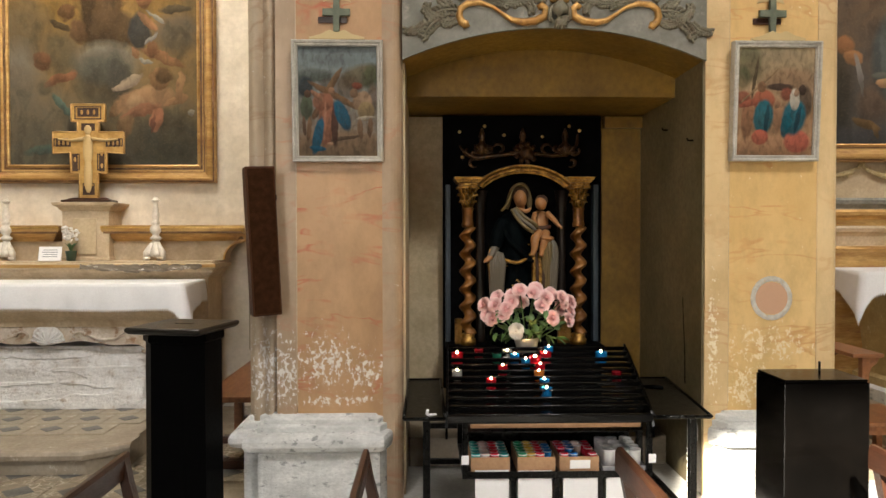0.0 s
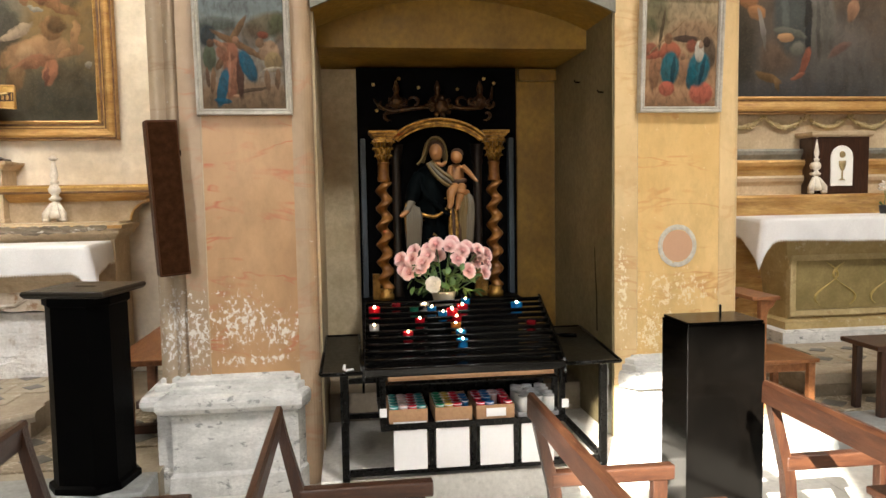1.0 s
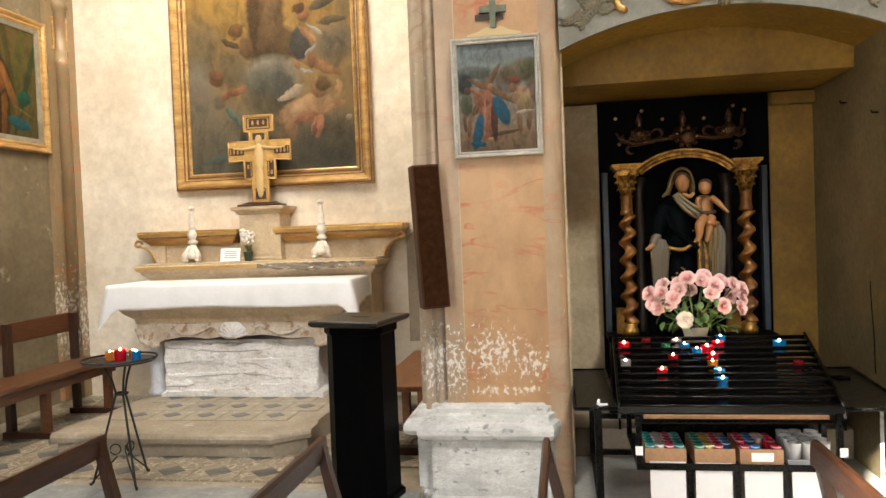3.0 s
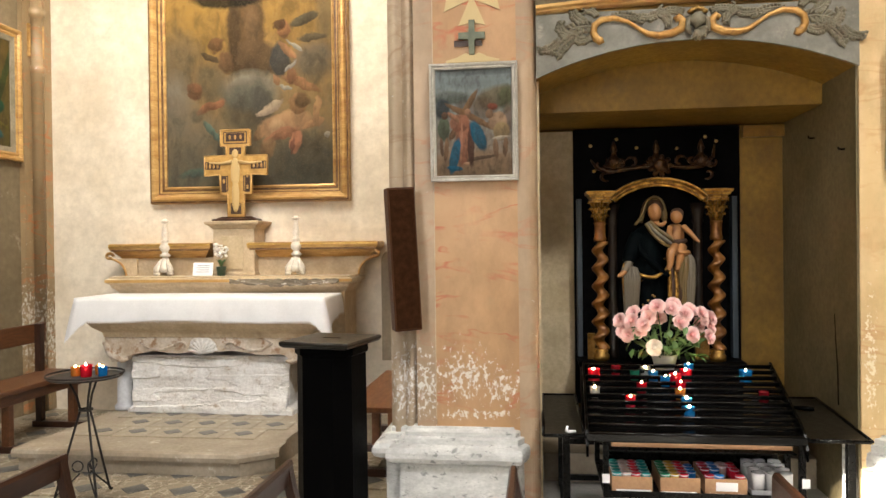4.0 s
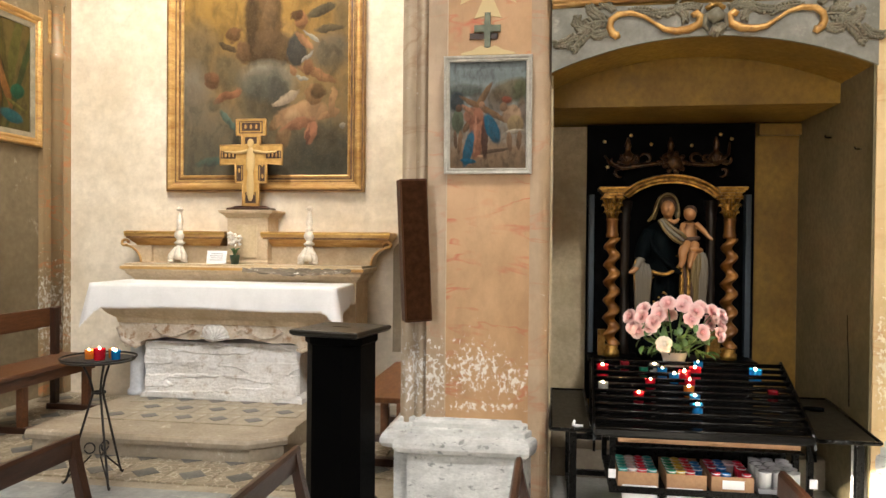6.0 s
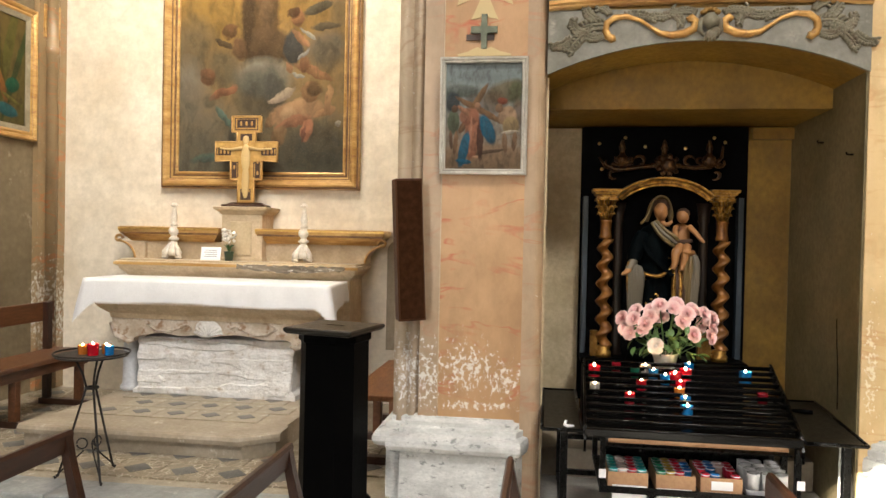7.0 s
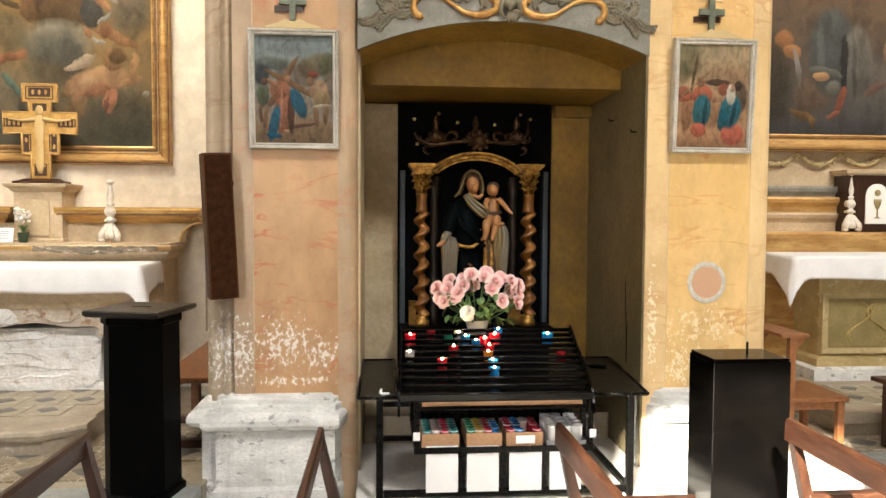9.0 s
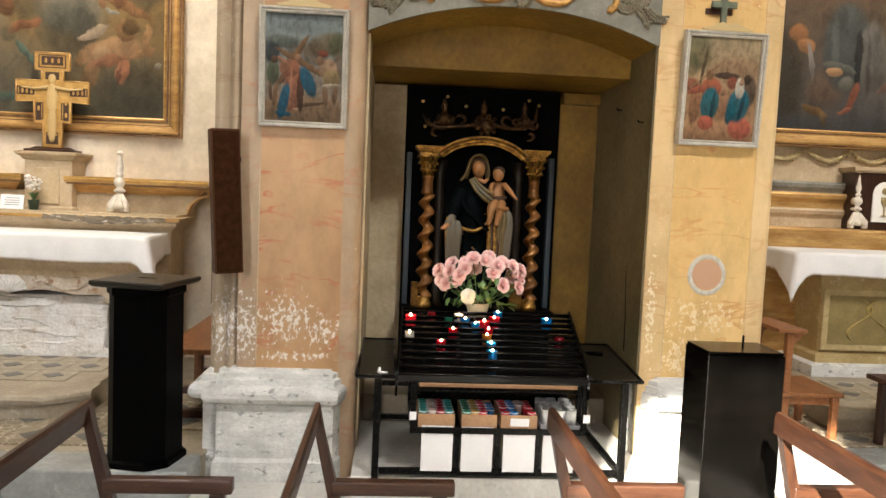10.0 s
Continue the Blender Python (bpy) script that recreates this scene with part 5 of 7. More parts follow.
for k in range(12):
    x, z = ((-0.235 + 0.035 * (k % 3), 0.485) if k < 3 else (0.165 + 0.035 * (k % 3), 0.485) if k < 6 else (-0.05 + 0.05 * (k % 3), 0.735) if k < 9 else (-0.108 + 0.216 * (k % 2), 0.30 + 0.05 * (k - 9)))
    bm = B()
    ball(bm, (x, -0.0175, z), (0.011, 0.0025, 0.022), 0, None, 8, 6)
    part("painted_mark", bm, GILT_PAINT, cross, "small gilt painted mark")
bm = B()
for k in range(len(outl)):
    (xa, za), (xb, zb) = outl[k], outl[(k + 1) % len(outl)]
    tube(bm, [(xa, -0.016, za), (xb, -0.016, zb)], 0.006, 6)
part("raised_rim", bm, GILT_PAINT, cross, "raised worn gilt rim")
for x, z, a, b in ((-0.10, 0.33, 0.022, 0.06), (0.10, 0.33, 0.022, 0.06), (-0.22, 0.49, 0.05, 0.025), (0.22, 0.49, 0.05, 0.025), (0, 0.73, 0.10, 0.045), (0, 0.11, 0.04, 0.04)):
    bm = B()
    mouldframe(bm, x - a, x + a, z - b, z + b, [(0, 0.015), (0, 0.0185), (0.008, 0.0185), (0.008, 0.015)])
    part("painted_border", bm, dark, cross, "dark painted border")

candlestick(pose(-3.49, 5.80, 1.387), "white carved candlestick on the altar shelf")
candlestick(pose(-2.30, 5.80, 1.387), "white carved candlestick on the altar shelf beside the tabernacle", 0.49)

ob = thing("text_card", pose(-3.11, 5.72, 1.388, -12), "small white card with faint printed lines on the altar shelf", "card")
bm = B()
abox(bm, -0.09, 0.09, -0.004, 0.004, 0, 0.115, 0.002)
part("sheet", bm, PAPER, ob)
for k in range(4):
    bm = B()
    abox(bm, -0.06 + 0.01 * (k % 2), 0.06, -0.0058, -0.0048, 0.03 + 0.018 * k, 0.036 + 0.018 * k)
    part("print_line", bm, INK, ob, "grey printed bar")


def petal_ball(bm, c, r, n, seed):
    rnd = random.Random(seed)
    for k in range(n):
        d = Vector((rnd.uniform(-1, 1), rnd.uniform(-1, 1), rnd.uniform(-0.7, 1))).normalized()
        ball(bm, Vector(c) + d * r * 0.75, (r * 0.42, r * 0.42, r * 0.16), 0, (rnd.uniform(-60, 60), rnd.uniform(-60, 60), rnd.uniform(0, 360)), 8, 5)


ob = thing("potted_flower", pose(-2.935, 5.71, 1.388), "small white orchid in a dark pot on the altar shelf", "flower pot")
bm = B()
lathe(bm, [(0.032, 0), (0.042, 0.075), (0.045, 0.08), (0.038, 0.078)], 16)
part("pot", bm, plain("dark_green_pot", (0.02, 0.05, 0.025), 0.4), ob)
bm = B()
rnd = random.Random(5)
for k in range(7):
    a = rnd.uniform(0, 6.28)
    tube(bm, [(0, 0, 0.07), (0.02 * math.cos(a), 0.02 * math.sin(a), 0.12), (0.045 * math.cos(a), 0.045 * math.sin(a), 0.14)], [0.008, 0.014, 0.003], 5, flat=0.4)
part("leaves", bm, LEAF, ob)
bm = B()
for c in ((-0.045, -0.01, 0.24), (-0.01, -0.02, 0.20), (0.02, -0.01, 0.185), (-0.03, 0, 0.20), (-0.02, -0.02, 0.25), (0.03, 0, 0.22)):
    petal_ball(bm, c, 0.04, 7, c[0] * 100)
part("blossom", bm, WHITE_ROSE, ob, "white blossoms")

# altar of the right chapel
altar_2 = thing("painted_altar", pose(4.45, 5.33, AZ), "ochre painted altar with scrolled front panel", "altar")
bm = B()
plan(bm, -1.02, 1.02, 0.0, 0.6, [(0.08, 0), (0.08, 0.09), (0.04, 0.10)])
part("plinth", bm, BASE_STONE, altar_2, "grey-white stone plinth")
bm = B()
plan(bm, -1.0, 1.0, 0.03, 0.6, [(0.03, 0.10), (0.03, 0.16), (-0.02, 0.18), (-0.06, 0.30), (-0.03, 0.55), (0.02, 0.72), (0.03, 0.84)])
part("body", bm, surface("ochre_painted_stone", (0.36, 0.26, 0.10), (0.50, 0.38, 0.18), 5, 0.55, dirt=(0.60, 0.52, 0.36), dirt_at=(0.58, 0.7), seed=45.0), altar_2)
bm = B()
mouldframe(bm, -0.93, 0.5, 0.25, 0.66, [(0, -0.05), (0, 0.012), (0.04, 0.018), (0.05, 0.012), (0.05, -0.05)], y=0.03)
part("panel_border", bm, surface("ochre_border_paint", (0.42, 0.32, 0.15), (0.56, 0.45, 0.24), 7, 0.55, dirt=(0.30, 0.21, 0.09), dirt_at=(0.56, 0.7), seed=48.0), altar_2, "pale painted border")
bm = B()
abox(bm, -0.925, 0.495, 0.028, 0.06, 0.255, 0.655)
part("front_panel", bm, surface("olive_brown_panel", (0.22, 0.165, 0.06), (0.32, 0.245, 0.10), 6, 0.5, seed=46.0), altar_2, "olive brown panel")
VINE = surface("pale_scroll_paint", (0.40, 0.29, 0.09), (0.52, 0.39, 0.14), 9, 0.55, seed=47.0)
for k in range(3):
    x = -0.66 + 0.50 * k
    for sg, lean in ((1, 0.0), (-1, 0.16)):
        bm = B()
        pts = [(x + lean + sg * 0.10 * math.sin(q * 1.9), 0.026, 0.64 - 0.37 * q / 3.14) for q in [j * 0.2 for j in range(16)]]
        tube(bm, pts, [0.006 + 0.015 * abs(math.sin(j * 0.42)) for j in range(16)], 6, flat=0.35)
        part("scroll_relief", bm, VINE, altar_2, "pale ochre vine scroll")
cloth = thing("altar_cloth", pose(4.21, 5.15, 0), "white linen altar cloth with a lace edge over a painted altar", "altar cloth")
bm = B()
edge = drape(bm, -1.10, 1.2, 0.0, 0.66, 1.315, 0.17, 0.14, 0.22, 4)
part("linen", bm, WHITE_CLOTH, cloth)
bm = B()
lace(bm, edge)
part("lace_edge", bm, WHITE_CLOTH, cloth, "white scalloped lace")
bm = B()
abox(bm, -1.0, 1.1, 0.0, 0.7, AZ + 0.845, 1.308)
part("table_slab", bm, TAN_STONE, altar_2, "tan tabletop", pose(-0.1, -0.14, -AZ))
sh = thing("altar_shelf", pose(4.45, 5.80, 0), "ochre moulded altar shelf of several ledges", "altar shelf")
for k, (ya, yb, za, zb) in enumerate(((0.0, 0.266, AZ, 1.49), (0.205, 0.266, 1.491, 1.66), (0.195, 0.266, 1.661, 1.80), (0.225, 0.266, 1.801, 1.90))):
    bm = B()
    plan(bm, -1.3, 1.3, ya, yb, [(0, za), (0, zb - 0.09), (0.012, zb - 0.07), (0.03, zb - 0.05), (0.04, zb - 0.02), (0.03, zb)])
    part("ledge", bm, (GILT_PAINT, TAN_STONE, GILT_PAINT, STUCCO)[k], sh)
GARLAND = surface("dull_gilt_stucco", (0.36, 0.27, 0.12), (0.55, 0.44, 0.24), 20, 0.5, metal=0.2, seed=61.0)
for k in range(6):
    x = -1.25 + 0.42 * k
    rnd = random.Random(k)
    bm = B()
    pts = [(x + 0.42 * j / 12, 0.238, 2.19 - 0.10 * math.sin(j / 12 * math.pi)) for j in range(13)]
    tube(bm, pts, [0.010 + 0.012 * math.sin(j / 12 * math.pi) for j in range(13)], 6)
    for j in range(26):
        px, py, pz = pts[rnd.randrange(13)]
        ball(bm, (px + rnd.uniform(-0.02, 0.02), 0.228, pz + rnd.uniform(-0.018, 0.018)), (0.02, 0.008, 0.011), 0, (0, rnd.uniform(-70, 70), 0), 7, 4)
    for j in range(7):
        a = j * 0.9
        ball(bm, (x + 0.022 * math.cos(a), 0.222, 2.20 + 0.024 * math.sin(a)), (0.014, 0.012, 0.014), 0, None, 7, 4)
    part("garland", bm, GARLAND, sh, "dull gilt stucco garland")
candlestick(pose(4.02, 5.865, 1.491), "white carved candlestick beside a wooden tabernacle", 0.52)
tab = thing("tabernacle", pose(4.255, 5.85, 1.4915), "dark wooden tabernacle with a white arched door", "tabernacle")
bm = B()
abox(bm, -0.27, 0.27, 0.0, 0.20, 0, 0.50, 0.006)
part("body", bm, WOOD_Z, tab)
bm = B()
plan(bm, -0.27, 0.27, 0.0, 0.2, [(0.01, 0.501), (0.03, 0.52), (0.035, 0.545), (0.02, 0.55)])
part("top", bm, TAN_STONE, tab, "tan moulded top")
bm = B()
arch = [(-0.105, 0.07), (0.105, 0.07), (0.105, 0.32)] + [(0.105 * math.cos(a), 0.32 + 0.105 * math.sin(a)) for a in [math.pi * k / 12 for k in range(1, 12)]] + [(-0.105, 0.32)]
extrude(bm, arch, -0.014, -0.001, 0, 0.003)
part("door", bm, plain("white_door_enamel", (0.82, 0.80, 0.74), 0.4), tab, "white arched door")
bm = B()
lathe(bm, [(0.038, 0.12), (0.008, 0.135), (0.007, 0.20), (0.016, 0.21), (0.034, 0.25), (0.036, 0.29)], 14, (0, -0.02, 0), sy=0.25)
ball(bm, (0, -0.018, 0.345), (0.03, 0.006, 0.03))
part("chalice_emblem", bm, surface("dull_gold_paint", (0.30, 0.22, 0.10), (0.42, 0.32, 0.16), 20, 0.4, metal=0.4, seed=48.0), tab, "dull gold cup emblem")
ob = thing("potted_flower", pose(4.50, 5.62, 1.3165), "small white flower in a black pot on the altar cloth", "flower pot")
bm = B()
lathe(bm, [(0.03, 0), (0.042, 0.07), (0.044, 0.075), (0.036, 0.073)], 16)
part("pot", bm, plain("black_pot", (0.015, 0.015, 0.015), 0.4), ob)
bm = B()
tube(bm, [(0, 0, 0.06), (0.01, 0, 0.14), (-0.005, -0.01, 0.20)], 0.004, 6)
tube(bm, [(0, 0, 0.06), (-0.04, 0, 0.10)], [0.004, 0.012], 5)
part("stalk", bm, LEAF, ob)
bm = B()
for c in ((-0.02, 0, 0.22), (0.02, -0.01, 0.20), (0, 0, 0.255), (0.04, 0, 0.235)):
    petal_ball(bm, c, 0.038, 7, c[0] * 77 + 3)
part("blossom", bm, WHITE_ROSE, ob, "white blossoms")

# ---- candle niche: altarpiece ----
CREST = surface("tarnished_red_gilding", (0.022, 0.008, 0.003), (0.16, 0.075, 0.02), 26.0, 0.36, metal=0.55, grain=90, relief=0.6, dirt=(0.015, 0.007, 0.003), dirt_at=(0.5, 0.62), seed=50.3)
GILT_OLD = surface("tarnished_gilding", (0.16, 0.075, 0.012), (0.66, 0.38, 0.09), 20.0, 0.32, metal=0.75, grain=80, relief=0.5, dirt=(0.07, 0.03, 0.008), dirt_at=(0.53, 0.66), seed=50.9)
# Brown wood of the rear columns, with their shade put into the colour.
COL_SHADED = surface("shaded_brown_wood", (0.008, 0.004, 0.0015), (0.02, 0.01, 0.004), 14.0, 0.5, seed=50.7)
COL_WOOD = surface("gilded_twisted_wood", (0.13, 0.048, 0.010), (0.34, 0.15, 0.032), 14.0, 0.32, metal=0.3, grain=60, relief=0.3, dirt=(0.12, 0.05, 0.02), dirt_at=(0.55, 0.72), seed=50.0)
ret = thing("altarpiece", pose(0.545, 4.72, 0.33), "dark carved altarpiece with gilded twisted columns", "altarpiece")
bm = B()
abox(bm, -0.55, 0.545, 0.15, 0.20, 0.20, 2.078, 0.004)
part("backing", bm, DARK_CLOTH, ret, "dark backing deepened for the niche shade")
bm = B()
plan(bm, -0.52, 0.50, -0.06, 0.149, [(0.02, 0.0), (0.02, 0.04), (0, 0.05), (0, 0.48), (0.015, 0.49), (0.02, 0.52), (0.0, 0.525)])
part("predella", bm, BLACK_WOOD, ret, "dark painted lower block")
bm = B()
BLUE_WOOD = surface("blue_grey_painted_wood", (0.012, 0.020, 0.028), (0.022, 0.036, 0.05), 6, 0.5, seed=51.0)
abox(bm, -0.535, -0.50, 0.08, 0.149, 0.53, 1.60, 0.003)
part("side_strip", bm, BLUE_WOOD, ret, "blue-grey painted side strip")
bm = B()
abox(bm, 0.475, 0.51, 0.08, 0.149, 0.53, 1.60, 0.003)
part("side_strip", bm, BLUE_WOOD, ret, "blue-grey painted side strip")


def twisted(bm, z0, z1, r, turns, off):
    n = 90
    loops = []
    for k in range(n + 1):
        t = k / n
        a = turns * 2 * math.pi * t
        ox, oy = off * math.cos(a), off * math.sin(a)
        rr = r * (1.0 - 0.12 * t)
        loops.append([(ox + rr * math.cos(q), oy + rr * math.sin(q), z0 + (z1 - z0) * t) for q in [2 * math.pi * j / 14 for j in range(14)]])
    rings(bm, loops, True, True, True, 0, True)


def acanthus(bm, c, w, h, rows, per, mat=0, seed=0):
    rnd = random.Random(seed)
    for j in range(rows):
        for k in range(per):
            a = 2 * math.pi * (k + 0.5 * (j % 2)) / per
            rr = w * (0.55 + 0.16 * j)
            z = c[2] + h * (0.1 + 0.75 * j / max(1, rows - 1))
            p = Vector((c[0] + rr * math.cos(a), c[1] + rr * math.sin(a), z))
            out = Vector((math.cos(a), math.sin(a), 0))
            tube(bm, [p - out * 0.008, p + Vector((0, 0, h * 0.22)), p + Vector((0, 0, h * 0.32)) + out * w * 0.28, p + Vector((0, 0, h * 0.22)) + out * w * 0.4], [w * 0.16, w * 0.18, w * 0.13, w * 0.05], 6)


def column(x, y, scale, mats):
    bm = B()
    lathe(bm, [(0.055, 0.525), (0.055, 0.56), (0.042, 0.57), (0.048, 0.59), (0.036, 0.60)], 16)
    part("column_base", bm, GILT_OLD, ret, "gilded ribbed column base", pose(x, y, 0))
    bm = B()
    twisted(bm, 0.60, 1.31, 0.041, 6.0, 0.019)
    lathe(bm, [(0.038, 1.31), (0.042, 1.33), (0.036, 1.345), (0.036, 1.42), (0.043, 1.43), (0.035, 1.44)], 14)
    part("twisted_shaft", bm, COL_WOOD, ret, "twisted brown and gold shaft", pose(x, y, 0))
    bm = B()
    lathe(bm, [(0.036, 1.435), (0.034, 1.50), (0.05, 1.565), (0.055, 1.57)], 14)
    acanthus(bm, (0, 0, 1.435), 0.064, 0.12, 3, 9)
    abox(bm, -0.068, 0.068, -0.068, 0.068, 1.565, 1.585, 0.004)
    part("capital", bm, GILT_OLD, ret, "gilded leafy capital", pose(x, y, 0))
    bm = B()
    plan(bm, -0.062, 0.062, -0.06, 0.10, [(0, 1.586), (0, 1.60), (0.012, 1.605), (0.016, 1.618), (0.026, 1.622), (0.03, 1.64), (0.02, 1.642)])
    part("entablature_block", bm, GILT_OLD, ret, "gilded moulded block", pose(x, y, 0))


column(-0.388, 0.0, 1, None)
column(0.355, 0.0, 1, None)
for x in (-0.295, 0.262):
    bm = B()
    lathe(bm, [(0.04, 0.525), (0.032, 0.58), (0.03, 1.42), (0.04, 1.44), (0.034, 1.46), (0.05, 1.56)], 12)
    part("rear_column", bm, COL_SHADED, ret, "rear column darkened for shade", pose(x, 0.115, 0))
bm = B()
prof = [(0.0, 0.03), (0.012, 0.035), (0.02, 0.02), (0.034, 0.022), (0.044, 0.048), (0.056, 0.052), (0.06, 0.03), (0.06, 0.0)]
loops = []
AR = 0.355
for k in range(33):
    a = math.radians(144 - 108 * k / 32)
    cx, cz = -0.016 + AR * 0.94 * math.cos(a), 1.425 + AR * math.sin(a) * 0.68
    loops.append([(cx + o * math.cos(a), -d, cz + o * math.sin(a)) for o, d in prof])
rings(bm, loops, True, True, True, 0, False)
part("arch_moulding", bm, GILT_OLD, ret, "gilded arched cornice")
bm = B()
rnd = random.Random(8)
tube(bm, [(-0.44, 0.05, 1.86), (-0.40, 0.04, 1.80), (-0.32, 0.03, 1.775), (-0.20, 0.03, 1.79), (-0.10, 0.02, 1.80), (0.08, 0.02, 1.80), (0.18, 0.03, 1.79), (0.28, 0.03, 1.80), (0.35, 0.04, 1.86), (0.36, 0.05, 1.94)], [0.006, 0.012, 0.018, 0.014, 0.012, 0.012, 0.014, 0.016, 0.012, 0.006], 8)
for x in (-0.29, -0.016, 0.27):
    k = 1.25 if x == -0.016 else 1.0
    lathe(bm, [(0.012, 1.79), (0.030 * k, 1.81), (0.046 * k, 1.835), (0.040 * k, 1.86), (0.020, 1.875), (0.016, 1.90), (0.024, 1.915), (0.016, 1.945), (0.005, 1.975)], 14, (x, 0.03, 0))
    for j in range(7):
        a = math.pi * (0.1 + 0.8 * j / 6)
        tube(bm, [(x + 0.02 * math.cos(a), 0.01, 1.80), (x + 0.055 * k * math.cos(a), -0.005, 1.80 + 0.04 * math.sin(a)), (x + 0.075 * k * math.cos(a), 0.0, 1.79 + 0.075 * math.sin(a))], [0.006, 0.011, 0.004], 6)
for sgn in (-1, 1):
    for c, r, q0 in ((0.155, 0.045, 0.4), (0.36, 0.05, 2.4), (0.33, 0.04, 4.2), (0.225, 0.03, 1.0)):
        z = 1.75 if r == 0.04 else 1.83
        tube(bm, [(-0.016 + sgn * (c + (r - 0.004 * i) * math.cos(q0 + 0.55 * i)), 0.03, z + (r - 0.004 * i) * math.sin(q0 + 0.55 * i)) for i in range(9)], [0.004, 0.008, 0.010, 0.012, 0.012, 0.010, 0.009, 0.008, 0.006], 6)
part("carved_crest", bm, CREST, ret, "dark gilded carved crest")
bm = B()
ball(bm, (0, -0.035, 1.80), (0.055, 0.03, 0.045), wob=0.4)
for q in range(9):
    a = math.pi * 2 * q / 9
    ball(bm, (0.06 * math.cos(a), -0.03, 1.80 + 0.055 * math.sin(a)), (0.022, 0.018, 0.018), 0, (0, -math.degrees(a), 0), 8, 5)
part("shell_boss", bm, CREST, ret, "gilded shell boss")
for x, z in ((-0.44, 1.95), (-0.27, 1.99), (-0.14, 1.93), (0.12, 1.92), (0.30, 1.99), (0.37, 1.96), (-0.42, 1.78), (0.27, 1.94)):
    bm = B()
    ball(bm, (x, 0.04, z), 0.012, 0, None, 8, 6)
    part("gilt_knob", bm, GILT, ret, "small gilded knob")
for x, y, n, h in ((0.22, 0.0, 9, 0.72), (-0.475, -0.02, 5, 0.70)):
    bm = B()
    ribs = [(x + 0.0012 * k, y - 0.006 * abs(math.sin(k * math.pi / 8)), 0.53) for k in range(8 * n + 1)]
    lo = ribs + [(ribs[-1][0], y + 0.03, 0.53), (x, y + 0.03, 0.53)]
    rings(bm, [lo, [(a, b, h) for a, b, c in lo]], True, smooth=False)
    part("ribbed_pedestal", bm, GILT_DARK, ret, "ribbed gilded pedestal")

# statue: plain shapes in one mesh; mantle, veil and folds darkened for niche shade
M_BLUE = surface("shaded_blue_painted_mantle", (0.001, 0.0015, 0.0018), (0.003, 0.005, 0.0055), 10, 0.6, seed=52.0, spec=0.02)
M_VEIL = plain("shaded_ivory_painted_veil", (0.12, 0.08, 0.024), 0.5)
M_SKIN = plain("painted_wood_flesh", (0.33, 0.15, 0.05), 0.5)
M_GREY = plain("shaded_grey_painted_folds", (0.12, 0.10, 0.07), 0.55)
M_BROWN = plain("brown_painted_hair", (0.05, 0.022, 0.008), 0.8)
bm = B()
Y0 = 4.63


def fold(path, rad, mat, flat=1.0):
    """A soft drapery fold or limb along points, smoothed between them."""
    pts = [Vector((a, Y0 + b, c)) for a, b, c in path]
    out, rr = [], []
    for i in range(len(pts) - 1):
        p0, p1, p2, p3 = pts[max(i - 1, 0)], pts[i], pts[i + 1], pts[min(i + 2, len(pts) - 1)]
        for k in range(4):
            t = k / 4
            out.append(0.5 * (2 * p1 + (p2 - p0) * t + (2 * p0 - 5 * p1 + 4 * p2 - p3) * t * t + (3 * p1 - p0 - 3 * p2 + p3) * t ** 3))
            rr.append(rad[i] + (rad[i + 1] - rad[i]) * t)
    tube(bm, out + [pts[-1]], rr + [rad[-1]], 10, mat, flat=flat)


def robe(rows, mat, waves, depth, seed):
    """A draped body lofted through (z, middle, half width, half depth) with pleats."""
    loops = []
    n = 48
    for i in range(len(rows) - 1):
        for k in range(4):
            t = k / 4
            z, c, w, d = (p + (q - p) * t for p, q in zip(rows[i], rows[i + 1]))
            lp = []
            for j in range(n):
                a = 2 * math.pi * j / n
                f = 1 + depth * math.sin(waves * a + seed + 5 * z) + 0.6 * depth * noise.noise(Vector((3 * math.cos(a), 3 * math.sin(a), z * 7 + seed)))
                lp.append((c + w * f * math.cos(a), Y0 + 0.03 + d * f * math.sin(a), z))
            loops.append(lp)
    rings(bm, loops, True, True, True, mat, True)


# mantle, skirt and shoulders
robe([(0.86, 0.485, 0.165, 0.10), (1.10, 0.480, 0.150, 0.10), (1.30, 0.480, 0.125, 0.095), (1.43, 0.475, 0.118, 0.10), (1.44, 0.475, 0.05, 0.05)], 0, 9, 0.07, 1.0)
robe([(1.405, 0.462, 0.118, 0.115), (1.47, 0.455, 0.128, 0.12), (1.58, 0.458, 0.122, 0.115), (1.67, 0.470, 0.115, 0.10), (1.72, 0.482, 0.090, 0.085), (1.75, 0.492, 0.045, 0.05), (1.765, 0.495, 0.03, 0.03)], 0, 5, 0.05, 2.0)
for k in range(7):
    fold([(0.375 + 0.012 * k, -0.07, 1.66 - 0.03 * k), (0.41 + 0.02 * k, -0.10, 1.55 - 0.02 * k), (0.50 + 0.012 * k, -0.105, 1.49 - 0.012 * k)], [0.006, 0.013, 0.008], 0)
# gilt hem along the mantle's edge
fold([(0.355, -0.05, 1.455), (0.39, -0.085, 1.425), (0.47, -0.105, 1.41), (0.535, -0.10, 1.445), (0.57, -0.09, 1.49)], [0.008, 0.011, 0.012, 0.011, 0.008], 5)
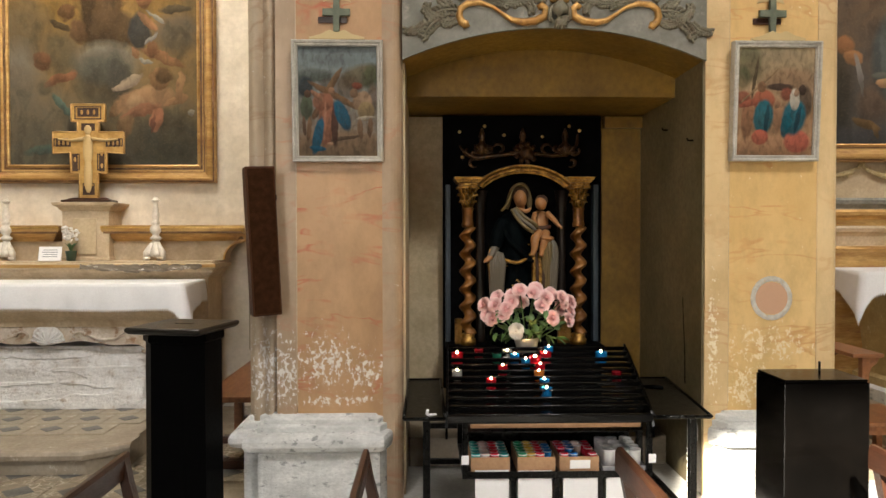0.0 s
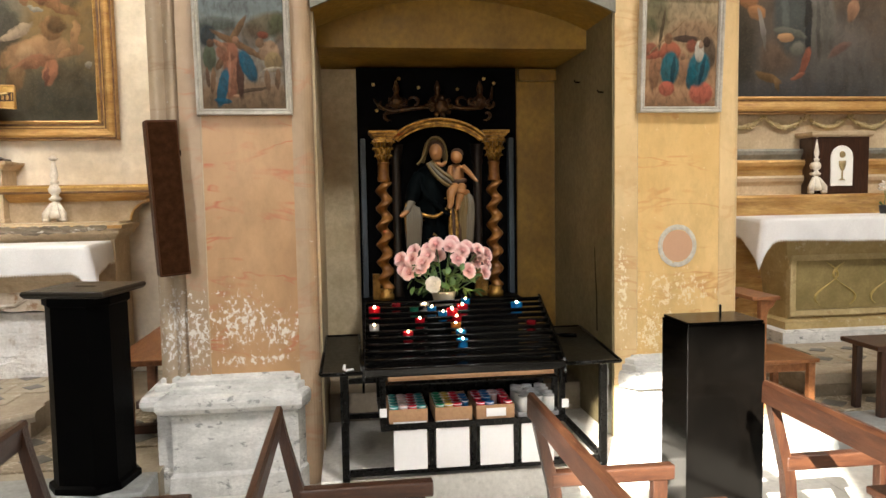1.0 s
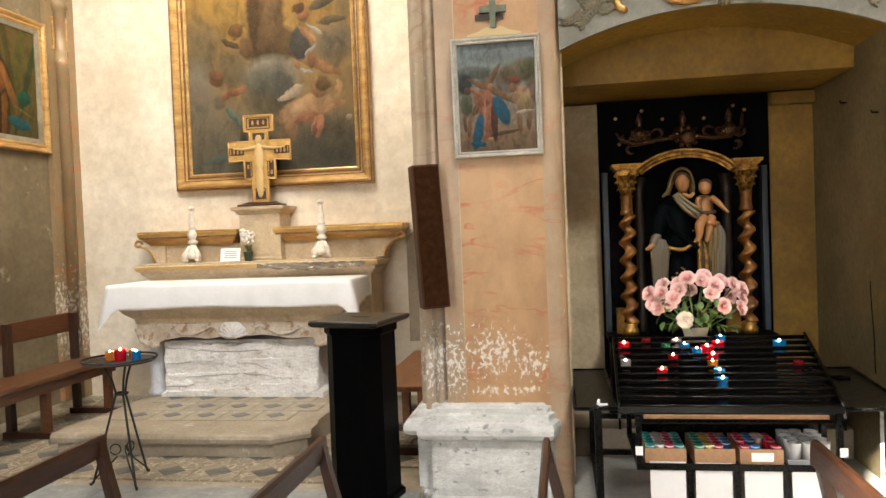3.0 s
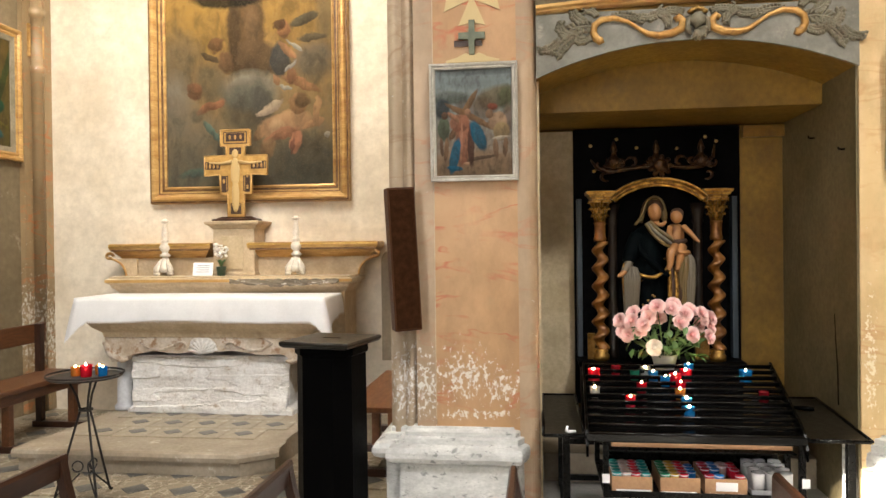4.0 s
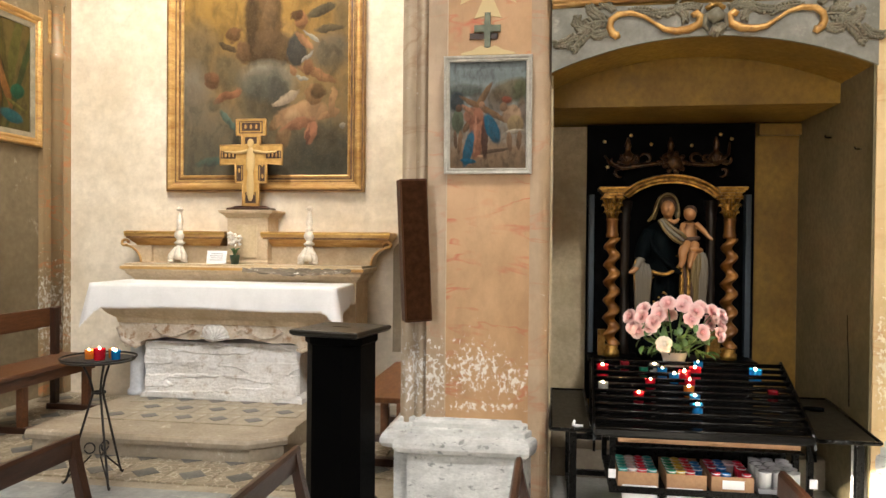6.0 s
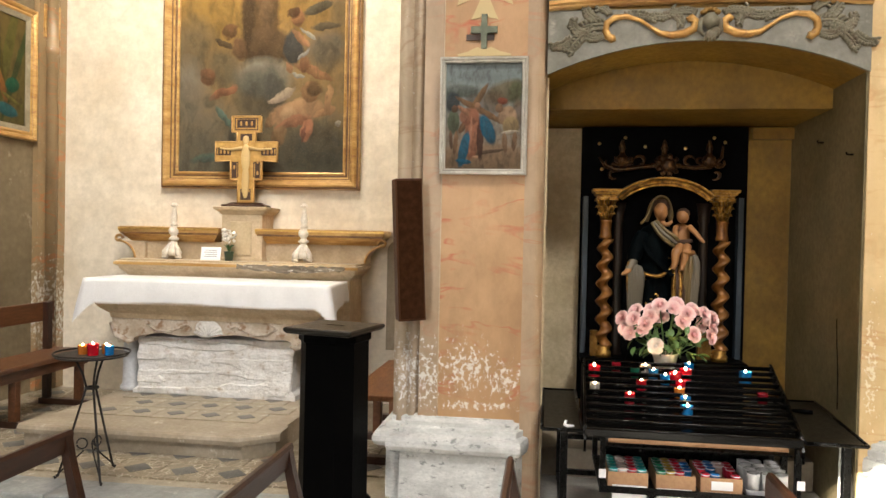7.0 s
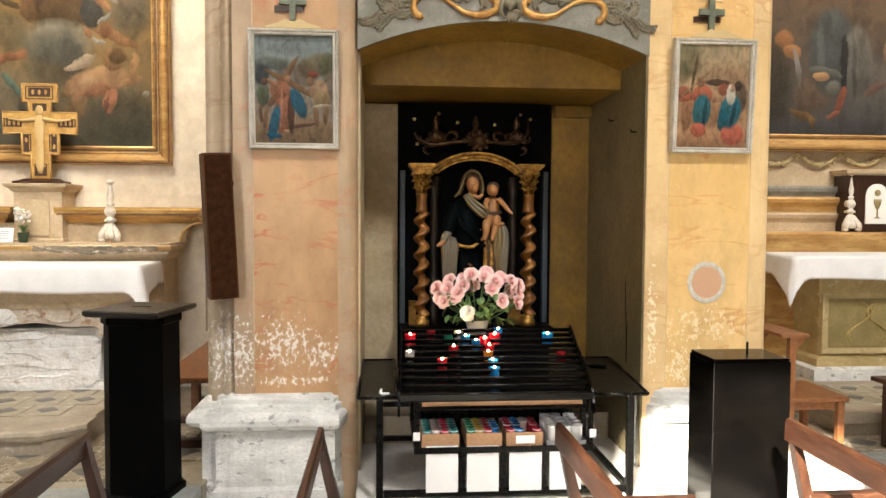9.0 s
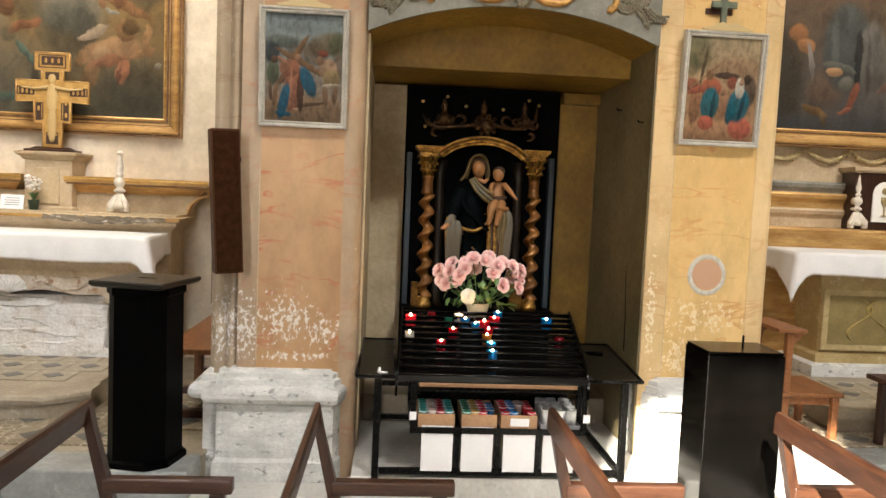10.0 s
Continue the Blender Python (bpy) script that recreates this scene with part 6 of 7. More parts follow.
# neck, head, hair and veil
fold([(0.500, 0.01, 1.73), (0.498, 0.0, 1.79)], [0.030, 0.026], 2)
ball(bm, (0.496, Y0 - 0.012, 1.825), (0.043, 0.048, 0.060), 2, (0, -5, 0), 18, 12)
ball(bm, (0.494, Y0 - 0.060, 1.818), (0.007, 0.010, 0.016), 2, None, 8, 6)
ball(bm, (0.500, Y0 + 0.012, 1.853), (0.054, 0.050, 0.054), 4, None, 16, 10)
fold([(0.375, 0.01, 1.745), (0.408, 0.0, 1.785), (0.432, 0.0, 1.85), (0.455, 0.0, 1.905), (0.497, -0.005, 1.925), (0.540, 0.0, 1.905), (0.562, 0.0, 1.85), (0.568, 0.005, 1.80), (0.560, 0.01, 1.755)], [0.008, 0.011, 0.008, 0.007, 0.007, 0.007, 0.007, 0.010, 0.008], 1)
fold([(0.412, 0.03, 1.76), (0.435, 0.04, 1.84), (0.462, 0.05, 1.89), (0.50, 0.055, 1.90), (0.538, 0.05, 1.88), (0.558, 0.04, 1.82), (0.56, 0.03, 1.77)], [0.012, 0.018, 0.022, 0.024, 0.022, 0.018, 0.012], 1)
# pale shawl crossing the breast
for k, m in enumerate((1, 3, 1)):
    fold([(0.432 + 0.012 * k, -0.07, 1.752 + 0.006 * k), (0.470 + 0.018 * k, -0.098, 1.685 + 0.012 * k), (0.525 + 0.020 * k, -0.108, 1.630 + 0.018 * k), (0.572 + 0.012 * k, -0.10, 1.600 + 0.02 * k)], [0.010, 0.012, 0.013, 0.008], m)
fold([(0.49, -0.075, 1.755), (0.525, -0.085, 1.74), (0.555, -0.07, 1.76)], [0.010, 0.014, 0.009], 2)
# open sleeve and hand
fold([(0.385, -0.02, 1.68), (0.350, -0.05, 1.60), (0.330, -0.08, 1.54), (0.318, -0.10, 1.50)], [0.042, 0.050, 0.048, 0.040], 0)
fold([(0.330, -0.10, 1.52), (0.300, -0.12, 1.47), (0.285, -0.13, 1.445)], [0.030, 0.026, 0.020], 3)
fold([(0.292, -0.13, 1.45), (0.265, -0.145, 1.428), (0.243, -0.15, 1.418)], [0.019, 0.016, 0.008], 2)
for k in range(6):
    fold([(0.300 + 0.012 * k, -0.12 + 0.01 * (k % 2), 1.50 - 0.006 * k), (0.292 + 0.016 * k, -0.125, 1.40), (0.298 + 0.014 * k, -0.11, 1.28 + 0.008 * k), (0.305 + 0.012 * k, -0.09, 1.10 + 0.012 * k)], [0.012, 0.018, 0.018, 0.010], 3)
fold([(0.285, -0.13, 1.50), (0.278, -0.135, 1.40), (0.288, -0.12, 1.29)], [0.005, 0.006, 0.004], 5)
# child on her arm
robe([(1.595, 0.630, 0.052, 0.045), (1.64, 0.632, 0.054, 0.046), (1.70, 0.632, 0.052, 0.042), (1.735, 0.630, 0.046, 0.036), (1.752, 0.630, 0.016, 0.016)], 2, 3, 0.02, 0.5)
ball(bm, (0.626, Y0 - 0.045, 1.792), (0.038, 0.042, 0.044), 2, (0, -10, 0), 16, 10)
ball(bm, (0.632, Y0 - 0.030, 1.812), (0.042, 0.043, 0.038), 4, None, 14, 9)
fold([(0.672, -0.02, 1.728), (0.705, -0.06, 1.69), (0.728, -0.09, 1.655), (0.752, -0.11, 1.630)], [0.020, 0.017, 0.013, 0.007], 2)
fold([(0.590, -0.03, 1.725), (0.575, -0.07, 1.69), (0.585, -0.10, 1.66)], [0.018, 0.016, 0.010], 2)
fold([(0.575, -0.03, 1.640), (0.63, -0.055, 1.628), (0.688, -0.03, 1.642)], [0.012, 0.020, 0.012], 4)
fold([(0.615, -0.05, 1.60), (0.580, -0.10, 1.560), (0.575, -0.105, 1.50), (0.560, -0.115, 1.455)], [0.032, 0.030, 0.022, 0.012], 2)
fold([(0.655, -0.05, 1.60), (0.640, -0.10, 1.550), (0.625, -0.10, 1.49), (0.615, -0.115, 1.45)], [0.032, 0.028, 0.020, 0.012], 2)
fold([(0.690, -0.06, 1.56), (0.655, -0.115, 1.565), (0.615, -0.13, 1.575)], [0.020, 0.018, 0.009], 2)
# drape falling below the child
for k in range(6):
    fold([(0.640 + 0.012 * k, -0.07, 1.60 - 0.01 * k), (0.645 + 0.014 * k, -0.095 + 0.012 * (k % 2), 1.50), (0.640 + 0.015 * k, -0.09, 1.38), (0.640 + 0.013 * k, -0.08, 1.10 + 0.012 * k)], [0.010, 0.018, 0.019, 0.010], 3 if k > 2 else 1)
for k in range(4):
    fold([(0.575 + 0.018 * k, -0.06, 1.47), (0.575 + 0.02 * k, -0.09, 1.36), (0.575 + 0.02 * k, -0.085, 1.20)], [0.010, 0.016, 0.014], 4 if k % 2 else 5)
rnd = random.Random(12)
for k in range(26):
    a, z = rnd.uniform(-2.9, -0.7), rnd.uniform(1.22, 1.68)
    ball(bm, (0.462 + 0.118 * math.cos(a), Y0 + 0.03 + 0.118 * math.sin(a), z), (0.008, 0.005, 0.008), 5, None, 6, 4)
tagged(new("statue", finish("statue", bm, [M_BLUE, M_VEIL, M_SKIN, M_GREY, M_BROWN, GILT_OLD])), "painted wooden statue, dark mantle and ivory veil toned for shade", "statue")

# vase of roses
vase = thing("rose_bouquet", pose(0.475, 4.18, 0.885), "bouquet of pink artificial roses in a cream pot", "flower vase")
ob_stand = thing("flower_plinth", pose(0.475, 4.20, FC - 0.003), "plain dark wooden plinth under the vase", "plinth")
bm = B()
plan(bm, -0.11, 0.11, -0.09, 0.09, [(0.02, 0), (0.02, 0.05), (0, 0.06), (0, 0.70), (0.02, 0.715), (0.02, 0.738)])
part("block", bm, BLACK_WOOD, ob_stand)
bm = B()
lathe(bm, [(0.05, 0.0), (0.055, 0.01), (0.066, 0.055), (0.076, 0.085), (0.078, 0.092), (0.07, 0.092), (0.06, 0.06), (0.03, 0.05)], 24)
part("pot", bm, CERAMIC, vase, "cream ceramic pot")


def rose_mesh(name, r, mat, seed):
    rnd = random.Random(seed)
    bm = B()
    ball(bm, (0, 0, r * 0.15), (r * 0.28, r * 0.28, r * 0.38), 0, None, 10, 6)
    for layer, (n, rad, tilt, size) in enumerate(((4, 0.22, 12, 0.42), (5, 0.40, 28, 0.52), (6, 0.58, 48, 0.60), (7, 0.72, 72, 0.62))):
        for k in range(n):
            a = 2 * math.pi * (k + 0.37 * layer) / n + rnd.uniform(-0.2, 0.2)
            tl = radians(tilt + rnd.uniform(-8, 8))
            m = Matrix.Rotation(a, 4, "Z") @ Matrix.Translation((rad * r * 0.55, 0, 0.05 * r)) @ Matrix.Rotation(tl, 4, "Y")
            g = []
            for i in range(5):
                v = i / 4
                lp = []
                for j in range(5):
                    u = (j - 2) / 2
                    w = size * r * math.sin(0.35 + 2.2 * v) * 0.95
                    lp.append(m @ Vector((0.18 * r * (u * u) * -1 + 0.16 * r * v * v * v + 0.03 * r * math.sin(u * 5 + layer), u * w, v * size * r * 1.5 - 0.15 * r)))
                g.append(lp)
            rings(bm, g, False, smooth=True)
    return finish(name, bm, mat)


def leaf_mesh():
    bm = B()
    g = []
    for i in range(6):
        v = i / 5
        w = 0.017 * math.sin(math.pi * min(1, v * 0.94 + 0.06)) ** 0.8
        g.append([(-w, v * 0.055, 0.006 - 0.02 * v * v), (0, v * 0.055, -0.02 * v * v), (w, v * 0.055, 0.006 - 0.02 * v * v)])
    rings(bm, g, False, smooth=True)
    return finish("leaf", bm, LEAF)


roses = [rose_mesh("rose", 0.041, PINK, s) for s in (1, 2, 3)]
white_rose = rose_mesh("rose", 0.042, WHITE_ROSE, 9)
leaf = leaf_mesh()
rnd = random.Random(21)
spots = []
for x, y, z, k in ((-0.235, -0.02, 0.23, 0), (-0.19, -0.06, 0.29, 1), (-0.13, -0.10, 0.27, 2), (-0.17, 0.02, 0.33, 0), (-0.09, -0.04, 0.34, 1), (-0.03, 0.0, 0.30, 2), (-0.21, -0.07, 0.21, 2),
                   (0.03, -0.06, 0.36, 0), (0.10, -0.10, 0.335, 1), (0.14, -0.03, 0.35, 2), (0.21, -0.02, 0.30, 0), (0.255, 0.0, 0.25, 1), (0.13, -0.13, 0.22, 2), (0.20, -0.05, 0.33, 1), (0.24, -0.04, 0.20, 0), (-0.10, -0.09, 0.31, 0), (-0.25, 0.01, 0.285, 1), (-0.15, -0.09, 0.235, 0), (-0.05, -0.08, 0.375, 2), (0.06, 0.02, 0.38, 1), (0.07, -0.12, 0.29, 0), (0.19, 0.0, 0.26, 2), (0.265, 0.02, 0.30, 0)):
    d = Vector((x * 1.4, y - 0.28, 0.18 + 0.5 * (z - 0.25)))
    q = d.to_track_quat("Z", "Y").to_matrix().to_4x4()
    part("rose", roses[k], None, vase, "", Matrix.Translation((x, y, z)) @ q @ Matrix.Rotation(rnd.uniform(0, 6), 4, "Z"))
    spots.append((x, y, z))
d = Vector((-0.1, -0.5, 0.15)).to_track_quat("Z", "Y").to_matrix().to_4x4()
part("rose", white_rose, None, vase, "white rose", Matrix.Translation((-0.075, -0.13, 0.145)) @ d)
for x, y, z in spots + [(-0.075, -0.13, 0.145)]:
    bm = B()
    tube(bm, [(x * 0.1, y * 0.1, 0.05), (x * 0.45, y * 0.5, z * 0.55), (x, y, z - 0.01)], 0.0035, 5)
    part("stem", bm, LEAF, vase)
for k in range(84):
    a, rr, z = rnd.uniform(0, 6.28), rnd.uniform(0.05, 0.19), rnd.uniform(0.09, 0.27)
    m = Matrix.Translation((rr * math.cos(a) * 1.1, -0.02 + rr * math.sin(a) * 0.7, z)) @ Euler((rnd.uniform(-0.9, 0.9), rnd.uniform(-0.6, 0.6), a - 1.57 + rnd.uniform(-0.7, 0.7))).to_matrix().to_4x4()
    part("leaf", leaf, None, vase, "", m @ Matrix.Scale(rnd.uniform(0.8, 1.35), 4))


# ---- votive candle stand ----


def rack_z(y):
    return 0.735 + 0.207 * max(0.0, (y - 3.3) / 0.75) ** 0.9


stand = thing("votive_candle_stand", pose(0, 0, 0), "black steel votive candle stand with curved rack and side shelves", "candle stand")
LX0, LX1, LY0, LY1 = -0.125, 1.19, 3.41, 4.30
for x in (LX0, LX1):
    for y in (LY0, LY1):
        bm = B()
        abox(bm, x - 0.018, x + 0.018, y - 0.018, y + 0.018, FC - 0.003, 0.678, 0.003)
        part("leg", bm, BLACK_METAL, stand)
for y, z in ((LY0, 0.185), (LY1, 0.20), (LY1, 0.42)):
    bm = B()
    abox(bm, LX0 + 0.019, LX1 - 0.019, y - 0.015, y + 0.015, z - 0.016, z + 0.016, 0.003)
    part("cross_rail", bm, BLACK_METAL, stand)
for x in (LX0, LX1):
    bm = B()
    abox(bm, x - 0.015, x + 0.015, LY0 + 0.019, LY1 - 0.019, 0.17, 0.20, 0.003)
    part("side_rail", bm, BLACK_METAL, stand)
for xa, xb, xc in ((-0.235, -0.035, -0.235), (1.005, 1.28, 1.375)):
    bm = B()
    lo = [(xa, 3.395, 0.68), (xb, 3.395, 0.68), (max(xb, xc) if xa > 0 else xb, 4.36, 0.68), (xa, 4.36, 0.68)]
    rings(bm, [lo, [(a, b, 0.69) for a, b, c in lo]], True, smooth=False)
    part("side_shelf", bm, surface("brown_black_shelf", (0.010, 0.0085, 0.005), (0.019, 0.016, 0.010), 8, 0.4, seed=53.0, spec=0.2), stand, "dark shelf plate")
    bm = B()
    for i in range(4):
        p, q = Vector(lo[i]), Vector(lo[(i + 1) % 4])
        tube(bm, [p + Vector((0, 0, 0.012)), q + Vector((0, 0, 0.012))], 0.0085, 6)
    part("shelf_rim", bm, BLACK_METAL, stand)
# curved rack: sides, trays and rails
RAIL = surface("glossy_black_rail", (0.002, 0.002, 0.0018), (0.005, 0.0045, 0.004), 12.0, 0.2, grain=80, relief=0.1, seed=57.0, spec=0.35)


def rack_x(y):
    return -0.03 + 0.04 * (y - 3.3), 0.955 + 0.10 * (y - 3.3)


for side in (0, 1):
    bm = B()
    ys = [3.27 + 0.80 * k / 18 for k in range(19)]
    lo = [(rack_x(y)[side] - 0.006, y, rack_z(y) - 0.06 - (0.05 * max(0, (3.36 - y) / 0.09))) for y in ys]
    hi = [(a, b, rack_z(b) + 0.004 - 0.06 * max(0, (3.33 - b) / 0.06) ** 2) for a, b, c in lo]
    rings(bm, [lo, hi, [(a + 0.012, b, c) for a, b, c in hi], [(a + 0.012, b, c) for a, b, c in lo], lo], False, smooth=False)
    part("rack_side", bm, BLACK_METAL, stand)
for k in range(11):
    y = 3.30 + 0.74 * k / 10
    xa, xb = rack_x(y)
    bm = B()
    abox(bm, xa + 0.007, xb - 0.007, y - 0.005, y + 0.005, rack_z(y) - 0.022, rack_z(y) - 0.002, 0.002)
    tube(bm, [(xa + 0.007, y - 0.012, rack_z(y) - 0.003), (xb - 0.007, y - 0.012, rack_z(y) - 0.003)], 0.0055, 8)
    part("rack_rail", bm, RAIL, stand)
    if k < 10:
        y2 = y + 0.074
        bm = B()
        lo = [(xa + 0.007, y + 0.012, rack_z(y) - 0.05), (xb - 0.007, y + 0.012, rack_z(y) - 0.05), (xb - 0.007, y2 - 0.006, rack_z(y) - 0.044), (xa + 0.007, y2 - 0.006, rack_z(y) - 0.044)]
        rings(bm, [lo, [(a, b, c + 0.003) for a, b, c in lo]], True, smooth=False)
        part("rack_tray", bm, RAIL, stand)
bm = B()
abox(bm, -0.03, 0.955, 3.275, 3.292, 0.700, 0.732, 0.003)
part("rack_front_bar", bm, RAIL, stand)
# lower cassette
CX0, CX1, CY0, CY1 = 0.05, 0.985, 3.385, 3.95
for x in (CX0, CX1 - 0.028):
    for y in (CY0, CY1 - 0.028):
        bm = B()
        abox(bm, x, x + 0.028, y, y + 0.028, 0.395, 0.668, 0.003)
        part("cassette_post", bm, BLACK_METAL, stand)
bm = B()
abox(bm, CX0, CX1, CY0, CY1, 0.402, 0.418, 0.003)
abox(bm, CX0, CX1, CY0 - 0.006, CY0 - 0.001, 0.398, 0.432, 0.002)
part("cassette_shelf", bm, BLACK_METAL, stand)
for x in (0.303, 0.517, 0.733):
    bm = B()
    abox(bm, x - 0.013, x + 0.013, 3.40, 3.408, 0.20, 0.396, 0.001)
    part("card_strap", bm, BLACK_METAL, stand)
# two black plates added to stand for the shade behind and above the boxes
bm = B()
abox(bm, CX0 + 0.03, CX1 - 0.03, 3.70, 3.706, 0.42, 0.668)
part("back_plate", bm, BLACK_METAL, stand, "added black plate for the shade behind the boxes")
bm = B()
abox(bm, CX0 + 0.03, CX1 - 0.03, 3.42, 3.699, 0.612, 0.618)
part("cover_plate", bm, BLACK_METAL, stand, "added black plate for the shade above the boxes")
bm = B()
abox(bm, 0.09, 0.93, 3.40, 3.41, 0.640, 0.662, 0.002)
part("cardboard_strip", bm, CARDBOARD, stand, "brown cardboard strip")
for x in (0.045, 0.965):
    bm = B()
    abox(bm, x, x + 0.036, 3.381, 3.384, 0.468, 0.512, 0.001)
    part("price_sticker", bm, PAPER, stand, "small white sticker")
for k, (a, b) in enumerate(((0.112, 0.278), (0.323, 0.49), (0.545, 0.715), (0.757, 0.925))):
    ob = thing("notice_card", pose(a, 3.393, 0.193), "blank bright white card hung on the candle stand", "card", "white cards on the candle stand")
    bm = B()
    abox(bm, 0, b - a, -0.003, 0.003, 0, 0.243 - 0.004 * k, 0.001)
    part("sheet", bm, PAPER, ob)

# stock candles in cardboard boxes
cup_lid = {}
STOCK = {"teal": (0.02, 0.34, 0.32), "red": (0.66, 0.015, 0.04), "white": (0.80, 0.62, 0.55), "yellow": (0.70, 0.45, 0.06), "blue": (0.015, 0.22, 0.60), "green": (0.01, 0.28, 0.13)}
for nm in STOCK:
    mat = plain(nm + "_stock_candle", STOCK[nm], 0.3)
    bm = B()
    lathe(bm, [(0.019, 0), (0.0215, 0.05), (0.022, 0.055), (0.019, 0.0585), (0.001, 0.0585)], 14)
    cup_lid[nm] = finish("cup", bm, mat)
bm = B()
lathe(bm, [(0.0218, 0.050), (0.0232, 0.0515), (0.0232, 0.055), (0.0215, 0.0557)], 14)
foil_mesh = finish("foil_lid", bm, plain("pale_foil_rim", (0.82, 0.84, 0.86), 0.3, metal=0.3))
BOXES = (("teal white red teal", 0.092, 0.284), ("green yellow red blue", 0.322, 0.508), ("red blue white red", 0.53, 0.724))
for cols, a, b in BOXES:
    ob = thing("candle_box", pose(a, 3.40, 0.4185), "open brown cardboard box of coloured votive candles", "box", "boxes of votive candles")
    w = b - a
    bm = B()
    abox(bm, 0, w, 0, 0.004, 0, 0.078)
    abox(bm, 0, w, 0.276, 0.28, 0, 0.078)
    abox(bm, 0, 0.004, 0.0045, 0.2755, 0, 0.078)
    abox(bm, w - 0.004, w, 0.0045, 0.2755, 0, 0.078)
    abox(bm, 0.0045, w - 0.0045, 0.0045, 0.2755, 0.0, 0.004)
    part("carton", bm, CARDBOARD, ob)
    for i, c in enumerate(cols.split()):
        for j in range(5):
            if (cols.startswith("red") and (i == 2 or j == 1) and j < 3) or rnd.random() < 0.06:
                continue
            m = pose(0.027 + (w - 0.054) * i / 3, 0.028 + 0.05 * j, 0.032)
            cp = part("cup", cup_lid[c], None, ob, "", m)
            part("foil_lid", foil_mesh, None, cp)
    if cols.startswith("red"):
        bm = B()
        abox(bm, 0.05, 0.15, -0.0025, -0.0005, 0.02, 0.062)
        part("white_label", bm, PAPER, ob, "blank white label")
bm = B()
lathe(bm, [(0.026, 0), (0.032, 0.09), (0.033, 0.095), (0.030, 0.092), (0.024, 0.01)], 16)
cup_white = finish("empty_cup", bm, plain("translucent_white_plastic", (0.80, 0.80, 0.80), 0.3, transmission=0.25))
ob = thing("cup_tray", pose(0.745, 3.40, 0.4185), "tray of empty white plastic candle cups", "tray")
bm = B()
plan(bm, 0.0, 0.205, 0.0, 0.28, [(0, 0), (0.004, 0.03), (0.002, 0.031), (-0.003, 0.008)])
part("tray", bm, plain("grey_plastic_tray", (0.30, 0.30, 0.31), 0.3), ob)
for i in range(3):
    for j in range(4):
        part("empty_cup", cup_white, None, ob, "", pose(0.036 + 0.066 * i, 0.036 + 0.068 * j, 0.009, rnd.uniform(-5, 5), rnd.uniform(-5, 5)))

# burning and spent votives
VM = {"red": RED_GLASS, "dred": DRED_GLASS, "blue": BLUE_GLASS, "green": GREEN_GLASS, "clear": CLEAR_GLASS, "orange": ORANGE_GLASS}
VN = {"red": "red", "dred": "dark red", "blue": "blue", "green": "green", "clear": "clear", "orange": "orange"}
cup_shapes, wax_shape, flame_shape = {}, None, None


def votive(kind, x, y, z=None, tall=False):
    global wax_shape, flame_shape
    lit = kind not in ("dred", "green")
    if kind not in cup_shapes:
        bm = B()
        lathe(bm, [(0.024, 0), (0.025, 0.004), (0.027, 0.052), (0.0275, 0.055), (0.025, 0.055), (0.0235, 0.01), (0.0, 0.009)], 18, cap1=False)
        cup_shapes[kind] = finish("cup", bm, VM[kind])
    if wax_shape is None:
        bm = B()
        lathe(bm, [(0.0225, 0.0105), (0.0232, 0.034), (0.012, 0.032), (0.0, 0.031)], 14, cap1=False)
        wax_shape = finish("wax", bm, WAX)
        bm = B()
        lathe(bm, [(0.0, 0.035), (0.0045, 0.040), (0.0055, 0.046), (0.003, 0.056), (0.0, 0.064)], 10, cap0=False, cap1=False)
        flame_shape = finish("flame", bm, FLAME)
    zz = rack_z(y) - 0.048 if z is None else z
    ob = thing("votive_candle", pose(x, y, zz), ("lit %s votive candle on the black rack" if lit else "unlit %s votive candle on the black rack") % VN[kind] if z is None else "lit %s votive candle on the small round table" % VN[kind], "candle", "votive candles on the rack" if z is None else "votive candles on the table")
    s = Matrix.Scale(1.25, 4) if tall else Matrix.Identity(4)
    part("cup", cup_shapes[kind], None, ob, "", s)
    part("wax", wax_shape, None, ob, "", s)
    if lit:
        part("flame", flame_shape, None, ob, "", s)
    return ob


votive("red", 0.049, 3.92, None, True)
votive("dred", 0.177, 4.00)
votive("blue", 0.582, 4.03)
votive("blue", 0.860, 3.92, None, True)
votive("green", 0.274, 3.94)
votive("clear", 0.338, 3.985)
votive("blue", 0.373, 3.93)
votive("blue", 0.428, 3.87)
votive("red", 0.545, 3.92, None, True)
votive("red", 0.480, 3.87, None, True)
votive("red", 0.291, 3.79)
votive("red", 0.497, 3.80)
votive("clear", 0.040, 3.73)
votive("orange", 0.478, 3.72)
votive("blue", 0.490, 3.62)
votive("dred", 0.889, 3.70)
votive("red", 0.213, 3.63)
votive("blue", 0.486, 3.53)

ob = thing("gas_lighter", pose(1.10, 4.05, 0.695, 0, 0, -25), "long black gas lighter lying across the side shelf", "lighter")
bm = B()
tube(bm, [(-0.10, 0.02, 0.07), (-0.05, 0.0, 0.045), (0.02, 0, 0.02), (0.05, 0, 0.012)], 0.006, 8)
part("barrel", bm, BLACK_METAL, ob)
bm = B()
tube(bm, [(0.05, 0, 0.012), (0.10, 0, 0.014), (0.15, 0.0, 0.014)], [0.010, 0.013, 0.011], 8)
part("grip", bm, BLACK_WOOD, ob)
ob = thing("paper_scrap", pose(-0.105, 3.44, 0.692), "small crumpled white paper scrap on the shelf", "paper")
bm = B()
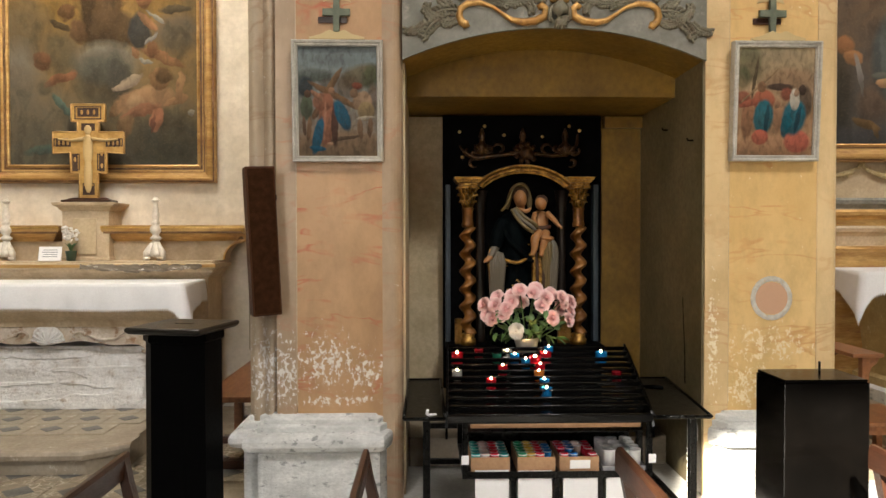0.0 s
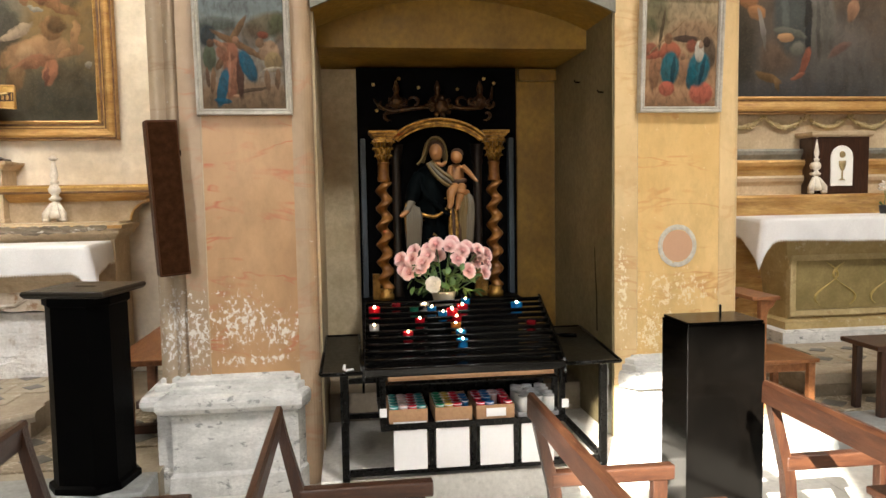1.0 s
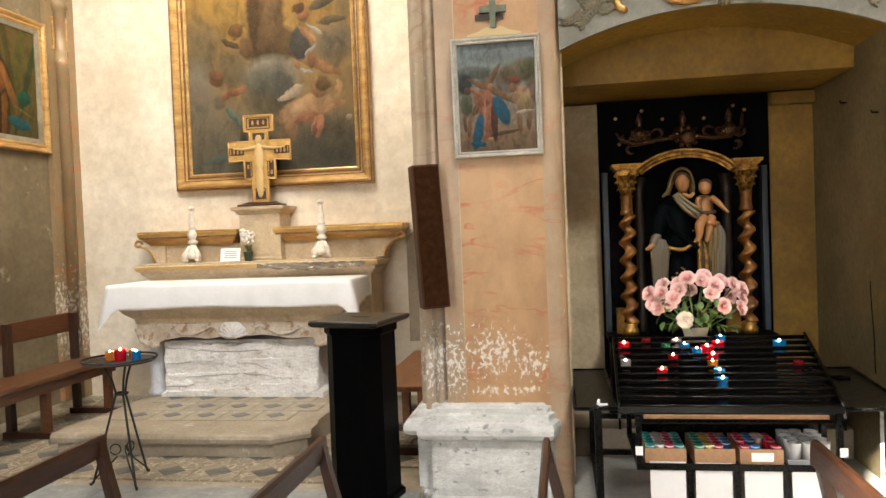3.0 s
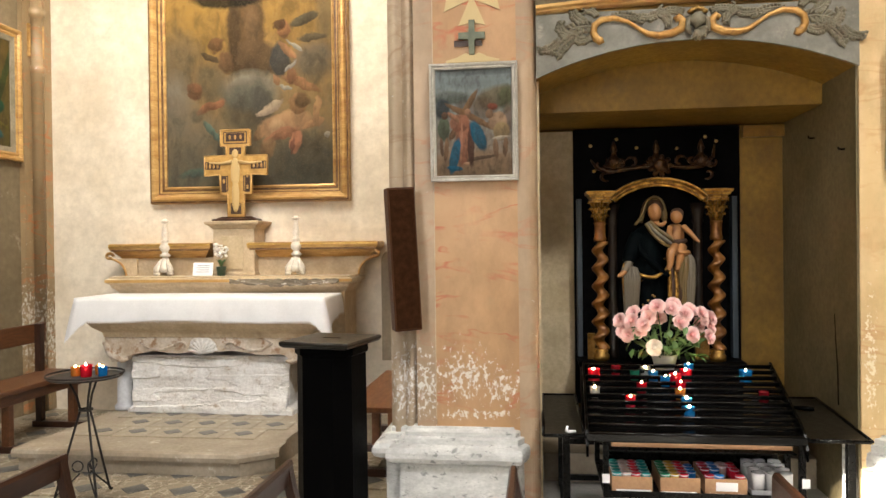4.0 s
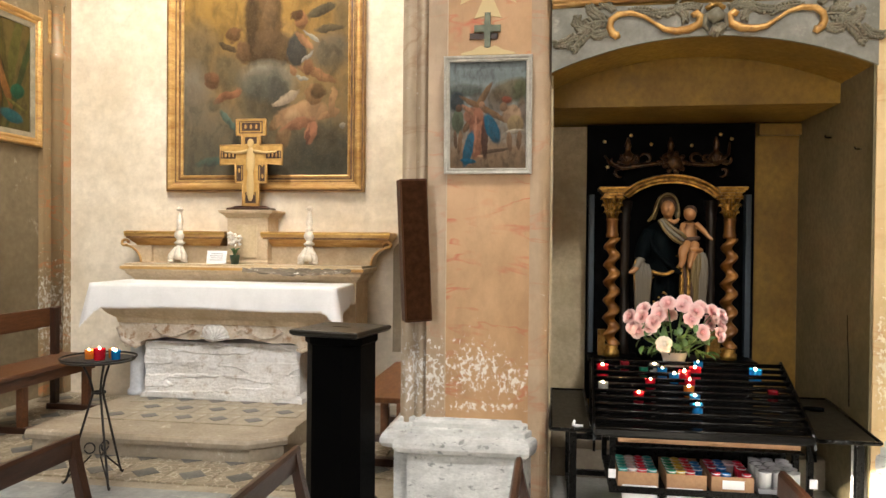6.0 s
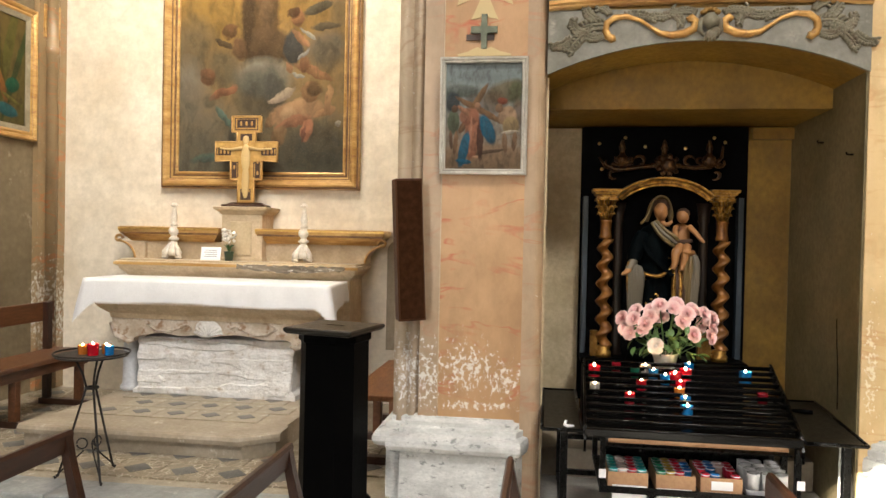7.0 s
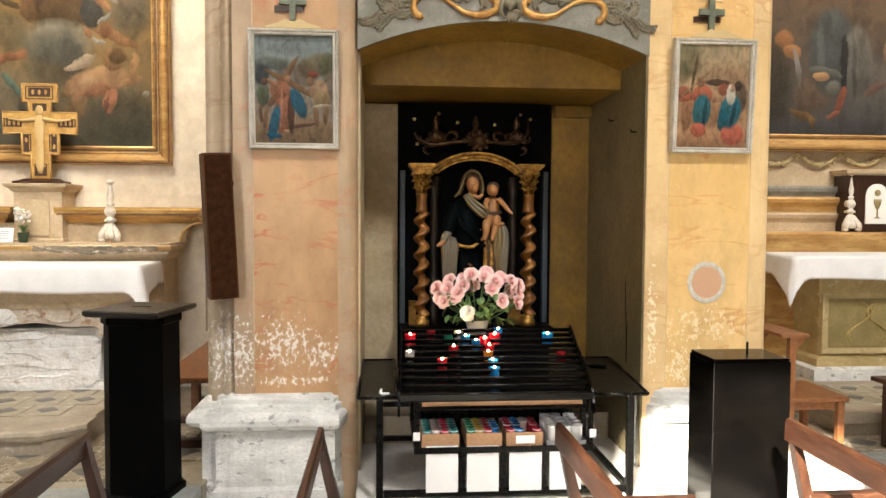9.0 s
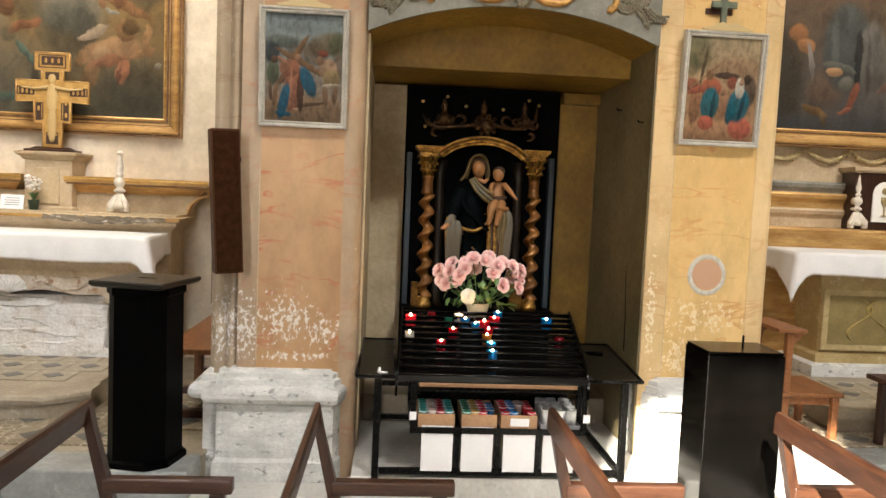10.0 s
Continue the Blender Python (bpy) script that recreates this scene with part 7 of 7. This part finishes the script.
tube(bm, [(-0.012, 0.0, 0.035), (-0.018, 0, 0.012), (-0.004, 0, 0.006), (0.03, 0.004, 0.008)], [0.006, 0.009, 0.009, 0.005], 6, flat=0.6)
part("scrap", bm, PAPER, ob)
ob = thing("cable", pose(0, 0, 0), "thin dark cable hanging on the niche wall", "cable")
bm = B()
tube(bm, [(NX1 - 0.016, 4.05, 0.72), (NX1 - 0.014, 4.06, 0.9), (NX1 - 0.012, 4.09, 1.10), (NX1 - 0.012, 4.10, 1.22)], 0.0035, 6)
part("wire", bm, BLACK_METAL, ob)
for x, y, z in ((NX1 - 0.012, 4.38, 2.24), (NX1 - 0.012, 3.95, 2.12)):
    ob = thing("wall_hook", pose(x, y, z), "small dark iron hook in the niche wall", "hook")
    bm = B()
    tube(bm, [(0, 0, 0), (-0.03, 0, 0.0), (-0.036, -0.004, 0.012)], 0.005, 6)
    part("pin", bm, BLACK_METAL, ob)


# ---- pedestals ----
ped = thing("black_pedestal", pose(-1.37, 3.63, FC, 0, 0, -12), "tall black lacquered offering pedestal with a flat overhanging top", "pedestal")
bm = B()
oct_ = 0.165
pts = [(-oct_, -0.09), (-0.09, -oct_), (0.09, -oct_), (oct_, -0.09), (oct_, 0.09), (0.09, oct_), (-0.09, oct_), (-oct_, 0.09)]
rings(bm, [[(x * k, y * k, z) for x, y in pts] for k, z in ((1.12, 0), (1.12, 0.03), (1.0, 0.04), (0.98, 0.90), (1.05, 0.91), (1.05, 0.945))], True, smooth=False)
part("shaft", bm, BLACK_WOOD, ped)
bm = B()
plan(bm, -0.19, 0.19, -0.195, 0.195, [(-0.02, 0.946), (0.0, 0.952), (0.012, 0.965), (0.012, 0.978), (0.006, 0.984)])
part("top", bm, surface("brown_black_top", (0.010, 0.008, 0.005), (0.020, 0.015, 0.010), 6, 0.3, seed=54.0, spec=0.3), ped, "brown-black flat top")
bm = B()
abox(bm, -0.05, 0.05, -0.006, 0.006, 0.9845, 0.987)
part("coin_slot", bm, BLACK_METAL, ped, "coin slot")
ped2 = thing("black_box_pedestal", pose(1.675, 3.21, -0.012), "glossy black square box pedestal", "pedestal")
GLOSS = surface("glossy_black_acrylic", (0.0012, 0.001, 0.0008), (0.0025, 0.002, 0.0016), 5, 0.14, grain=40, relief=0.02, seed=55.0, spec=0.14)
bm = B()
abox(bm, -0.195, 0.195, -0.14, 0.14, 0, 0.93, 0.004)
part("body", bm, GLOSS, ped2)
bm = B()
abox(bm, -0.19, 0.19, -0.135, 0.135, 0.931, 0.945, 0.003)
part("lid", bm, GLOSS, ped2)
bm = B()
lathe(bm, [(0.006, 0.946), (0.006, 0.985), (0.004, 0.99)], 10, (0.09, 0.09, 0))
part("knob", bm, BLACK_METAL, ped2, "small dark knob")

# ---- pews of the nave ----


def pew(x, lean):
    """A nave pew along y: leaning back rail, end posts, seat on crossbars."""
    ob = thing("nave_pew", pose(x, 2.57, -0.012), "brown varnished wooden pew with an open back rail", "pew", "pews of the nave")
    bm = B()
    rings(bm, [[(-0.022, y, 0.71), (-0.020, y, 0.785), (-0.012, y, 0.80), (0.004, y, 0.80), (0.010, y, 0.785), (0.004, y, 0.71)] for y in (-3.0, -2.0, -1.0, 0.0)], True, smooth=False)
    part("back_rail", bm, WOOD, ob)
    for y in (-0.03, -1.5, -2.97):
        bm = B()
        rings(bm, [[(a, y - 0.022, z), (b, y - 0.022, z), (b, y + 0.022, z), (a, y + 0.022, z)] for a, b, z in ((0.09, 0.14, 0), (0.052, 0.10, 0.42), (0.012, 0.052, 0.60), (-0.008, 0.026, 0.70), (-0.014, 0.008, 0.79))], True, smooth=False)
        part("post", bm, WOOD_Z, ob)
        bm = B()
        abox(bm, 0.06, 0.56, y - 0.026, y + 0.026, 0.435, 0.495, 0.008)
        part("crossbar", bm, WOOD_X, ob)
        bm = B()
        abox(bm, 0.47, 0.53, y - 0.022, y + 0.022, 0.0, 0.434, 0.004)
        part("front_leg", bm, WOOD_Z, ob)
    bm = B()
    abox(bm, 0.12, 0.57, -2.95, -0.42, 0.497, 0.525, 0.006)
    part("seat", bm, WOOD, ob)
    return ob


first = pew(-0.350, 0)
for x in (-1.235, 0.605, 1.575, 2.54, -2.2, -3.15):
    copy_thing(first, pose(x, 2.57, -0.012))


def bench(name, m, length, label, wood):
    """Bench along y with its back towards -x; origin at its far end on the floor."""
    ob = thing(name, m, label, "bench")
    bm = B()
    abox(bm, -0.06, -0.03, -length, 0, 0.70, 0.86, 0.006)
    part("back_rail", bm, wood, ob)
    bm = B()
    abox(bm, -0.02, 0.36, -length, 0, 0.43, 0.465, 0.006)
    part("seat", bm, wood, ob)
    bm = B()
    abox(bm, 0.30, 0.325, -length + 0.05, -0.05, 0.345, 0.429, 0.003)
    part("apron", bm, wood, ob)
    for y in (-0.12, -length / 2, -length + 0.12):
        bm = B()
        abox(bm, -0.03, 0.02, y - 0.03, y + 0.03, 0, 0.86, 0.004)
        part("rear_post", bm, WOOD_Z, ob)
        bm = B()
        abox(bm, 0.26, 0.32, y - 0.028, y + 0.028, 0, 0.43, 0.004)
        part("front_leg", bm, wood, ob)
        bm = B()
        abox(bm, -0.06, 0.40, y - 0.035, y + 0.035, 0.0, 0.05, 0.006)
        part("foot", bm, WOOD_X, ob)
    return ob


bench("chapel_bench", pose(-4.40, 5.52, FC), 1.75, "wooden bench along the chapel side wall, darkened for shade", WOOD_LIGHT_SHADED)
b2 = bench("chapel_bench", pose(-1.13, 4.25, FC, 0, 0, 180), 1.35, "orange-brown wooden bench along the chapel wall behind the pedestal", WOOD_LIGHT)

# prie-dieu and stool of the right chapel
ob = thing("kneeling_chair", pose(2.72, 4.36, FC), "orange-brown wooden kneeling desk beside the painted altar", "kneeler")
bm = B()
abox(bm, -0.28, 0.17, -0.24, 0.24, 0.285, 0.312, 0.006)
part("kneeling_board", bm, WOOD_LIGHT, ob)
for x, y, h in ((-0.21, -0.20, 0.70), (-0.21, 0.20, 0.70), (0.13, -0.20, 0.284), (0.13, 0.20, 0.284)):
    bm = B()
    abox(bm, x - 0.022, x + 0.022, y - 0.022, y + 0.022, 0, h - 0.001, 0.004)
    part("leg", bm, WOOD_LIGHT, ob)
bm = B()
abox(bm, -0.18, 0.10, -0.20, -0.18, 0.225, 0.28, 0.003)
part("apron", bm, WOOD_LIGHT, ob)
bm = B()
abox(bm, -0.30, -0.11, -0.24, 0.24, 0.70, 0.725, 0.005)
part("top_shelf", bm, WOOD_LIGHT, ob)
for y in (-0.20, 0.20):
    bm = B()
    extrude(bm, [(-0.187, 0.699), (-0.12, 0.699), (-0.14, 0.66), (-0.17, 0.64), (-0.187, 0.58)], y - 0.012, y + 0.012)
    part("shelf_bracket", bm, WOOD_LIGHT, ob)
ob = thing("wooden_stool", pose(3.30, 3.95, FC), "low brown wooden bench seat on plain legs", "bench")
bm = B()
abox(bm, -0.27, 0.9, -0.16, 0.18, 0.42, 0.45, 0.006)
part("seat", bm, WOOD, ob)
for x in (-0.19, 0.82):
    for y in (-0.10, 0.12):
        bm = B()
        abox(bm, x - 0.022, x + 0.022, y - 0.022, y + 0.022, 0, 0.419, 0.004)
        part("leg", bm, WOOD_Z, ob)

# small round candle table
IRON = surface("black_wrought_iron", (0.015, 0.013, 0.012), (0.035, 0.03, 0.026), 30, 0.5, metal=0.4, seed=56.0)
tbl = thing("wire_candle_table", pose(-2.895, 3.75, FC) @ Matrix.Diagonal((1, 1, 1.04, 1)), "small round wrought-iron tripod table with candles", "table")
bm = B()
lathe(bm, [(0.195, 0.700), (0.205, 0.706), (0.205, 0.71), (0.195, 0.708)], 36)
part("tray", bm, IRON, tbl)
bm = B()
tube(bm, [(0.21 * math.cos(2 * math.pi * k / 36), 0.21 * math.sin(2 * math.pi * k / 36), 0.722) for k in range(37)], 0.006, 6)
part("tray_rim", bm, IRON, tbl)
for k in range(3):
    a = math.radians(80 + 120 * k)
    c, s = math.cos(a), math.sin(a)
    bm = B()
    tube(bm, [(0.10 * c, 0.10 * s, 0.70), (0.05 * c, 0.05 * s, 0.60), (0.03 * c, 0.03 * s, 0.52), (0.06 * c, 0.06 * s, 0.42), (0.14 * c, 0.14 * s, 0.15), (0.18 * c, 0.18 * s, 0.02), (0.195 * c, 0.195 * s, 0.008), (0.20 * c, 0.20 * s, 0.02)], 0.007, 6)
    part("leg", bm, IRON, tbl)
    bm = B()
    tube(bm, [(0.04 * c, 0.04 * s, 0.16), (0.08 * c, 0.08 * s, 0.12), (0.15 * c, 0.15 * s, 0.06), (0.19 * c, 0.19 * s, 0.02)], 0.005, 6)
    pts = [(c * (0.05 + 0.03 * math.cos(q)), s * (0.05 + 0.03 * math.cos(q)), 0.20 + 0.03 * math.sin(q)) for q in [0.5 * j for j in range(13)]]
    tube(bm, pts, 0.004, 5)
    part("scroll", bm, IRON, tbl)
bm = B()
tube(bm, [(0.035 * math.cos(2 * math.pi * k / 16), 0.035 * math.sin(2 * math.pi * k / 16), 0.52) for k in range(17)], 0.007, 6)
part("collar", bm, IRON, tbl)
votive("orange", -2.95, 3.74, FC + 0.7391)
votive("red", -2.87, 3.72, FC + 0.7391, True)
votive("orange", -2.835, 3.80, FC + 0.7391)
votive("blue", -2.785, 3.75, FC + 0.7391)

# ---- stucco of the niche arch ----


def stucco_scroll(pts, rad, mat, label, name="scroll", segs=8):
    bm = B()
    tube(bm, [(x, FRONT - 0.02, z) for x, z in pts], [r * 1.08 for r in rad], 10)
    part(name, bm, mat, arch_front, label)


def curl(cx, cz, r0, r1, a0, a1, n=16):
    return [(cx + (r0 + (r1 - r0) * k / n) * math.cos(radians(a0 + (a1 - a0) * k / n)), cz + (r0 + (r1 - r0) * k / n) * math.sin(radians(a0 + (a1 - a0) * k / n))) for k in range(n + 1)]


CXA = CX + 0.02
for sg in (-1, 1):
    f = lambda p: [(CXA + sg * (a), c) for a, c in p]
    outer = [(0.488, 2.722), (0.505, 2.716), (0.526, 2.73), (0.539, 2.76), (0.533, 2.80), (0.495, 2.828), (0.429, 2.834), (0.359, 2.812), (0.313, 2.78), (0.255, 2.742), (0.197, 2.73), (0.133, 2.737), (0.081, 2.762), (0.072, 2.80), (0.095, 2.822), (0.115, 2.808)]
    stucco_scroll(f(outer), [0.016, 0.020, 0.020, 0.018, 0.017, 0.016, 0.014, 0.010, 0.009, 0.014, 0.018, 0.020, 0.020, 0.020, 0.019, 0.014], surface("red_gold_gilding", (0.40, 0.20, 0.05), (0.66, 0.40, 0.13), 14, 0.4, metal=0.5, dirt=(0.2, 0.1, 0.04), dirt_at=(0.55, 0.7), seed=62.0), "gilded S-scroll")
    bm = B()
    rnd = random.Random(3 + sg)
    for bx, bz, ang, length, bend, wide in ((0.52, 2.79, 10, 0.20, -75, 0.055), (0.60, 2.77, -25, 0.19, -60, 0.050), (0.58, 2.82, 20, 0.13, 120, 0.040), (0.66, 2.75, 15, 0.11, 140, 0.036),
                                             (0.55, 2.74, -30, 0.10, 100, 0.034), (0.72, 2.73, -50, 0.13, 90, 0.036), (0.44, 2.845, 175, 0.16, 50, 0.034), (0.30, 2.835, 190, 0.14, -90, 0.034),
                                             (0.20, 2.85, 200, 0.10, 110, 0.030), (0.07, 2.85, 20, 0.12, -80, 0.030), (0.52, 2.85, 60, 0.09, -120, 0.03)):
        rib, q, px, pz = [], radians(ang), bx, bz
        for i in range(10):
            rib.append((px, pz))
            px, pz = px + length / 9 * math.cos(q), pz + length / 9 * math.sin(q)
            q += radians(bend) / 9 * (0.4 + 0.13 * i)
        place = lambda u, v, d: (CXA + sg * u, FRONT - d, max(v, arch_z(CX + u) + 0.012))
        tube(bm, [place(u, v, 0.016) for u, v in rib], [0.010 - 0.0006 * i for i in range(10)], 7)
        for i in range(9):
            u, v = rib[i]
            a = math.atan2(rib[i + 1][1] - v, rib[i + 1][0] - u)
            for side in (-1, 1):
                ln = wide * (0.65 + 0.5 * math.sin(math.pi * (i + 1) / 10)) * rnd.uniform(0.75, 1.15)
                b0, b1_ = a + side * 1.15, a + side * rnd.uniform(0.1, 0.5)
                k1 = (u + ln * 0.5 * math.cos(b0), v + ln * 0.5 * math.sin(b0))
                k2 = (k1[0] + ln * 0.45 * math.cos(b1_), k1[1] + ln * 0.45 * math.sin(b1_))
                tube(bm, [place(u, v, 0.008), place(k1[0], k1[1], 0.017), place(k2[0], k2[1], 0.006)], [0.007, 0.012, 0.004], 6)
        tip = curl(rib[-1][0], rib[-1][1], 0.016, 0.004, ang + bend, ang + bend + (300 if bend > 0 else -300), 9)
        tube(bm, [place(u, v, 0.02) for u, v in tip], [0.008, 0.008, 0.008, 0.008, 0.007, 0.007, 0.006, 0.006, 0.005, 0.004], 6)
    part("leafwork", bm, STUCCO_GREY, arch_front, "grey curling stucco leaves")
bm = B()
for k in range(7):
    a = math.radians(-150 + 20 * k + 30)
    tube(bm, [(CXA, FRONT - 0.03, 2.75), (CXA + 0.03 * math.cos(a), FRONT - 0.045, 2.75 + 0.035 * math.sin(a)), (CXA + 0.055 * math.cos(a), FRONT - 0.03, 2.75 + 0.06 * math.sin(a))], [0.014, 0.014, 0.006], 6)
ball(bm, (CXA, FRONT - 0.03, 2.80), (0.045, 0.03, 0.045), wob=0.3)
for sg in (-1, 1):
    tube(bm, [(CXA + sg * 0.02, FRONT - 0.03, 2.83), (CXA + sg * 0.05, FRONT - 0.035, 2.80), (CXA + sg * 0.055, FRONT - 0.03, 2.75), (CXA + sg * 0.03, FRONT - 0.025, 2.725)], [0.006, 0.014, 0.014, 0.006], 7)
part("palmette", bm, STUCCO_GREY, arch_front, "grey stucco palmette")
bm = B()
for k in range(5):
    a = math.radians(30 + 30 * k)
    ball(bm, (CXA + 0.04 * math.cos(a), FRONT - 0.03, 2.83 + 0.03 * math.sin(a)), (0.02, 0.018, 0.014), 0, None, 8, 5)
part("crown", bm, GILT_DARK, arch_front, "dull gilt crown ornament")
bm = B()
rings(bm, [[(x, FRONT - d, z + 0.03 * (1 - ((x - CX) / half) ** 2)) for d, z in ((-0.01, 2.872), (0.015, 2.872), (0.03, 2.882), (0.032, 2.892), (0.05, 2.90), (0.052, 2.915), (-0.01, 2.918))] for x in xs], True, True, True, 0, False)
part("moulding", bm, GILT_PAINT, arch_front, "brown and gilt moulding")
bm = B()
rings(bm, [[(x, FRONT - d, z + 0.03 * (1 - ((x - CX) / half) ** 2)) for d, z in ((-0.03, 2.919), (0.035, 2.919), (0.05, 2.95), (0.045, 2.99), (-0.03, 3.0))] for x in xs], True, True, True, 0, False)
part("band", bm, STUCCO_GREY, arch_front, "grey stucco band")
bm = B()
rnd = random.Random(17)
for k in range(70):
    x, z = rnd.uniform(NX0 + 0.03, NX1 - 0.03), 2.955 + rnd.uniform(-0.02, 0.03)
    z += 0.03 * (1 - ((x - CX) / half) ** 2)
    q = rnd.uniform(0, 360)
    p = curl(0, 0, 0.022, 0.008, q, q + 200, 5)
    tube(bm, [(x + u, FRONT - 0.046 - 0.002 * i, z + v) for i, (u, v) in enumerate(p)], [0.005, 0.009, 0.010, 0.009, 0.007, 0.004], 5)
part("band_leafwork", bm, STUCCO_GREY, arch_front, "grey stucco leafwork")

# ---- stone floors in pieces ----


def tile_mesh(name, w, d, mat, bev=0.003, t=0.012):
    bm = B()
    lo = [(0, 0, 0), (w, 0, 0), (w, d, 0), (0, d, 0)]
    e = bev
    rings(bm, [lo, [(a, b, t - e) for a, b, c in lo], [(e, e, t), (w - e, e, t), (w - e, d - e, t), (e, d - e, t)]], True, smooth=False)
    return finish(name, bm, mat)


G = 0.003


def inlay(parent, x0, x1, y0, y1, z, px, py, ds, skip=None, stone=None):
    """Beige tiles with dark lozenges set over every joint in staggered rows."""
    bm = B()
    h, t, e = ds / 2, 0.0145, 0.003
    lo = [(h, 0), (0, h), (-h, 0), (0, -h)]
    rings(bm, [[(a, b, 0.004) for a, b in lo], [(a, b, t - e) for a, b in lo], [(a * 0.95, b * 0.95, t) for a, b in lo]], True, smooth=False)
    dot = finish("dark_tile", bm, FLOOR_DARK)
    row = tile_mesh("beige_tile", px - G, py - G, stone or FLOOR_BEIGE)
    turn = random.Random(9)
    for j in range(int((y1 - y0) / py)):
        for i in range(int((x1 - x0) / px)):
            x, y = x0 + px * i + (px / 2 if j % 2 else 0), y0 + py * j
            if x + px > x1 + 0.05 or (skip and skip(x, y)):
                continue
            part("dark_tile", dot, None, parent, "", pose(x + px / 2, y + py / 2, z, 0, 0, turn.uniform(-4, 4)))
            part("beige_tile", row, None, parent, "", pose(x, y, z))


O = bpy.data.objects
inlay(O["floor_chapel_1"], -4.75, -1.10, 3.83, 6.02, FC - 0.012, 0.311, 0.30, 0.19, lambda x, y: (x > -4.0 and x < -2.1 and y > 4.2) or (x > -2.1 and y > 4.9), FLOOR_MOSAIC)
inlay(O["altar_platform_1"], -3.55, -2.0, 4.60, 5.42, 0.298 - 0.004, 0.268, 0.27, 0.15)
inlay(O["floor_chapel_2"], 2.25, 5.3, 4.02, 4.36, FC - 0.012, 0.311, 0.30, 0.19, None, FLOOR_MOSAIC)
inlay(O["floor_chapel_2"], 2.25, 3.0, 4.36, 5.9, FC - 0.012, 0.311, 0.30, 0.19, None, FLOOR_MOSAIC)
inlay(O["altar_platform_2"], 3.2, 5.0, 4.58, 5.25, 0.298 - 0.004, 0.268, 0.27, 0.15)


def kerb(parent, x0, x1, y0, y1, z0, z1, n, mat, name="kerb_stone"):
    w = (x1 - x0) / n
    bm = B()
    abox(bm, 0, w - 0.004, 0, y1 - y0, 0, z1 - z0, 0.012)
    me = finish(name, bm, mat)
    for k in range(n):
        part(name, me, None, parent, "", pose(x0 + w * k, y0, z0))


kerb(O["floor_chapel_1"], -4.86, -1.09, 3.44, 3.718, -0.012, FC, 4, STEP_GREY)
kerb(O["floor_chapel_2"], 2.25, 6.9, 3.70, 3.998, -0.012, FC, 5, STEP_GREY)
nosing = [(-3.76, 4.57), (-3.76, 4.23), (-2.18, 4.23), (-1.96, 4.40), (-1.96, 4.57)]
bm = B()
rings(bm, [[(x + 0.02 * (x < -3), y + 0.025 * (y < 4.5), 0.238) for x, y in nosing], [(x, y, 0.246) for x, y in nosing], [(x, y - 0.006 * (y < 4.5), 0.275) for x, y in nosing], [(x, y + 0.004 * (y < 4.5), 0.296) for x, y in nosing], [(x, y + 0.02 * (y < 4.5), 0.304) for x, y in nosing]], True, smooth=False)
part("kerb_stone", bm, STEP_TAN, O["altar_platform_1"], "worn rounded nosing with a cut corner")
kerb(O["altar_platform_2"], 2.96, 5.6, 4.31, 4.548, 0.225, 0.306, 4, STEP_TAN)
bm = B()
abox(bm, 0, 0.796, 0, 0.496, -0.004, 0.012, 0.003)
slab = finish("floor_slab", bm, NAVE_STONE)
for j in range(10):
    for i in range(11):
        x = -4.4 + 0.8 * i + (0.4 if j % 2 else 0)
        y = -1.56 + 0.5 * j
        if y < 3.4:
            part("floor_slab", slab, None, O["ground"], "", pose(x, y, -0.011))
